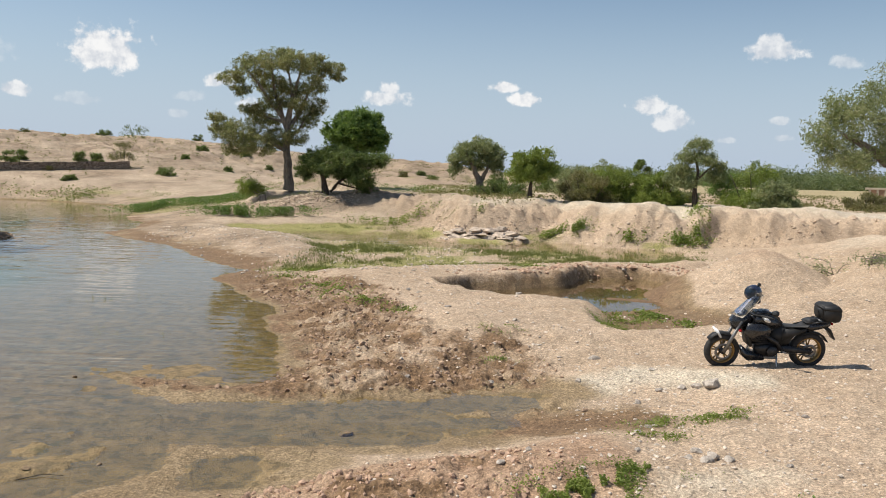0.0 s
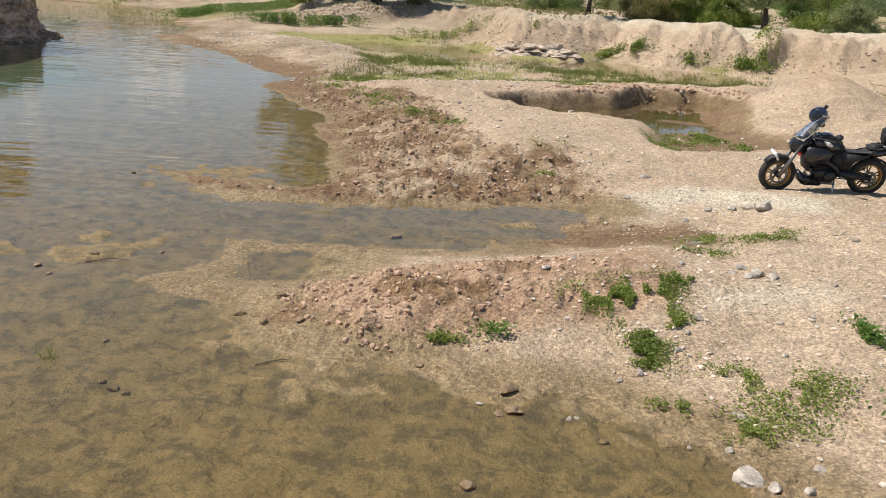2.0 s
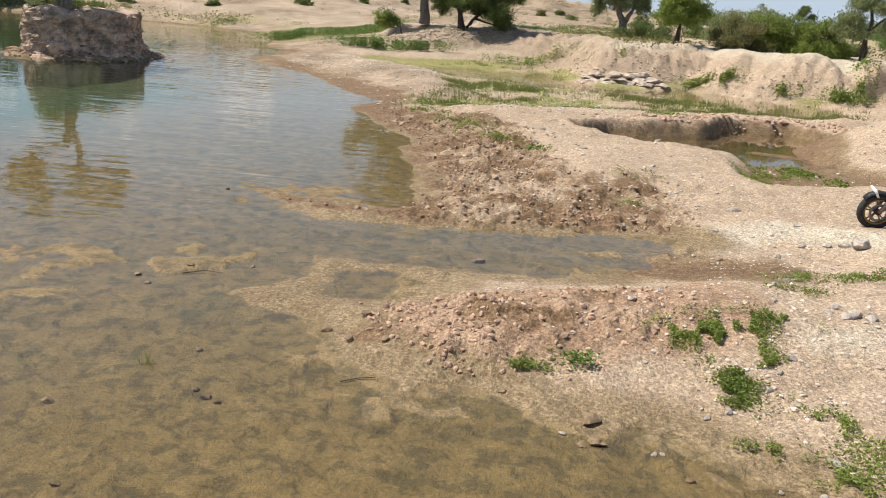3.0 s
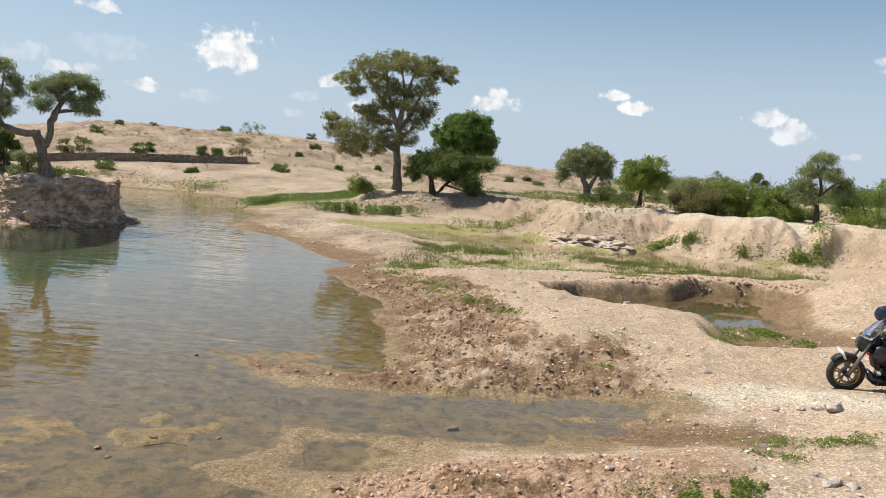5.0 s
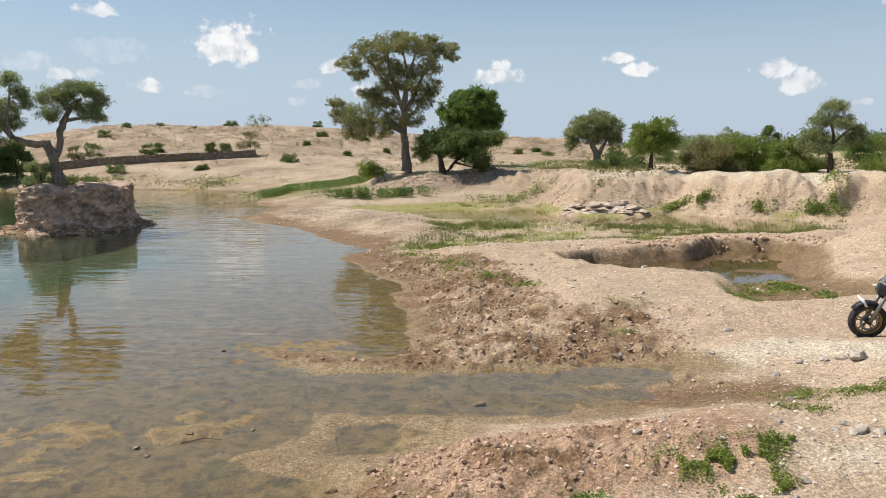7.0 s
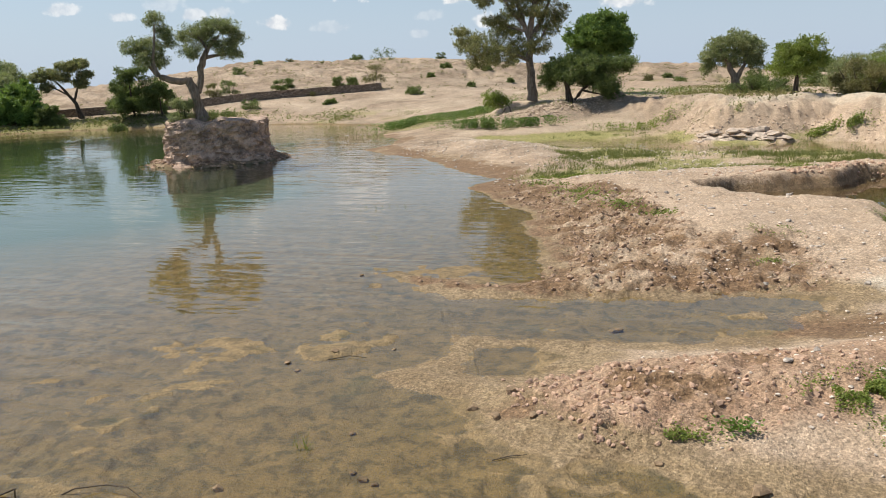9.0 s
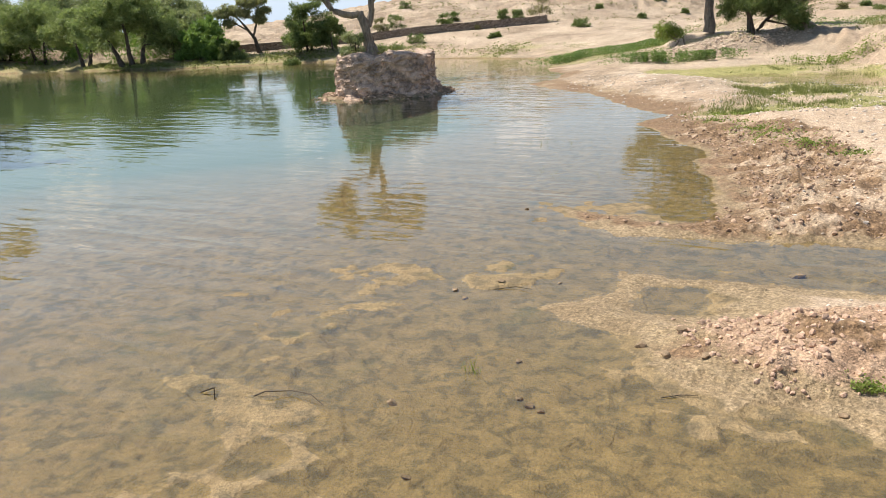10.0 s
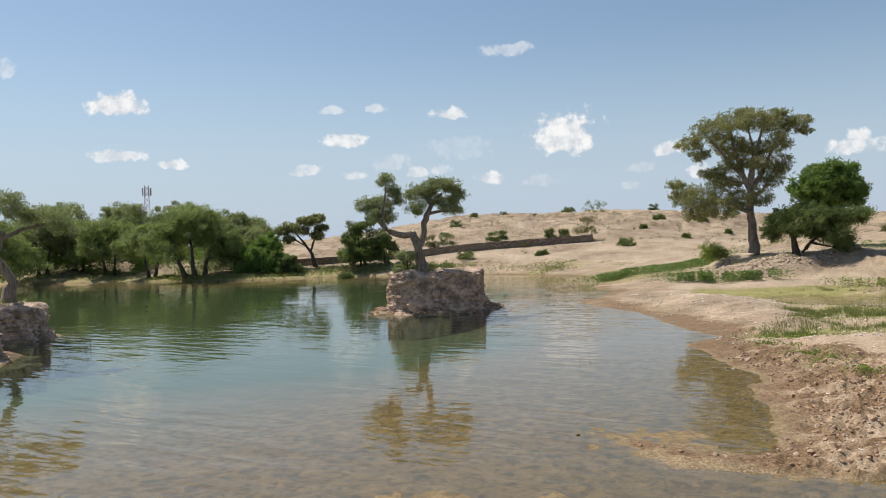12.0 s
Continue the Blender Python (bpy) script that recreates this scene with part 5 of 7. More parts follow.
# distant woods on the plain, too far to tell apart
def far_woods():
    rng, nrng = random.Random(7), np.random.default_rng(7)
    centres = []
    for i in range(200):
        a = rng.uniform(17.0, 36.0) if i < 135 else rng.uniform(5.0, 20.0)
        d = rng.uniform(170, 240) if i < 135 else rng.uniform(230, 330)
        x, y = d * math.sin(radians(a)), d * math.cos(radians(a))
        tall = rng.uniform(1.8, 3.6)
        z = 2.3
        for j in range(4):
            centres.append(((x + rng.uniform(-3, 3), y + rng.uniform(-3, 3), z + tall * rng.uniform(0.15, 0.85)), rng.uniform(2.0, 3.4), 170))
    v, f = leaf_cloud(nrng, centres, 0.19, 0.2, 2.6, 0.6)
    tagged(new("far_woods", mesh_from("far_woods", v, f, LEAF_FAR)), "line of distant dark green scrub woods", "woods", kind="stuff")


far_woods()


# ---- stones, clods, gravel ----
def ball(subdiv, rng, rough=0.25):
    bm = bmesh.new()
    bmesh.ops.create_icosphere(bm, subdivisions=subdiv, radius=1.0)
    off = Vector((rng.uniform(0, 90), rng.uniform(0, 90), rng.uniform(0, 90)))
    flat = [(Vector((rng.gauss(0, 1), rng.gauss(0, 1), rng.gauss(0, 1))).normalized(), rng.uniform(0.5, 0.82)) for _ in range(9)]
    for v in bm.verts:
        p = v.co * (1 + rough * 1.6 * noise.noise(v.co * 1.3 + off) + rough * 0.6 * noise.noise(v.co * 3.1 + off))
        for n, d in flat:
            over = p.dot(n) - d
            if over > 0:
                p -= n * over * 0.95
        v.co = p
    return bm


def stone(x, y, size, seed, flat=0.6, mat=None, label="", sink=0.3, rough=0.25):
    rng = random.Random(seed)
    bm = ball(3 if size > 0.12 else 2, rng, rough)
    sx, sy = size * rng.uniform(0.85, 1.25), size * rng.uniform(0.7, 1.0)
    for v in bm.verts:
        v.co = Vector((v.co.x * sx, v.co.y * sy, v.co.z * size * flat))
    me = bpy.data.meshes.new("stone")
    for f in bm.faces:
        f.smooth = False
    bm.to_mesh(me)
    bm.free()
    me.materials.append(mat or STONE)
    ob = new("stone", me)
    ob.matrix_world = Matrix.Translation((x, y, height_at(x, y) + size * flat * (1 - 2 * sink) * 0.6)) @ rotz(rng.uniform(0, 360))
    return tagged(ob, label or "pale limestone lying on the sandy ground", "stone", "loose stones")


LEDGE = solid("ledge_earth", (0.43, 0.345, 0.265), 0.95, vary=0.45, scale=3.0, bump=1.0)


def rock_ledge():
    """Hard earth in broken layers over the pool, each layer a slab of its own."""
    rng = random.Random(71)
    root = thing("rock_ledge", Matrix.Translation((2.1, 40.7, 0.0)), "layered ledge of hard brown earth over the marsh pool", "ledge")
    for tier, (z, back, half, count) in enumerate(((-0.04, 0.0, 2.3, 6), (0.17, 0.22, 2.2, 6), (0.36, 0.5, 1.9, 5), (0.55, 0.85, 1.5, 4))):
        for i in range(count):
            bm = ball(3, rng, 0.30)
            w = half / count * rng.uniform(1.15, 1.6)
            x, d = -half + 2 * half * (i + 0.5) / count + rng.uniform(-0.15, 0.15), rng.uniform(0.5, 0.75)
            lean = rng.uniform(-0.10, 0.10)
            for v in bm.verts:
                c = v.co
                v.co = Vector((x + c.x * w, back + 0.35 * (x / half) ** 2 + c.y * d, z - 0.06 + 0.08 * x / half + c.z * 0.19 + lean * c.x * w + 0.03 * noise.noise(c * 5)))
            part("slab", bm, LEDGE, root, smooth=False)


rock_ledge()
PEBBLE = solid("pale_pebble", (0.56, 0.475, 0.385), 0.9, vary=0.4, scale=9.0)
CLOD = solid("mud_clod", (0.36, 0.245, 0.16), 0.95, vary=0.4, scale=10.0, bump=0.6)
CLOD_RED = solid("red_clod", (0.45, 0.30, 0.205), 0.95, vary=0.3, scale=10.0, bump=0.6)
MUD = solid("wet_mud", (0.24, 0.165, 0.095), 0.92, vary=0.35, scale=14.0, bump=0.5)
STONES = [(2.22, 5.86, 0.085), (2.05, 5.07, 0.17), (2.20, 4.94, 0.09), (0.80, 5.73, 0.035), (0.86, 5.75, 0.04), (0.05, 5.86, 0.045), (3.47, 12.05, 0.09), (2.92, 10.25, 0.07), (2.33, 8.83, 0.06),
          (3.09, 9.09, 0.09), (2.22, 7.51, 0.08), (1.71, 5.46, 0.04), (3.06, 8.6, 0.12), (3.81, 12.04, 0.10), (2.82, 10.18, 0.08), (4.25, 11.9, 0.20), (4.05, 12.0, 0.12), (2.84, 14.1, 0.12), (-5.05, 20.4, 0.08), (-4.9, 20.3, 0.07),
          (3.2, 8.8, 0.14), (3.35, 8.7, 0.1), (2.9, 8.75, 0.08), (1.9, 6.9, 0.07), (2.05, 7.2, 0.06), (1.5, 6.5, 0.07), (1.3, 6.4, 0.05), (2.9, 6.9, 0.06), (2.0, 5.4, 0.07), (2.45, 4.95, 0.08), (2.6, 5.2, 0.07), (3.9, 8.4, 0.07),
          (3.6, 13.0, 0.08), (2.3, 12.6, 0.08), (3.0, 11.5, 0.1), (2.6, 9.9, 0.09), (4.9, 10.2, 0.07), (5.6, 11.0, 0.06), (1.4, 21.2, 0.14), (0.9, 21.5, 0.12), (2.1, 20.8, 0.16), (-0.8, 20.0, 0.1), (0.2, 17.5, 0.1), (1.6, 16.4, 0.09),
          (-0.5, 12.9, 0.07), (0.9, 12.8, 0.08), (1.5, 13.0, 0.06), (-6.4, 25.9, 0.1), (-9.2, 30.2, 0.1), (5.2, 26.9, 0.16), (6.4, 27.4, 0.14), (3.6, 27.2, 0.12), (0.2, 8.9, 0.06), (-0.4, 8.4, 0.05), (1.1, 9.0, 0.06), (0.7, 8.2, 0.07)]
for i, (x, y, s) in enumerate(STONES):
    stone(x, y, s * 0.8, 300 + i, 0.62)
for i, (x, y, s) in enumerate([(-4.15, 5.19, 0.055), (-3.44, 6.47, 0.045), (-3.0, 5.67, 0.06), (-3.12, 5.75, 0.05), (-2.85, 5.6, 0.045), (-5.05, 8.17, 0.06), (-4.8, 7.95, 0.05), (-1.21, 10.29, 0.11), (0.32, 5.77, 0.075), (0.22, 5.72, 0.05),
                               (1.05, 5.47, 0.05), (0.0, 4.7, 0.06), (-0.5, 6.4, 0.05), (-3.4, 4.2, 0.05), (-4.6, 8.6, 0.05), (-3.9, 8.9, 0.04), (-2.4, 7.2, 0.07), (-2.1, 7.0, 0.09), (-2.05, 7.5, 0.08), (0.3, 6.1, 0.11), (-1.7, 6.9, 0.06), (-5.9, 12.6, 0.05)]):
    stone(x, y, s, 400 + i, 0.55, MUD, "dark clod of wet mud standing out of shallow water", 0.2, 0.35)


def scatter(name, pts, sizes, mat, label, category, seed, flat=0.6, sink=0.35, variants=5, smooth=False):
    """Many small lumps as one mesh."""
    rng, nrng = random.Random(seed), np.random.default_rng(seed)
    vs, fs, base = [], [], 0
    shapes = []
    for _ in range(variants):
        bm = ball(1, rng, 0.35)
        bm.verts.ensure_lookup_table()
        shapes.append((np.array([v.co[:] for v in bm.verts]), np.array([[v.index for v in f.verts] for f in bm.faces])))
        bm.free()
    turns = [np.array(Euler([rng.uniform(0, 6.28) for _ in range(3)]).to_matrix()) for _ in range(40)]
    pts = np.asarray(pts)
    z = heights(pts[:, 0], pts[:, 1])
    for i, (x, y) in enumerate(pts):
        sv, sf = shapes[i % variants]
        a, s = nrng.uniform(0, 6.28), sizes[i]
        c, n = math.cos(a), math.sin(a)
        v = sv @ turns[i % 40] * np.array([s * nrng.uniform(0.7, 1.3), s * nrng.uniform(0.7, 1.1), s * flat])
        v = np.stack([c * v[:, 0] - n * v[:, 1] + x, n * v[:, 0] + c * v[:, 1] + y, v[:, 2] + z[i] + s * flat * (0.5 - sink)], 1)
        vs.append(v)
        fs.append(sf + base)
        base += len(sv)
    ob = new(name, mesh_from(name, np.concatenate(vs), np.concatenate(fs), mat, smooth))
    return tagged(ob, label, category, kind="stuff")


def pick(n, box, chance, seed):
    """n random places in a box (x0, y0, x1, y1), kept with the chance that the given rule names."""
    nrng = np.random.default_rng(seed)
    out = np.zeros((0, 2))
    for _ in range(40):
        p = nrng.uniform(0, 1, (n * 2, 2)) * np.array([box[2] - box[0], box[3] - box[1]]) + np.array([box[0], box[1]])
        keep = nrng.uniform(0, 1, len(p)) < chance(p[:, 0], p[:, 1])
        out = np.concatenate([out, p[keep]])
        if len(out) >= n:
            break
    return out[:n]


def shore(x, y):
    return np.minimum(outside(x, y, LAKE), np.minimum(outside(x, y, INLET), outside(x, y, PUDDLE)))


def trampled(x, y):
    s = shore(x, y) + 0.4 * fbm(x, y, 1.6, 3, 100)
    return step(0.2, 0.9, s) * step(3.8, 1.9, s) * step(2.3, 1.0, x) * step(11.0, 11.7, y + 0.12 * x) * step(27, 20, y) * (0.35 + np.clip(fbm(x, y, 1.8, 3, 7) * 1.6 + 0.4, 0, 1))


def red_heap(x, y):
    return np.exp(-(along(x, y, [(-1.35, 7.2), (-0.4, 7.75), (0.8, 8.2)]) / 0.9) ** 4) * step(0.05, 0.3, shore(x, y)) * (0.4 + np.clip(fbm(x, y, 1.2, 3, 9) * 2 + 0.3, 0, 0.6)) * step(2.2, 0.8, x)


nr = np.random.default_rng(5)
p = pick(3200, (-7, 11.0, 3, 26), trampled, 1)
scatter("mud_clods", p, 0.010 + 0.055 * nr.uniform(0, 1, len(p)) ** 3.4, CLOD, "brown trampled mud clods along the shore", "clods", 1, 0.85, 0.35, 9)
p = pick(1200, (-3, 6, 3, 10.5), red_heap, 2)
scatter("red_clods", p, 0.007 + 0.045 * nr.uniform(0, 1, len(p)) ** 3.5, CLOD_RED, "reddish clay clods heaped beside the inlet", "clods", 2, 0.85, 0.35, 9)


def dry_near(x, y):
    return step(0.3, 1.6, shore(x, y)) * (0.25 + 1.3 * np.exp(-(from_line(x, y, (1.5, 6.3), (2.1, 5.9)) / 0.7) ** 2) + np.exp(-(from_line(x, y, (1.7, 5.8), (2.0, 7.4)) / 0.6) ** 2) + np.exp(-(from_line(x, y, (2.0, 12.4), (4.4, 10.6)) / 0.8) ** 2) + np.exp(-(from_line(x, y, (2.8, 8.9), (4.4, 7.4)) / 0.6) ** 2)
                                        + 0.4 * np.clip(fbm(x, y, 1.5, 3, 13) * 2, 0, 1)) * 0.7


p = pick(2600, (-1.5, 4.5, 8, 15), dry_near, 3)
scatter("gravel", p, 0.009 + 0.032 * nr.uniform(0, 1, len(p)) ** 3.2, PEBBLE, "pale gravel strewn over the dry ground", "gravel", 3, 0.6, 0.25)
p = pick(2600, (-4, 13, 14, 30), lambda x, y: step(0.5, 2.0, shore(x, y)) * (outside(x, y, POND) > 0.6) * (0.3 + np.clip(fbm(x, y, 2.5, 3, 14) * 2, 0, 0.7)), 4)
scatter("gravel", p, 0.012 + 0.05 * nr.uniform(0, 1, len(p)) ** 3.5, PEBBLE, "pale gravel on the raised bench and gravel heap", "gravel", 4, 0.6, 0.25)
p = pick(1800, (-14, 24, 2, 40), lambda x, y: step(0.2, 1.0, shore(x, y)) * (0.35 + np.clip(fbm(x, y, 3.0, 3, 15) * 2, 0, 0.6)), 6)
scatter("gravel", p, 0.02 + 0.07 * nr.uniform(0, 1, len(p)) ** 3, PEBBLE, "pale stones and gravel on the spit", "gravel", 6, 0.55, 0.3)
p = pick(1300, (-2, 37.5, 24, 46), lambda x, y: step(1.2, 0.0, np.abs(outside(x, y, BANK) + 0.6)) * 0.9, 7)
BANKCLOD = solid("bank_earth", (0.50, 0.385, 0.285), 0.95, vary=0.25, scale=4.0, bump=0.6)
scatter("earth_lumps", p, 0.02 + 0.08 * nr.uniform(0, 1, len(p)) ** 3.0, BANKCLOD, "crumbled earth lumps on the cut bank", "clods", 7, 0.7, 0.35)
p = pick(2000, (-13, 47, -3, 57), lambda x, y: step(2.4, 0.6, from_line(x, y, (-10.6, 49.2), (-6.0, 53.6))), 8)
scatter("rubble", p, 0.025 + 0.11 * nr.uniform(0, 1, len(p)) ** 3, BANKCLOD, "broken earth and rubble on the spoil mound", "rubble", 8, 0.7, 0.3)
p = pick(700, (-26, 29, -18, 38), lambda x, y: step(0.9, 0.1, np.abs(np.hypot(x + 22.15, y - 33.6) - 3.1)), 9)
scatter("rubble", p, 0.04 + 0.13 * nr.uniform(0, 1, len(p)) ** 2, CLOD, "fallen earth round the foot of the islet", "rubble", 9, 0.6, 0.3)
p = pick(600, (-1, 24.5, 9, 28.5), lambda x, y: step(0.2, 0.5, outside(x, y, POND)) * step(2.0, 0.6, outside(x, y, POND)), 10)
scatter("earth_lumps", p, 0.02 + 0.11 * nr.uniform(0, 1, len(p)) ** 3.0, CLOD_RED, "brown earth lumps on the pit's rim", "clods", 10, 0.75, 0.3)


# ---- weeds and grass ----
def weeds(name, patches, leaf, size, label, seed, tall=0.10, blade=False):
    """Low plants: patches of (x, y, half length, half width, turn, count)."""
    nrng = np.random.default_rng(seed)
    pts = []
    for x, y, a, b, turn, n in patches:
        q = nrng.normal(0, 0.5, (n, 2)) * np.array([a, b])
        c, s = math.cos(radians(turn)), math.sin(radians(turn))
        pts.append(np.stack([x + c * q[:, 0] - s * q[:, 1], y + s * q[:, 0] + c * q[:, 1]], 1))
    pts = np.concatenate(pts)
    keep = vnoise(pts[:, 0], pts[:, 1], 0.3, seed) + 0.7 * vnoise(pts[:, 0], pts[:, 1], 0.11, seed + 1) > -0.08
    pts = pts[keep]
    z = np.maximum(heights(pts[:, 0], pts[:, 1]), -0.02)
    n = len(pts)
    base = np.column_stack([pts, z])
    if blade:
        up = np.column_stack([nrng.normal(0, 0.35, (n, 2)), np.ones(n)]) * (tall * nrng.uniform(0.4, 1.3, (n, 1)))
        side = nrng.normal(0, 1, (n, 3)) * np.array([1, 1, 0])
        side = side / (np.linalg.norm(side, axis=1, keepdims=True) + 1e-6) * size
        v = np.stack([base - side, base + side, base + side * 0.5 + up * 0.6, base + up], 1).reshape(-1, 3)
    else:
        p3 = base + np.column_stack([np.zeros((n, 2)), tall * nrng.uniform(0.1, 1, n)])
        d = nrng.normal(0, 1, (n, 3)) * np.array([1, 1, 0.5])
        d /= np.linalg.norm(d, axis=1, keepdims=True)
        e = np.cross(d, nrng.normal(0, 1, (n, 3)))
        e /= np.linalg.norm(e, axis=1, keepdims=True) + 1e-9
        s = size * nrng.uniform(0.6, 1.4, (n, 1))
        v = np.stack([p3 - d * s, p3 + e * s * 0.6, p3 + d * s, p3 - e * s * 0.6], 1).reshape(-1, 3)
    return tagged(new(name, mesh_from(name, v, np.arange(4 * n).reshape(n, 4), leaf)), label, "weeds" if not blade else "grass", kind="stuff")


weeds("low_weeds", [(1.45, 7.72, 0.55, 0.26, 12, 5200), (1.85, 8.02, 0.3, 0.2, 0, 1600), (1.64, 7.25, 0.26, 0.6, 0, 4600), (1.56, 6.75, 0.16, 0.22, 0, 1260), (2.0, 7.3, 0.16, 0.4, 0, 1620), (2.35, 8.25, 0.5, 0.18, 10, 2160), (2.3, 6.4, 0.25, 0.2, 0, 900),
                    (2.75, 6.15, 0.55, 0.35, 30, 1100), (2.5, 5.8, 0.5, 0.35, 0, 900), (3.0, 6.3, 0.4, 0.3, 0, 600), (-0.35, 6.75, 0.3, 0.1, 10, 630), (3.9, 10.4, 0.5, 0.22, 20, 1620), (2.75, 9.7, 0.4, 0.2, 0, 1080), (3.05, 10.3, 0.5, 0.25, 0, 1080),
                    (1.2, 15.6, 0.5, 0.25, 0, 900), (1.17, 14.0, 0.4, 0.2, 0, 540), (3.9, 17.3, 0.45, 0.8, 10, 2880), (3.6, 16.4, 0.2, 0.3, 0, 540), (1.75, 5.95, 0.3, 0.12, 0, 540), (2.2, 5.6, 0.2, 0.2, 0, 540)],
      LEAF_LIME, 0.014, "low bright green creeping weeds on the gravel", 21, 0.07)
weeds("low_weeds", [(3.72, 7.2, 0.16, 0.3, 10, 1000), (4.1, 6.6, 0.3, 0.4, 0, 1600), (3.75, 6.0, 0.3, 0.3, 0, 1000), (4.5, 6.2, 0.3, 0.3, 0, 900), (0.2, 6.9, 0.25, 0.1, 0, 250)], LEAF_GREEN, 0.02, "dark green leafy weeds on the dry ground", 22, 0.14)
weeds("low_weeds", [(-4.4, 23.6, 0.9, 0.5, -30, 900), (-3.4, 21.8, 0.7, 0.5, -40, 900), (-2.6, 20.3, 0.7, 0.45, -40, 900), (-1.8, 18.9, 0.5, 0.35, -40, 600), (-1.0, 17.7, 0.5, 0.3, -30, 500), (-3.9, 25.5, 1.6, 0.6, 10, 1500),
                    (5.3, 19.2, 1.2, 0.35, -62, 2200), (6.2, 17.7, 1.1, 0.3, -40, 1900), (4.5, 18.6, 0.5, 0.9, 0, 1200), (3.0, 26.9, 0.8, 0.3, 10, 500)], LEAF_LIME, 0.025, "green weeds on the bench and pit edge", 23, 0.09)


def marsh_rule(x, y):
    return step(0.5, -0.8, outside(x, y, MARSH)) * np.clip(fbm(x, y, 2.4, 3, 33) * 2.2 + 0.45, 0.05, 1) * (0.10 + 0.90 * step(36.5, 32.5, y - 0.25 * np.clip(-x, 0, 9))) * (0.5 + 0.5 * step(-0.6, 0.8, outside(x, y, POOL)))


p = pick(1300, (-8, 25.5, 14, 50), marsh_rule, 31)
weeds("marsh_grass", [(x, y, 0.35, 0.3, 0, 26) for x, y in p], GRASS, 0.008, "tufts of green marsh grass in shallow pools", 32, 0.15, True)
p = pick(260, (-10, 27.0, 12, 31.5), lambda x, y: step(1.4, 0.1, np.abs(outside(x, y, MARSH))) * 0.9, 34)
weeds("grass", [(x, y, 0.5, 0.35, 0, 30) for x, y in p], GRASS, 0.008, "short green grass at the marsh edge", 33, 0.12, True)
weeds("grass", [(-20.6, 55.6, 2.4, 1.4, 30, 9000), (-17.5, 58.0, 3.2, 1.6, 20, 9000), (-14.8, 58.5, 2.4, 1.6, 10, 4800), (-12.5, 47.6, 2.2, 0.6, 12, 6500), (-9.4, 47.2, 1.8, 0.45, 10, 3600), (-15.3, 51.5, 1.6, 0.8, 30, 1400), (-3.0, 57.5, 4.0, 1.2, 5, 2200)],
      LEAF_MID, 0.045, "lush green weeds on the far shore", 35, 0.6)
weeds("grass", [(-2.8, 47.2, 2.6, 0.8, 0, 2600), (5.9, 41.6, 0.8, 0.35, 0, 1300), (7.0, 41.2, 0.8, 0.4, -20, 1700), (9.4, 39.3, 0.8, 0.25, -10, 900), (11.8, 38.4, 0.9, 0.4, -10, 1500), (12.7, 38.9, 0.4, 0.6, 0, 900), (13.2, 40.4, 0.4, 1.4, 10, 700), (2.0, 42.9, 0.5, 0.3, 0, 250)],
      LEAF_LIME, 0.045, "green weeds along the foot of the cut bank", 36, 0.4)
p = pick(700, (-2, 41, 40, 80), lambda x, y: step(-1.5, -3.5, outside(x, y, BANK)) * np.clip(fbm(x, y, 5, 3, 37) * 2 + 0.3, 0, 1), 38)
weeds("grass", [(x, y, 0.9, 0.7, 0, 26) for x, y in p], LEAF_DRY, 0.07, "sparse dry grass on the plateau", 39, 0.3)
p = pick(900, (-70, 60, 18, 150), lambda x, y: step(80, 95, np.hypot(x, y)) * step(150, 125, np.hypot(x, y)) * (np.degrees(np.arctan2(x, y)) < 9) * np.clip(fbm(x, y, 9, 3, 44) * 2 + 0.4, 0.05, 1), 45)
weeds("dry_tufts", [(x, y, 0.35, 0.3, 0, 14) for x, y in p], LEAF_DRY, 0.07, "scattered dry tufts on the bare hillside", 46, 0.3)
p = pick(520, (-32, 50, 2, 84), lambda x, y: step(1.0, 3.0, outside(x, y, LAKE)) * np.clip(fbm(x, y, 4, 4, 50) * 2.4, 0, 1) * step(84, 74, np.hypot(x, y)), 51)
weeds("dry_tufts", [(x, y, 0.8, 0.5, 0, 30) for x, y in p], GRASS, 0.035, "low olive weeds on the flat below the hill", 52, 0.25)
p = pick(420, (-100, 48, -30, 78), lambda x, y: step(0.1, 0.6, outside(x, y, LAKE)) * step(5.5, 1.5, outside(x, y, LAKE)) * np.clip(fbm(x, y, 7, 3, 47) * 1.5 + 0.6, 0.1, 1), 48)
weeds("grass", [(x, y, 1.6, 0.8, 0, 45) for x, y in p], GRASS, 0.08, "grass belt along the far shore", 40, 0.35)
weeds("water_weeds", [(-8.6, 20.0, 1.4, 0.4, 20, 60), (-3.75, 6.1, 0.12, 0.1, 0, 40), (-6.5, 16.0, 1.0, 0.5, 0, 30)], GRASS, 0.004, "thin stalks standing in shallow water", 41, 0.16, True)


# ---- sticks lying in the shallows ----
def stick(pts, r, label):
    v, f = limb_mesh([[(Vector(p), r * (1 - 0.5 * i / len(pts))) for i, p in enumerate(pts)]])
    ob = new("stick", mesh_from("stick", [tuple(q) for q in v], f, BARK_DARK, True))
    return tagged(ob, label, "stick", "sticks in the shallows")


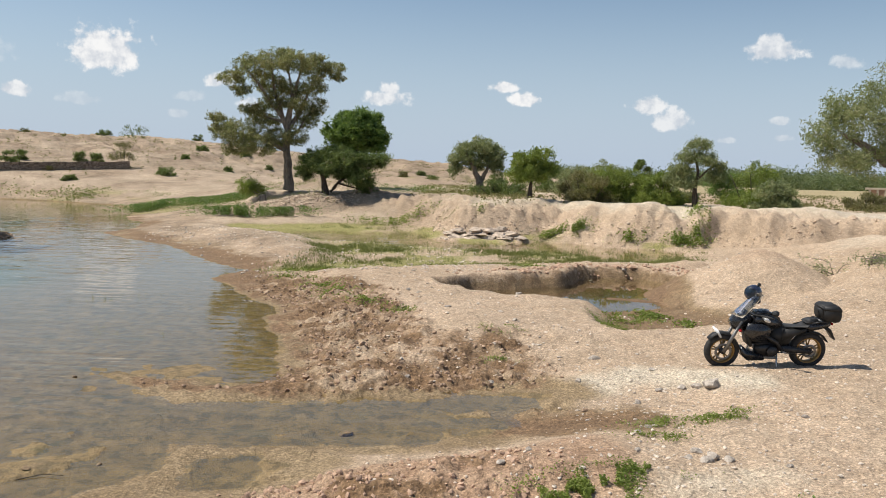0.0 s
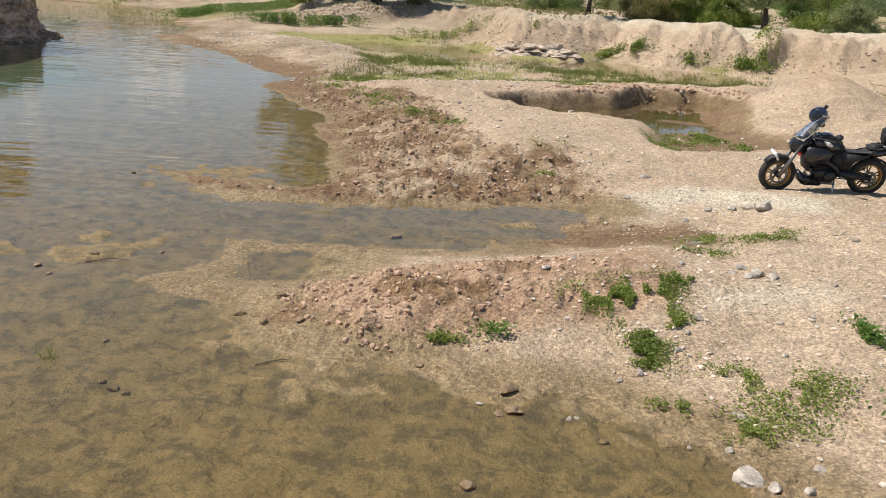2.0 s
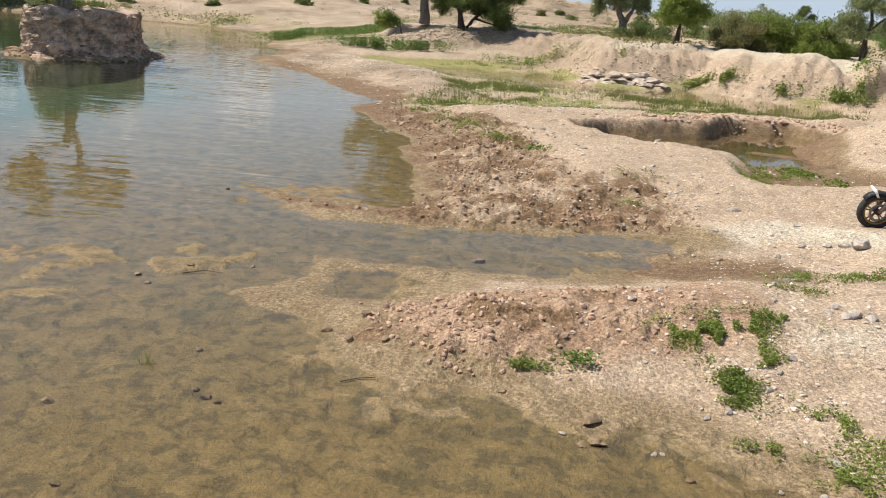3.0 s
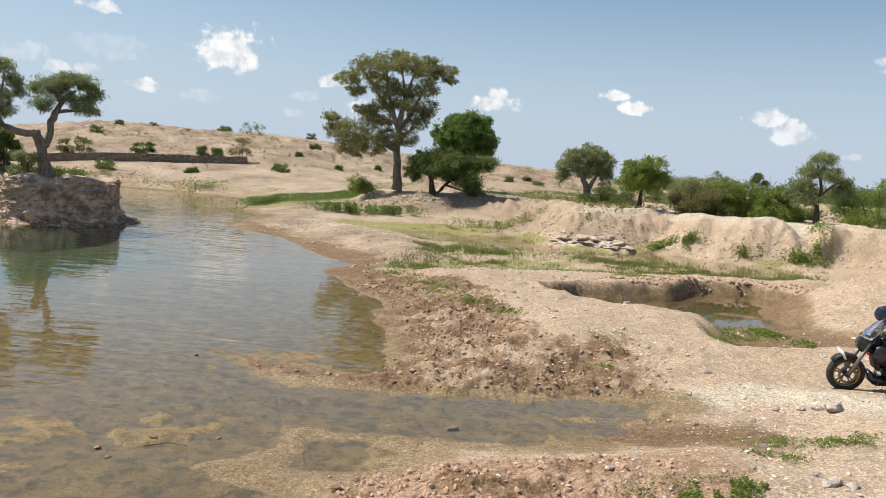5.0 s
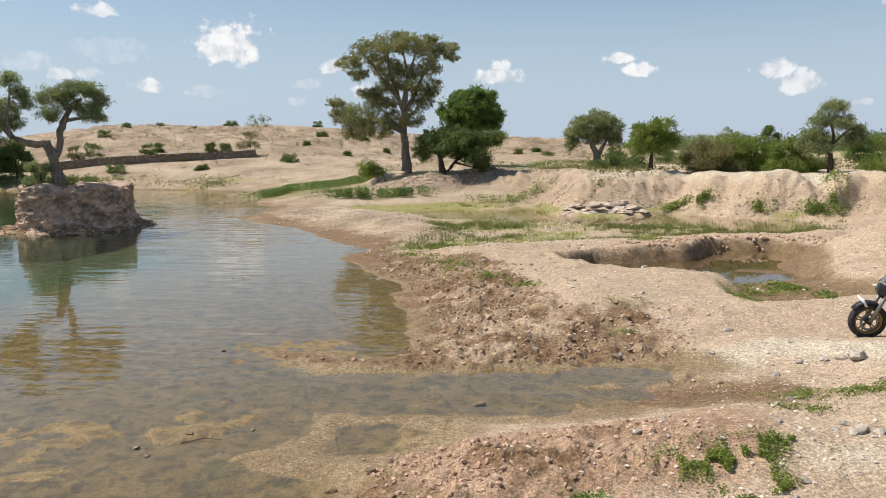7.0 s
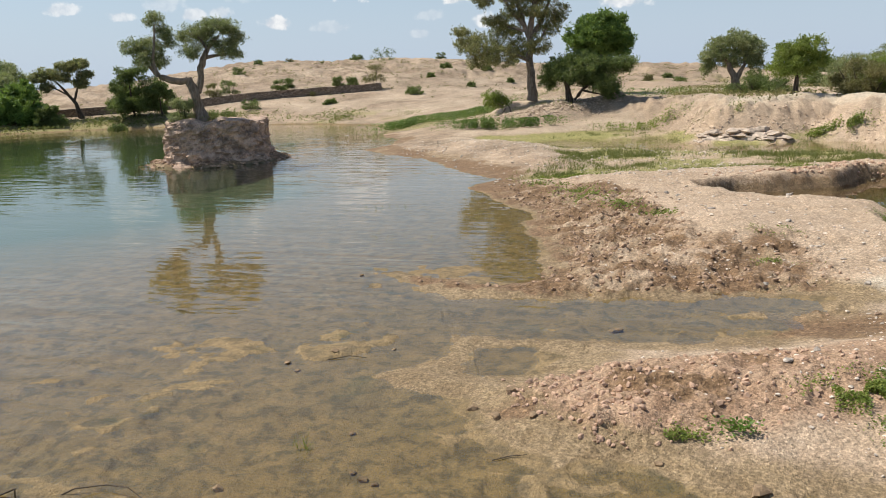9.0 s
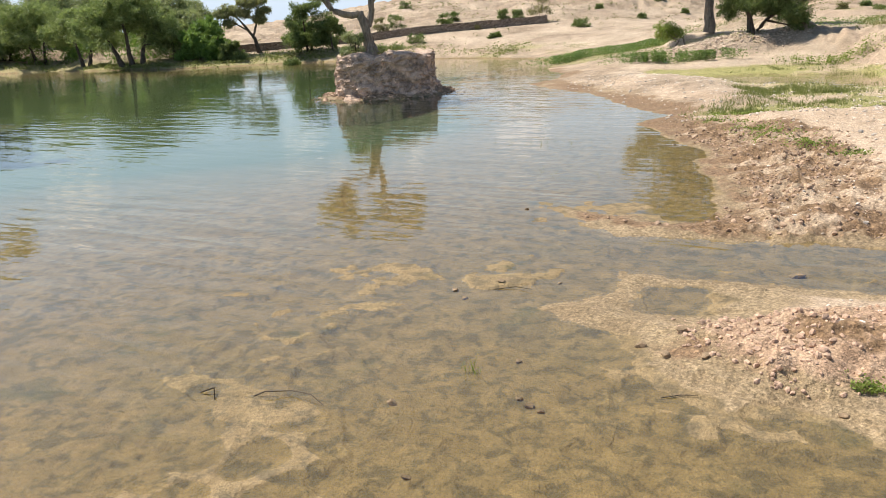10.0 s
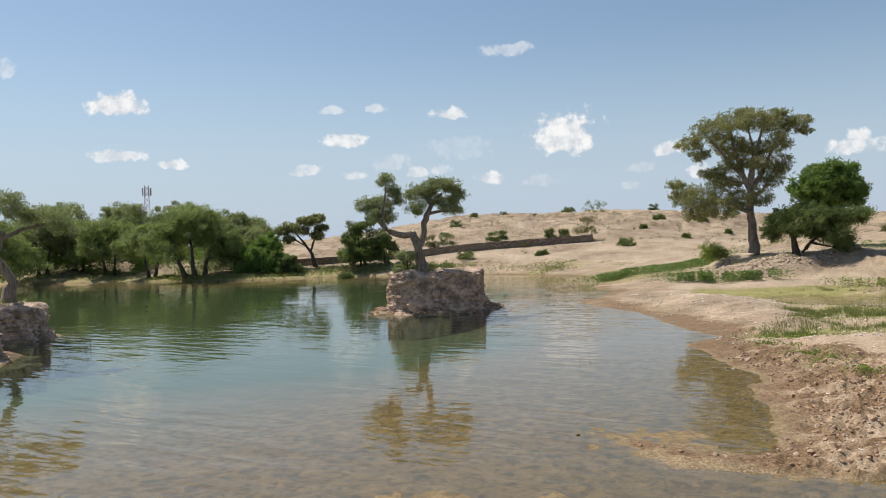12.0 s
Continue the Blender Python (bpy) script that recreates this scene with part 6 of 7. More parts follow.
stick([(-5.45, 4.75, -0.02), (-5.3, 4.8, 0.05), (-5.1, 4.95, 0.03), (-4.85, 4.92, 0.05), (-4.7, 4.9, -0.02)], 0.008, "crooked dark twig lying in shallow water")
stick([(-5.95, 4.62, 0.0), (-5.8, 4.66, 0.06), (-5.7, 4.55, 0.0)], 0.01, "short bent twig standing in shallow water")
stick([(-1.95, 6.2, 0.0), (-1.8, 6.28, 0.02), (-1.65, 6.3, 0.04)], 0.006, "short bent twig lying on wet mud")
stick([(-4.6, 8.35, 0.0), (-4.35, 8.5, 0.02), (-4.1, 8.45, 0.03)], 0.007, "dark twig lying at the water line")


# ---- stone retaining wall at the foot of the hill ----
def make_wall():
    a = np.arange(-45.5, -21.55, 0.06)
    rr, zz = np.interp(a, WALL_AZ, WALL_R) - 0.0, np.interp(a, WALL_AZ, WALL_Z)
    x, y = rr * np.sin(np.radians(a)), rr * np.cos(np.radians(a))
    bm = bmesh.new()
    rings = []
    for i in range(len(a)):
        ox, oy = math.sin(radians(a[i])), math.cos(radians(a[i]))
        ring = []
        n = 5
        top = zz[i] + 0.78 + 0.05 * noise.noise(Vector((x[i] * 0.7, y[i] * 0.7, 3)))
        for j in range(n + 1):
            z = zz[i] - 0.5 + (top - zz[i] + 0.5) * j / n
            b = 0.06 * noise.noise(Vector((x[i] * 2.3, y[i] * 2.3, z * 4)))
            ring.append(bm.verts.new((x[i] - ox * (0.12 + b), y[i] - oy * (0.12 + b), z)))
        ring.append(bm.verts.new((x[i] + ox * 0.42, y[i] + oy * 0.42, top)))
        ring.append(bm.verts.new((x[i] + ox * 0.42, y[i] + oy * 0.42, zz[i] - 0.5)))
        rings.append(ring)
    for p, q in zip(rings, rings[1:]):
        for j in range(len(p) - 1):
            bm.faces.new((p[j], q[j], q[j + 1], p[j + 1]))
    bm.faces.new(rings[0])
    bm.faces.new(rings[-1][::-1])
    me = bpy.data.meshes.new("retaining_wall")
    bm.to_mesh(me)
    bm.free()
    me.materials.append(WALLSTONE)
    tagged(new("retaining_wall", me), "low brown rubble-stone retaining wall below the hill", "wall", kind="structure")


make_wall()


# ---- lattice mast far behind the woods ----
STEEL = solid("galvanised_steel", (0.45, 0.46, 0.48), 0.5, 0.6, 0.1)


def bar(bm, a, b, r, sides=4):
    a, b = Vector(a), Vector(b)
    q = (b - a).normalized()
    u = q.orthogonal().normalized()
    v = q.cross(u)
    ra = [bm.verts.new(a + (u * math.cos(2 * math.pi * s / sides) + v * math.sin(2 * math.pi * s / sides)) * r) for s in range(sides)]
    rb = [bm.verts.new(b + (u * math.cos(2 * math.pi * s / sides) + v * math.sin(2 * math.pi * s / sides)) * r) for s in range(sides)]
    for s in range(sides):
        bm.faces.new((ra[s], ra[(s + 1) % sides], rb[(s + 1) % sides], rb[s]))
    bm.faces.new(ra[::-1])
    bm.faces.new(rb)


def make_mast():
    d, a = 330.0, -52.5
    root = thing("lattice_mast", Matrix.Translation((d * math.sin(radians(a)), d * math.cos(radians(a)), 3.0)) @ rotz(52), "grey steel lattice telecom mast far behind woods", "mast")
    for sx, sy in ((-1, -1), (1, -1), (1, 1), (-1, 1)):
        bm = bmesh.new()
        bar(bm, (sx * 1.5, sy * 1.5, 0), (sx * 0.7, sy * 0.7, 26.5), 0.14)
        part("leg", bm, STEEL, root, smooth=False)
    bm = bmesh.new()
    for i in range(12):
        z0, z1 = i * 2.2, i * 2.2 + 2.2
        w0, w1 = 1.5 - 0.8 * z0 / 26.5, 1.5 - 0.8 * z1 / 26.5
        for (ax, ay), (bx, by) in (((-1, -1), (1, -1)), ((1, -1), (1, 1)), ((1, 1), (-1, 1)), ((-1, 1), (-1, -1))):
            bar(bm, (ax * w0, ay * w0, z0), (bx * w1, by * w1, z1), 0.08)
            bar(bm, (bx * w0, by * w0, z0), (ax * w1, ay * w1, z1), 0.08)
    part("bracing", bm, STEEL, root, smooth=False)
    for ang in range(0, 360, 60):
        bm = bmesh.new()
        c, s = math.cos(radians(ang)), math.sin(radians(ang))
        bar(bm, (1.5 * c, 1.5 * s, 22.6), (1.5 * c, 1.5 * s, 25.6), 0.3, 6)
        bar(bm, (0, 0, 24.0), (1.5 * c, 1.5 * s, 24.0), 0.07)
        part("antenna", bm, STEEL, root, smooth=False)


make_mast()


# ---- low pale culvert wall on the plain ----
PLASTER = solid("weathered_plaster", (0.50, 0.42, 0.31), 0.9, vary=0.2, scale=1.5, bump=0.3)
BRICK = solid("old_brick", (0.33, 0.20, 0.13), 0.9, vary=0.25, scale=2.0, bump=0.4)


def box(bm, x0, x1, y0, y1, z0, z1):
    vs = [bm.verts.new(p) for p in ((x0, y0, z0), (x1, y0, z0), (x1, y1, z0), (x0, y1, z0), (x0, y0, z1), (x1, y0, z1), (x1, y1, z1), (x0, y1, z1))]
    for f in ((0, 3, 2, 1), (4, 5, 6, 7), (0, 1, 5, 4), (1, 2, 6, 5), (2, 3, 7, 6), (3, 0, 4, 7)):
        bm.faces.new([vs[i] for i in f])
    return vs


def make_culvert():
    d, a = 95.0, 30.2
    x, y = d * math.sin(radians(a)), d * math.cos(radians(a))
    root = thing("culvert_wall", Matrix.Translation((x, y, height_at(x, y) - 0.1)) @ rotz(-a + 4), "low pale plastered culvert wall with brick recesses on the plain", "wall")
    bm = bmesh.new()
    box(bm, -3.2, 3.0, 0.0, 0.5, 0.0, 1.0)
    part("wall", bm, BRICK, root, "red-brown brick face", smooth=False)
    bm = bmesh.new()
    box(bm, -3.5, 3.2, -0.12, 0.62, 1.0, 1.22)
    part("coping", bm, PLASTER, root, smooth=False)
    for i in range(9):
        bm = bmesh.new()
        box(bm, -3.2 + i * 0.74, -3.0 + i * 0.74, -0.1, -0.003, 0.0, 0.997)
        part("pier", bm, PLASTER, root, smooth=False)
    bm = bmesh.new()
    box(bm, 3.3, 12.0, 0.1, 0.5, 0.0, 0.7)
    part("parapet", bm, PLASTER, root, smooth=False)


make_culvert()


# ---- thorn branches lying by the big tree ----
def branch_pile(az, dist, seed, w=2.2):
    rng, nrng = random.Random(seed), np.random.default_rng(seed)
    x, y = dist * math.sin(radians(az)), dist * math.cos(radians(az))
    root = thing("thorn_branches", Matrix.Translation((x, y, height_at(x, y) - 0.02)), "cut grey thorn branches with thin leaves lying in a heap", "branches", "thorn branches")
    paths, centres = [], []
    for i in range(9):
        a = rng.uniform(0, 6.28)
        L = rng.uniform(0.5, 1.0) * w * 0.6
        end = Vector((math.cos(a) * L, math.sin(a) * L, rng.uniform(0.1, 0.6)))
        paths.append(bend(rng, (rng.uniform(-0.2, 0.2), rng.uniform(-0.2, 0.2), 0.02), end, 0.02, 0.006, 5, 0.2))
        centres += [(p, 0.26, 7) for p, _ in paths[-1][2:]]
    v, f = limb_mesh(paths)
    child("twigs", mesh_from("twigs", [tuple(q) for q in v], f, BARK, True), root)
    v, f = leaf_cloud(nrng, centres, 0.03)
    child("leaves", mesh_from("leaves", v, f, LEAF_GREY), root)


branch_pile(28.9, 26.0, 501, 2.6)
branch_pile(26.6, 27.0, 502, 1.8)
branch_pile(30.4, 24.5, 503, 1.8)


# ---- motorcycle ----
BLACK = solid("black_paint", (0.012, 0.012, 0.014), 0.28, 0.0, 0.3, 6.0, coat=0.4)
MATT = solid("matt_black_plastic", (0.016, 0.016, 0.016), 0.6, vary=0.3, scale=9.0)
RUBBER = solid("tyre_rubber", (0.028, 0.026, 0.024), 0.85, vary=0.4, scale=14.0, bump=0.3)
BRONZE = solid("bronze_rim", (0.32, 0.20, 0.075), 0.35, 0.7, 0.15)
METAL = solid("brushed_steel", (0.42, 0.42, 0.43), 0.35, 0.9, 0.12)
FORK = solid("fork_metal", (0.20, 0.19, 0.18), 0.4, 0.8, 0.15)
DARKMETAL = solid("dark_engine_metal", (0.05, 0.05, 0.052), 0.45, 0.7, 0.3, 20.0)
SEAT = solid("seat_vinyl", (0.03, 0.03, 0.03), 0.65, vary=0.25, scale=20.0, bump=0.2)
WHITE = solid("white_panel", (0.78, 0.78, 0.77), 0.35, vary=0.05)
LAMP_RED = solid("red_lens", (0.30, 0.015, 0.012), 0.15, vary=0.1)


def clear_material():
    m, k = material("clear_screen")
    gl = k.add("ShaderNodeBsdfGlossy", {"Color": (0.95, 0.97, 1.0, 1), "Roughness": 0.06})
    tr = k.add("ShaderNodeBsdfTransparent", {0: (0.26, 0.30, 0.31, 1)})
    fr = k.add("ShaderNodeFresnel", {"IOR": 1.6}).outputs[0]
    finish(k, k.add("ShaderNodeMixShader", {0: k.math("ADD", fr, 0.10, clamp=True), 1: tr.outputs[0], 2: gl.outputs[0]}).outputs[0])
    return m


CLEAR = clear_material()


def lathe(profile, segs=40):
    """A ring about the y axis from (radius, y) points; the profile closes on itself."""
    bm = bmesh.new()
    rings = []
    for i in range(segs):
        a = 2 * math.pi * i / segs
        rings.append([bm.verts.new((r * math.cos(a), y, r * math.sin(a))) for r, y in profile])
    n = len(profile)
    for i in range(segs):
        p, q = rings[i], rings[(i + 1) % segs]
        for j in range(n):
            bm.faces.new((p[j], p[(j + 1) % n], q[(j + 1) % n], q[j]))
    return bm


def tube(points, r, sides=8):
    bm = bmesh.new()
    pts = [Vector(p) for p in points]
    rad = r if isinstance(r, (list, tuple)) else [r] * len(pts)
    rings = []
    for i, p in enumerate(pts):
        q = (pts[min(i + 1, len(pts) - 1)] - pts[max(i - 1, 0)]).normalized()
        u = q.orthogonal().normalized()
        w = q.cross(u)
        rings.append([bm.verts.new(p + (u * math.cos(2 * math.pi * s / sides) + w * math.sin(2 * math.pi * s / sides)) * rad[i]) for s in range(sides)])
    for a, b in zip(rings, rings[1:]):
        best = min(range(sides), key=lambda o: (a[0].co - b[o].co).length)
        for s in range(sides):
            bm.faces.new((a[s], a[(s + 1) % sides], b[(s + 1 + best) % sides], b[(s + best) % sides]))
    bm.faces.new(rings[0][::-1])
    bm.faces.new(rings[-1])
    return bm


def slab(outline, halves, bevel=0.02, segs=3):
    """A side-view outline (x, z) with a half width at each point, rounded at its edges."""
    if not isinstance(halves, (list, tuple)):
        halves = [halves] * len(outline)
    bm = bmesh.new()
    left = [bm.verts.new((x, h, z)) for (x, z), h in zip(outline, halves)]
    right = [bm.verts.new((x, -h, z)) for (x, z), h in zip(outline, halves)]
    n = len(outline)
    bm.faces.new(left)
    bm.faces.new(right[::-1])
    for i in range(n):
        bm.faces.new((left[i], right[i], right[(i + 1) % n], left[(i + 1) % n]))
    bmesh.ops.recalc_face_normals(bm, faces=bm.faces)
    bmesh.ops.bevel(bm, geom=list(bm.edges), offset=bevel, segments=segs, affect="EDGES", clamp_overlap=True)
    return bm


def wheel(parent, x, z, radius, width, name):
    w = thing(name, Matrix.Identity(4), "", "")
    w.parent = parent
    w.location = (x, 0, z)
    t = radius - 0.085
    child_ring = lathe([(t, -width * 0.42), (t + 0.03, -width * 0.5), (radius - 0.025, -width * 0.46), (radius - 0.004, -width * 0.25), (radius, 0), (radius - 0.004, width * 0.25), (radius - 0.025, width * 0.46), (t + 0.03, width * 0.5), (t, width * 0.42)], 48)
    part("tyre", child_ring, RUBBER, w)
    part("rim", lathe([(t + 0.008, -width * 0.42), (t - 0.022, -width * 0.36), (t - 0.03, 0), (t - 0.022, width * 0.36), (t + 0.008, width * 0.42), (t - 0.008, 0)], 48), BRONZE, w, "bronze alloy rim")
    part("hub", lathe([(0.045, -0.07), (0.045, 0.07), (0.012, 0.07), (0.012, -0.07)], 20), DARKMETAL, w)
    for i in range(5):
        bm = bmesh.new()
        a = 2 * math.pi * i / 5 + 0.3
        for off in (-0.16, 0.16):
            p = Vector((0.035 * math.cos(a), 0, 0.035 * math.sin(a)))
            q = Vector(((t - 0.02) * math.cos(a + off), 0, (t - 0.02) * math.sin(a + off)))
            bar(bm, p, q, 0.013, 5)
        part("spoke", bm, BRONZE, w)
    disc = 0.145 if name == "front_wheel" else 0.115
    part("brake_disc", lathe([(disc, 0.075), (disc, 0.080), (disc - 0.04, 0.080), (disc - 0.04, 0.075)], 32), FORK, w)
    return w


def make_motorcycle():
    fx, rx = 4.75, 6.2
    fy, ry = 13.03, 13.08
    gz = (height_at(fx, fy) + height_at(rx, ry)) / 2 - 0.012
    pitch = math.degrees(math.atan2(height_at(fx, fy) - height_at(rx, ry), rx - fx))
    lean = 7.0
    m = Matrix.Translation((rx, ry, gz)) @ rotz(math.degrees(math.atan2(fy - ry, fx - rx))) @ Matrix.Rotation(radians(-lean), 4, "X") @ Matrix.Rotation(radians(-pitch), 4, "Y")
    b = thing("motorcycle", m, "dusty black sports-touring motorcycle with bronze wheels on its side stand", "motorcycle")
    wheel(b, 1.453, 0.293, 0.293, 0.115, "front_wheel")
    wheel(b, 0.0, 0.305, 0.305, 0.145, "rear_wheel")
    for s in (-1, 1):
        part("fork_leg", tube([(1.453, s * 0.095, 0.293), (1.34, s * 0.095, 0.52), (1.19, s * 0.095, 0.83)], [0.036, 0.03, 0.026]), FORK, b, "dull grey fork leg")
        part("swingarm_side", slab([(0.02, 0.33), (-0.06, 0.30), (0.0, 0.27), (0.5, 0.30), (0.52, 0.40), (0.4, 0.41)], 0.018, 0.008), DARKMETAL, b).location = (0, s * 0.11, 0)
        part("mirror", slab([(0.72, 1.02), (0.80, 1.0), (0.82, 1.06), (0.73, 1.09)], 0.055, 0.012), MATT, b).location = (0, s * 0.36, 0)
        part("mirror_stem", tube([(0.92, s * 0.20, 0.96), (0.86, s * 0.30, 1.03), (0.78, s * 0.35, 1.04)], 0.007), MATT, b)
        part("grip", tube([(0.92, s * 0.20, 0.955), (0.86, s * 0.30, 0.965), (0.79, s * 0.385, 0.955)], 0.017), RUBBER, b)
        part("footrest", tube([(0.50, s * 0.12, 0.33), (0.48, s * 0.24, 0.33)], 0.014), METAL, b)
        part("passenger_rest", tube([(0.16, s * 0.12, 0.47), (0.14, s * 0.22, 0.46)], 0.012), METAL, b)
        part("tank_shroud", slab([(1.12, 0.82), (1.17, 0.64), (1.00, 0.50), (0.76, 0.56), (0.72, 0.72), (0.84, 0.80)], 0.022, 0.014), BLACK, b).location = (0, s * 0.172, 0)
        part("tank_badge", slab([(0.90, 0.905), (0.80, 0.885), (0.74, 0.83), (0.76, 0.805), (0.84, 0.83)], 0.012, 0.006), WHITE, b, "white tank panel").location = (0, s * 0.176, 0.02)
        part("indicator", slab([(1.22, 0.72), (1.26, 0.70), (1.25, 0.67), (1.21, 0.68)], 0.035, 0.01), solid("amber_lens", (0.5, 0.16, 0.02), 0.3) if s < 0 else LAMP_RED, b).location = (0, s * 0.17, 0)
        part("side_panel", slab([(0.50, 0.70), (0.14, 0.73), (0.10, 0.67), (0.34, 0.56), (0.50, 0.50)], 0.014, 0.01), MATT, b).location = (0, s * 0.118, 0)
        part("frame_beam", tube([(1.12, s * 0.07, 0.76), (0.88, s * 0.15, 0.64), (0.60, s * 0.15, 0.48), (0.50, s * 0.12, 0.34)], 0.03), DARKMETAL, b)
    part("front_mudguard", slab([(1.70, 0.50), (1.62, 0.585), (1.48, 0.625), (1.34, 0.60), (1.22, 0.47), (1.15, 0.33), (1.18, 0.32), (1.26, 0.46), (1.36, 0.565), (1.48, 0.595), (1.61, 0.555), (1.68, 0.48)], 0.068, 0.01), MATT, b)
    part("number_plate", slab([(1.575, 0.685), (1.60, 0.675), (1.53, 0.545), (1.505, 0.555)], 0.11, 0.004), WHITE, b, "white front plate on the mudguard")
    part("headlamp_cowl", slab([(1.33, 0.88), (1.36, 0.76), (1.28, 0.66), (1.10, 0.68), (1.03, 0.84), (1.08, 0.97), (1.24, 0.97)], [0.09, 0.10, 0.085, 0.10, 0.12, 0.11, 0.09], 0.025), BLACK, b)
    part("headlamp", slab([(1.35, 0.85), (1.36, 0.77), (1.33, 0.77), (1.32, 0.86)], 0.06, 0.012), CLEAR, b, "clear headlamp lens")
    bm = bmesh.new()
    cols = []
    for i in range(7):
        t = i / 6
        row = []
        for j in range(9):
            w = (j / 8 - 0.5) * 2
            half = 0.19 * (1 - 0.35 * t)
            row.append(bm.verts.new((1.33 - 0.36 * t - 0.10 * w * w, half * w, 0.93 + 0.38 * t ** 1.1 - 0.02 * w * w)))
        cols.append(row)
    for p, q in zip(cols, cols[1:]):
        for j in range(8):
            bm.faces.new((p[j], p[j + 1], q[j + 1], q[j]))
    bmesh.ops.solidify(bm, geom=list(bm.faces), thickness=0.005)
    part("windscreen", bm, CLEAR, b, "smoky clear curved windscreen").visible_shadow = False
    part("handlebar", tube([(0.90, -0.20, 0.955), (1.00, -0.08, 0.93), (1.00, 0.08, 0.93), (0.90, 0.20, 0.955)], 0.014), MATT, b)
    part("instrument_panel", slab([(1.06, 0.97), (1.12, 1.02), (1.10, 0.95), (1.05, 0.93)], 0.08, 0.01), MATT, b)
    part("tank", slab([(1.05, 0.85), (0.99, 0.96), (0.84, 1.0), (0.66, 0.965), (0.52, 0.86), (0.46, 0.75), (0.56, 0.68), (0.78, 0.67), (0.98, 0.72)],
                      [0.11, 0.15, 0.175, 0.165, 0.12, 0.09, 0.13, 0.17, 0.13], 0.05, 4), BLACK, b, "black painted tank")
    part("filler_cap", tube([(0.76, 0, 0.98), (0.755, 0, 1.005)], 0.045, 16), METAL, b)
    part("rider_seat", slab([(0.54, 0.80), (0.46, 0.745), (0.24, 0.715), (0.14, 0.725), (0.06, 0.79), (0.04, 0.77), (0.08, 0.69), (0.42, 0.68)], [0.08, 0.11, 0.15, 0.15, 0.12, 0.12, 0.12, 0.10], 0.025), SEAT, b, "black padded seat")
    part("pillion_seat", slab([(0.12, 0.82), (0.0, 0.845), (-0.12, 0.845), (-0.14, 0.82), (-0.02, 0.775), (0.10, 0.78)], [0.10, 0.12, 0.09, 0.08, 0.11, 0.11], 0.02), SEAT, b, "black padded seat")
    part("tail_cowl", slab([(0.10, 0.77), (-0.10, 0.79), (-0.30, 0.80), (-0.37, 0.765), (-0.28, 0.71), (0.06, 0.65)], [0.12, 0.11, 0.07, 0.05, 0.08, 0.12], 0.02), BLACK, b)
    part("tail_lamp", slab([(-0.345, 0.795), (-0.385, 0.765), (-0.37, 0.74), (-0.33, 0.765)], 0.05, 0.008), LAMP_RED, b, "red tail lamp")
    part("rear_mudguard", slab([(-0.28, 0.72), (-0.34, 0.675), (-0.43, 0.50), (-0.41, 0.49), (-0.31, 0.635), (-0.24, 0.685)], 0.075, 0.008), MATT, b)
    part("tyre_hugger", slab([(0.16, 0.60), (-0.02, 0.645), (-0.22, 0.58), (-0.31, 0.46), (-0.29, 0.45), (-0.21, 0.555), (-0.02, 0.62), (0.15, 0.575)], 0.08, 0.008), MATT, b)
    for s in (-1, 1):
        part("grab_rail", tube([(0.02, s * 0.13, 0.80), (-0.12, s * 0.15, 0.835), (-0.26, s * 0.10, 0.825), (-0.30, s * 0.03, 0.815)], 0.013), DARKMETAL, b)
    part("box_rack", slab([(-0.10, 0.845), (-0.38, 0.815), (-0.38, 0.803), (-0.10, 0.833)], 0.09, 0.005), DARKMETAL, b)
    box_part = part("top_box", slab([(-0.16, 0.835), (-0.125, 0.875), (-0.115, 1.04), (-0.15, 1.10), (-0.40, 1.075), (-0.44, 1.0), (-0.45, 0.84), (-0.41, 0.805)], [0.14, 0.16, 0.175, 0.15, 0.15, 0.175, 0.16, 0.14], 0.025, 3), MATT, b, "black plastic top box")
    part("lid", slab([(-0.118, 1.035), (-0.13, 1.09), (-0.17, 1.12), (-0.39, 1.10), (-0.43, 1.06), (-0.445, 1.0)], [0.178, 0.16, 0.13, 0.13, 0.16, 0.178], 0.012, 3), MATT, box_part)
    part("latch", slab([(-0.12, 0.96), (-0.117, 1.03), (-0.106, 1.02), (-0.108, 0.96)], 0.03, 0.004), DARKMETAL, box_part)
    part("engine_case", slab([(0.92, 0.42), (0.90, 0.28), (0.74, 0.22), (0.54, 0.25), (0.50, 0.40), (0.66, 0.47)], [0.10, 0.12, 0.14, 0.14, 0.12, 0.11], 0.03), DARKMETAL, b, "dark metal engine casing")
    part("cylinder", slab([(0.98, 0.50), (0.90, 0.40), (0.70, 0.44), (0.76, 0.62), (0.94, 0.66)], 0.10, 0.02), DARKMETAL, b)
    for i in range(5):
        z = 0.44 + i * 0.04
        part("cooling_fin", slab([(0.99, z), (0.72, z + 0.005), (0.72, z + 0.016), (0.99, z + 0.012)], 0.115, 0.003, 1), DARKMETAL, b)
    for s in (-1, 1):
        part("clutch_cover", tube([(0.66, s * 0.13, 0.32), (0.66, s * 0.165, 0.32)], [0.095, 0.082], 24), DARKMETAL, b)
    part("airbox_cover", slab([(0.62, 0.76), (0.30, 0.70), (0.24, 0.62), (0.36, 0.42), (0.62, 0.38), (0.72, 0.56)], [0.10, 0.10, 0.09, 0.09, 0.10, 0.11], 0.02), MATT, b)
    part("radiator", slab([(1.10, 0.64), (1.04, 0.40), (1.00, 0.41), (1.06, 0.65)], 0.15, 0.006), MATT, b)
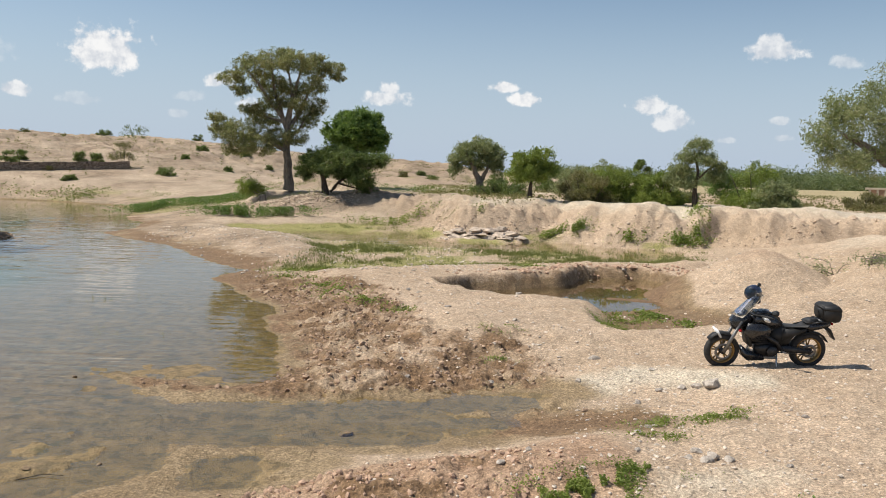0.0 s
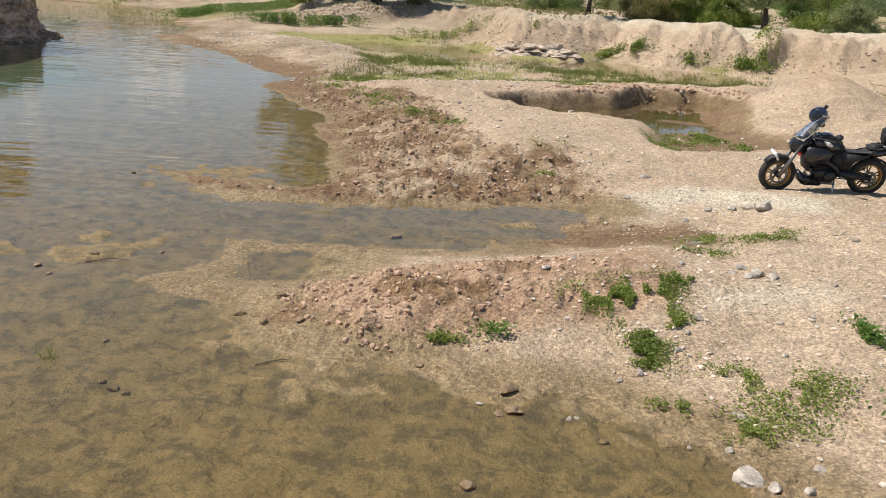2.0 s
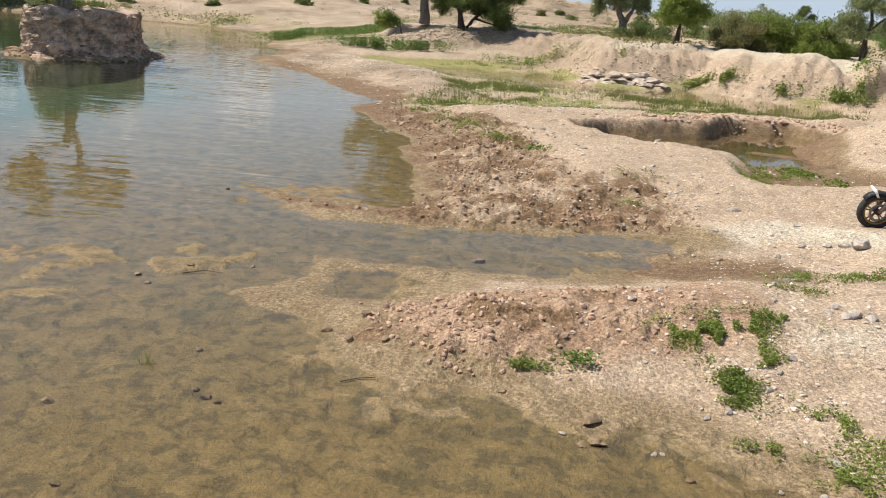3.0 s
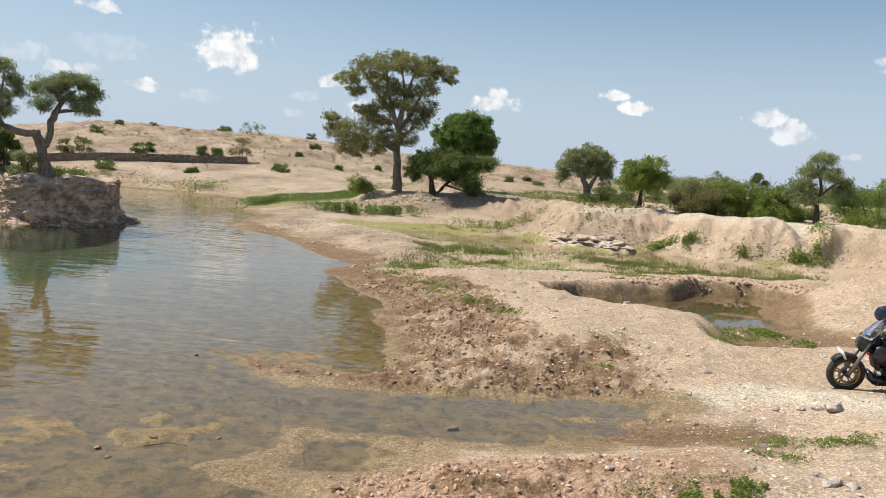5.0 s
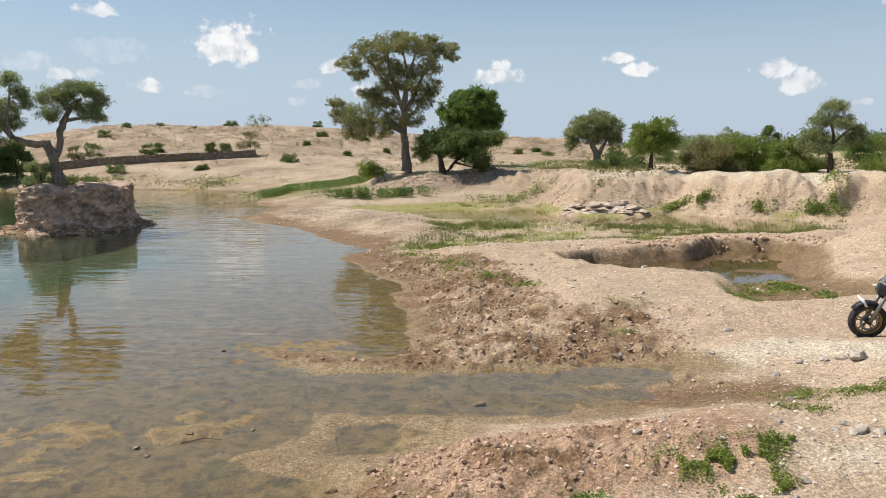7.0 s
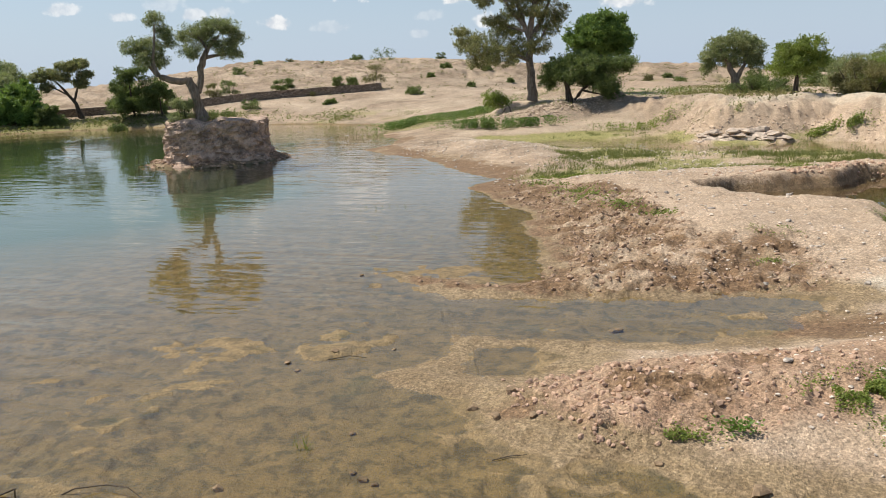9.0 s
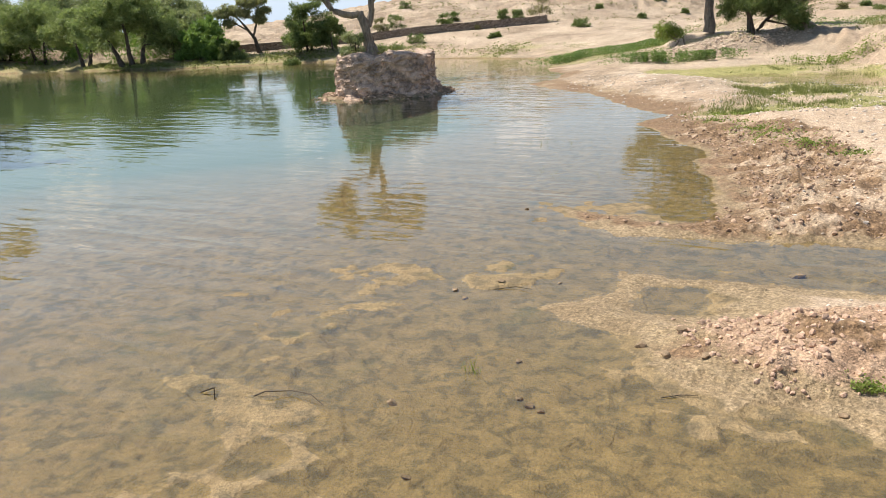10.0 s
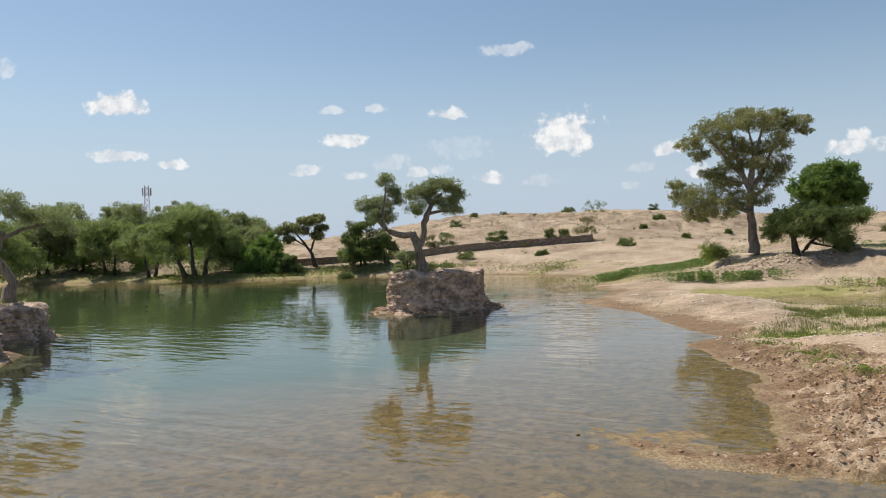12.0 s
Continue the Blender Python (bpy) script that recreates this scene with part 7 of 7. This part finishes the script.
    part("belly_pan", slab([(1.14, 0.40), (1.13, 0.22), (1.04, 0.145), (0.74, 0.15), (0.80, 0.26), (1.02, 0.30)], [0.06, 0.10, 0.12, 0.12, 0.12, 0.10], 0.02), BLACK, b)
    part("header_pipe", tube([(0.96, 0.0, 0.48), (1.02, 0.02, 0.34), (0.92, 0.06, 0.20), (0.56, 0.08, 0.19)], 0.026), METAL, b)
    part("silencer", tube([(0.56, -0.13, 0.22), (0.34, -0.17, 0.29), (0.10, -0.19, 0.36), (-0.02, -0.19, 0.40)], [0.035, 0.06, 0.058, 0.04], 14), MATT, b)
    part("silencer_tip", tube([(-0.01, -0.19, 0.395), (-0.06, -0.19, 0.41)], 0.028, 14), METAL, b)
    part("shock_absorber", tube([(0.40, 0, 0.40), (0.30, 0, 0.70)], 0.04, 10), DARKMETAL, b)
    part("chain", slab([(0.58, 0.36), (0.0, 0.375), (-0.06, 0.305), (0.0, 0.235), (0.58, 0.29), (0.58, 0.30), (0.0, 0.25), (-0.045, 0.305), (0.0, 0.36), (0.58, 0.35)], 0.008, 0.002, 1), DARKMETAL, b).location = (0, 0.10, 0)
    part("side_stand", tube([(0.56, 0.10, 0.26), (0.60, 0.24, 0.02)], 0.014), METAL, b)
    part("stand_foot", slab([(0.56, 0.045), (0.66, 0.045), (0.66, 0.03), (0.56, 0.03)], 0.02, 0.004), METAL, b).location = (0, 0.24, 0)
    # helmet hung on the far mirror
    hm = m @ Matrix.Translation((0.97, -0.08, 1.265)) @ Matrix.Rotation(radians(-18), 4, "Y") @ rotz(18)
    h = thing("helmet", hm, "glossy dark blue-black full-face helmet resting on the handlebar", "helmet")
    bm = bmesh.new()
    bmesh.ops.create_uvsphere(bm, u_segments=28, v_segments=20, radius=1.0)
    for v in bm.verts:
        c = v.co
        k = 0.145 if c.x > 0 else 0.152
        v.co = Vector((c.x * k * (1.0 + (0.12 if c.z < -0.2 and c.x > 0 else 0)), c.y * 0.118, max(c.z, -0.82) * 0.14))
    part("shell", bm, solid("helmet_paint", (0.02, 0.026, 0.05), 0.2, 0.0, 0.3, 5.0, coat=0.8), h)
    bm = bmesh.new()
    rows = []
    for i in range(6):
        e = radians(-22 + 52 * i / 5)
        rows.append([bm.verts.new((0.158 * math.cos(e) * math.cos(radians(-66 + 132 * j / 12)), 0.126 * math.cos(e) * math.sin(radians(-66 + 132 * j / 12)) , 0.15 * math.sin(e))) for j in range(13)])
    for p, q in zip(rows, rows[1:]):
        for j in range(12):
            bm.faces.new((p[j], p[j + 1], q[j + 1], q[j]))
    bmesh.ops.solidify(bm, geom=list(bm.faces), thickness=0.004)
    part("visor", bm, solid("visor_tint", (0.03, 0.05, 0.08), 0.08, 0.0, 0.1, coat=1.0), h, "smoky glossy visor")
    bm = slab([(-0.02, 0.135), (-0.02, 0.19), (-0.07, 0.19), (-0.07, 0.13)], 0.02, 0.006)
    part("camera_mount", bm, MATT, h)


make_motorcycle()
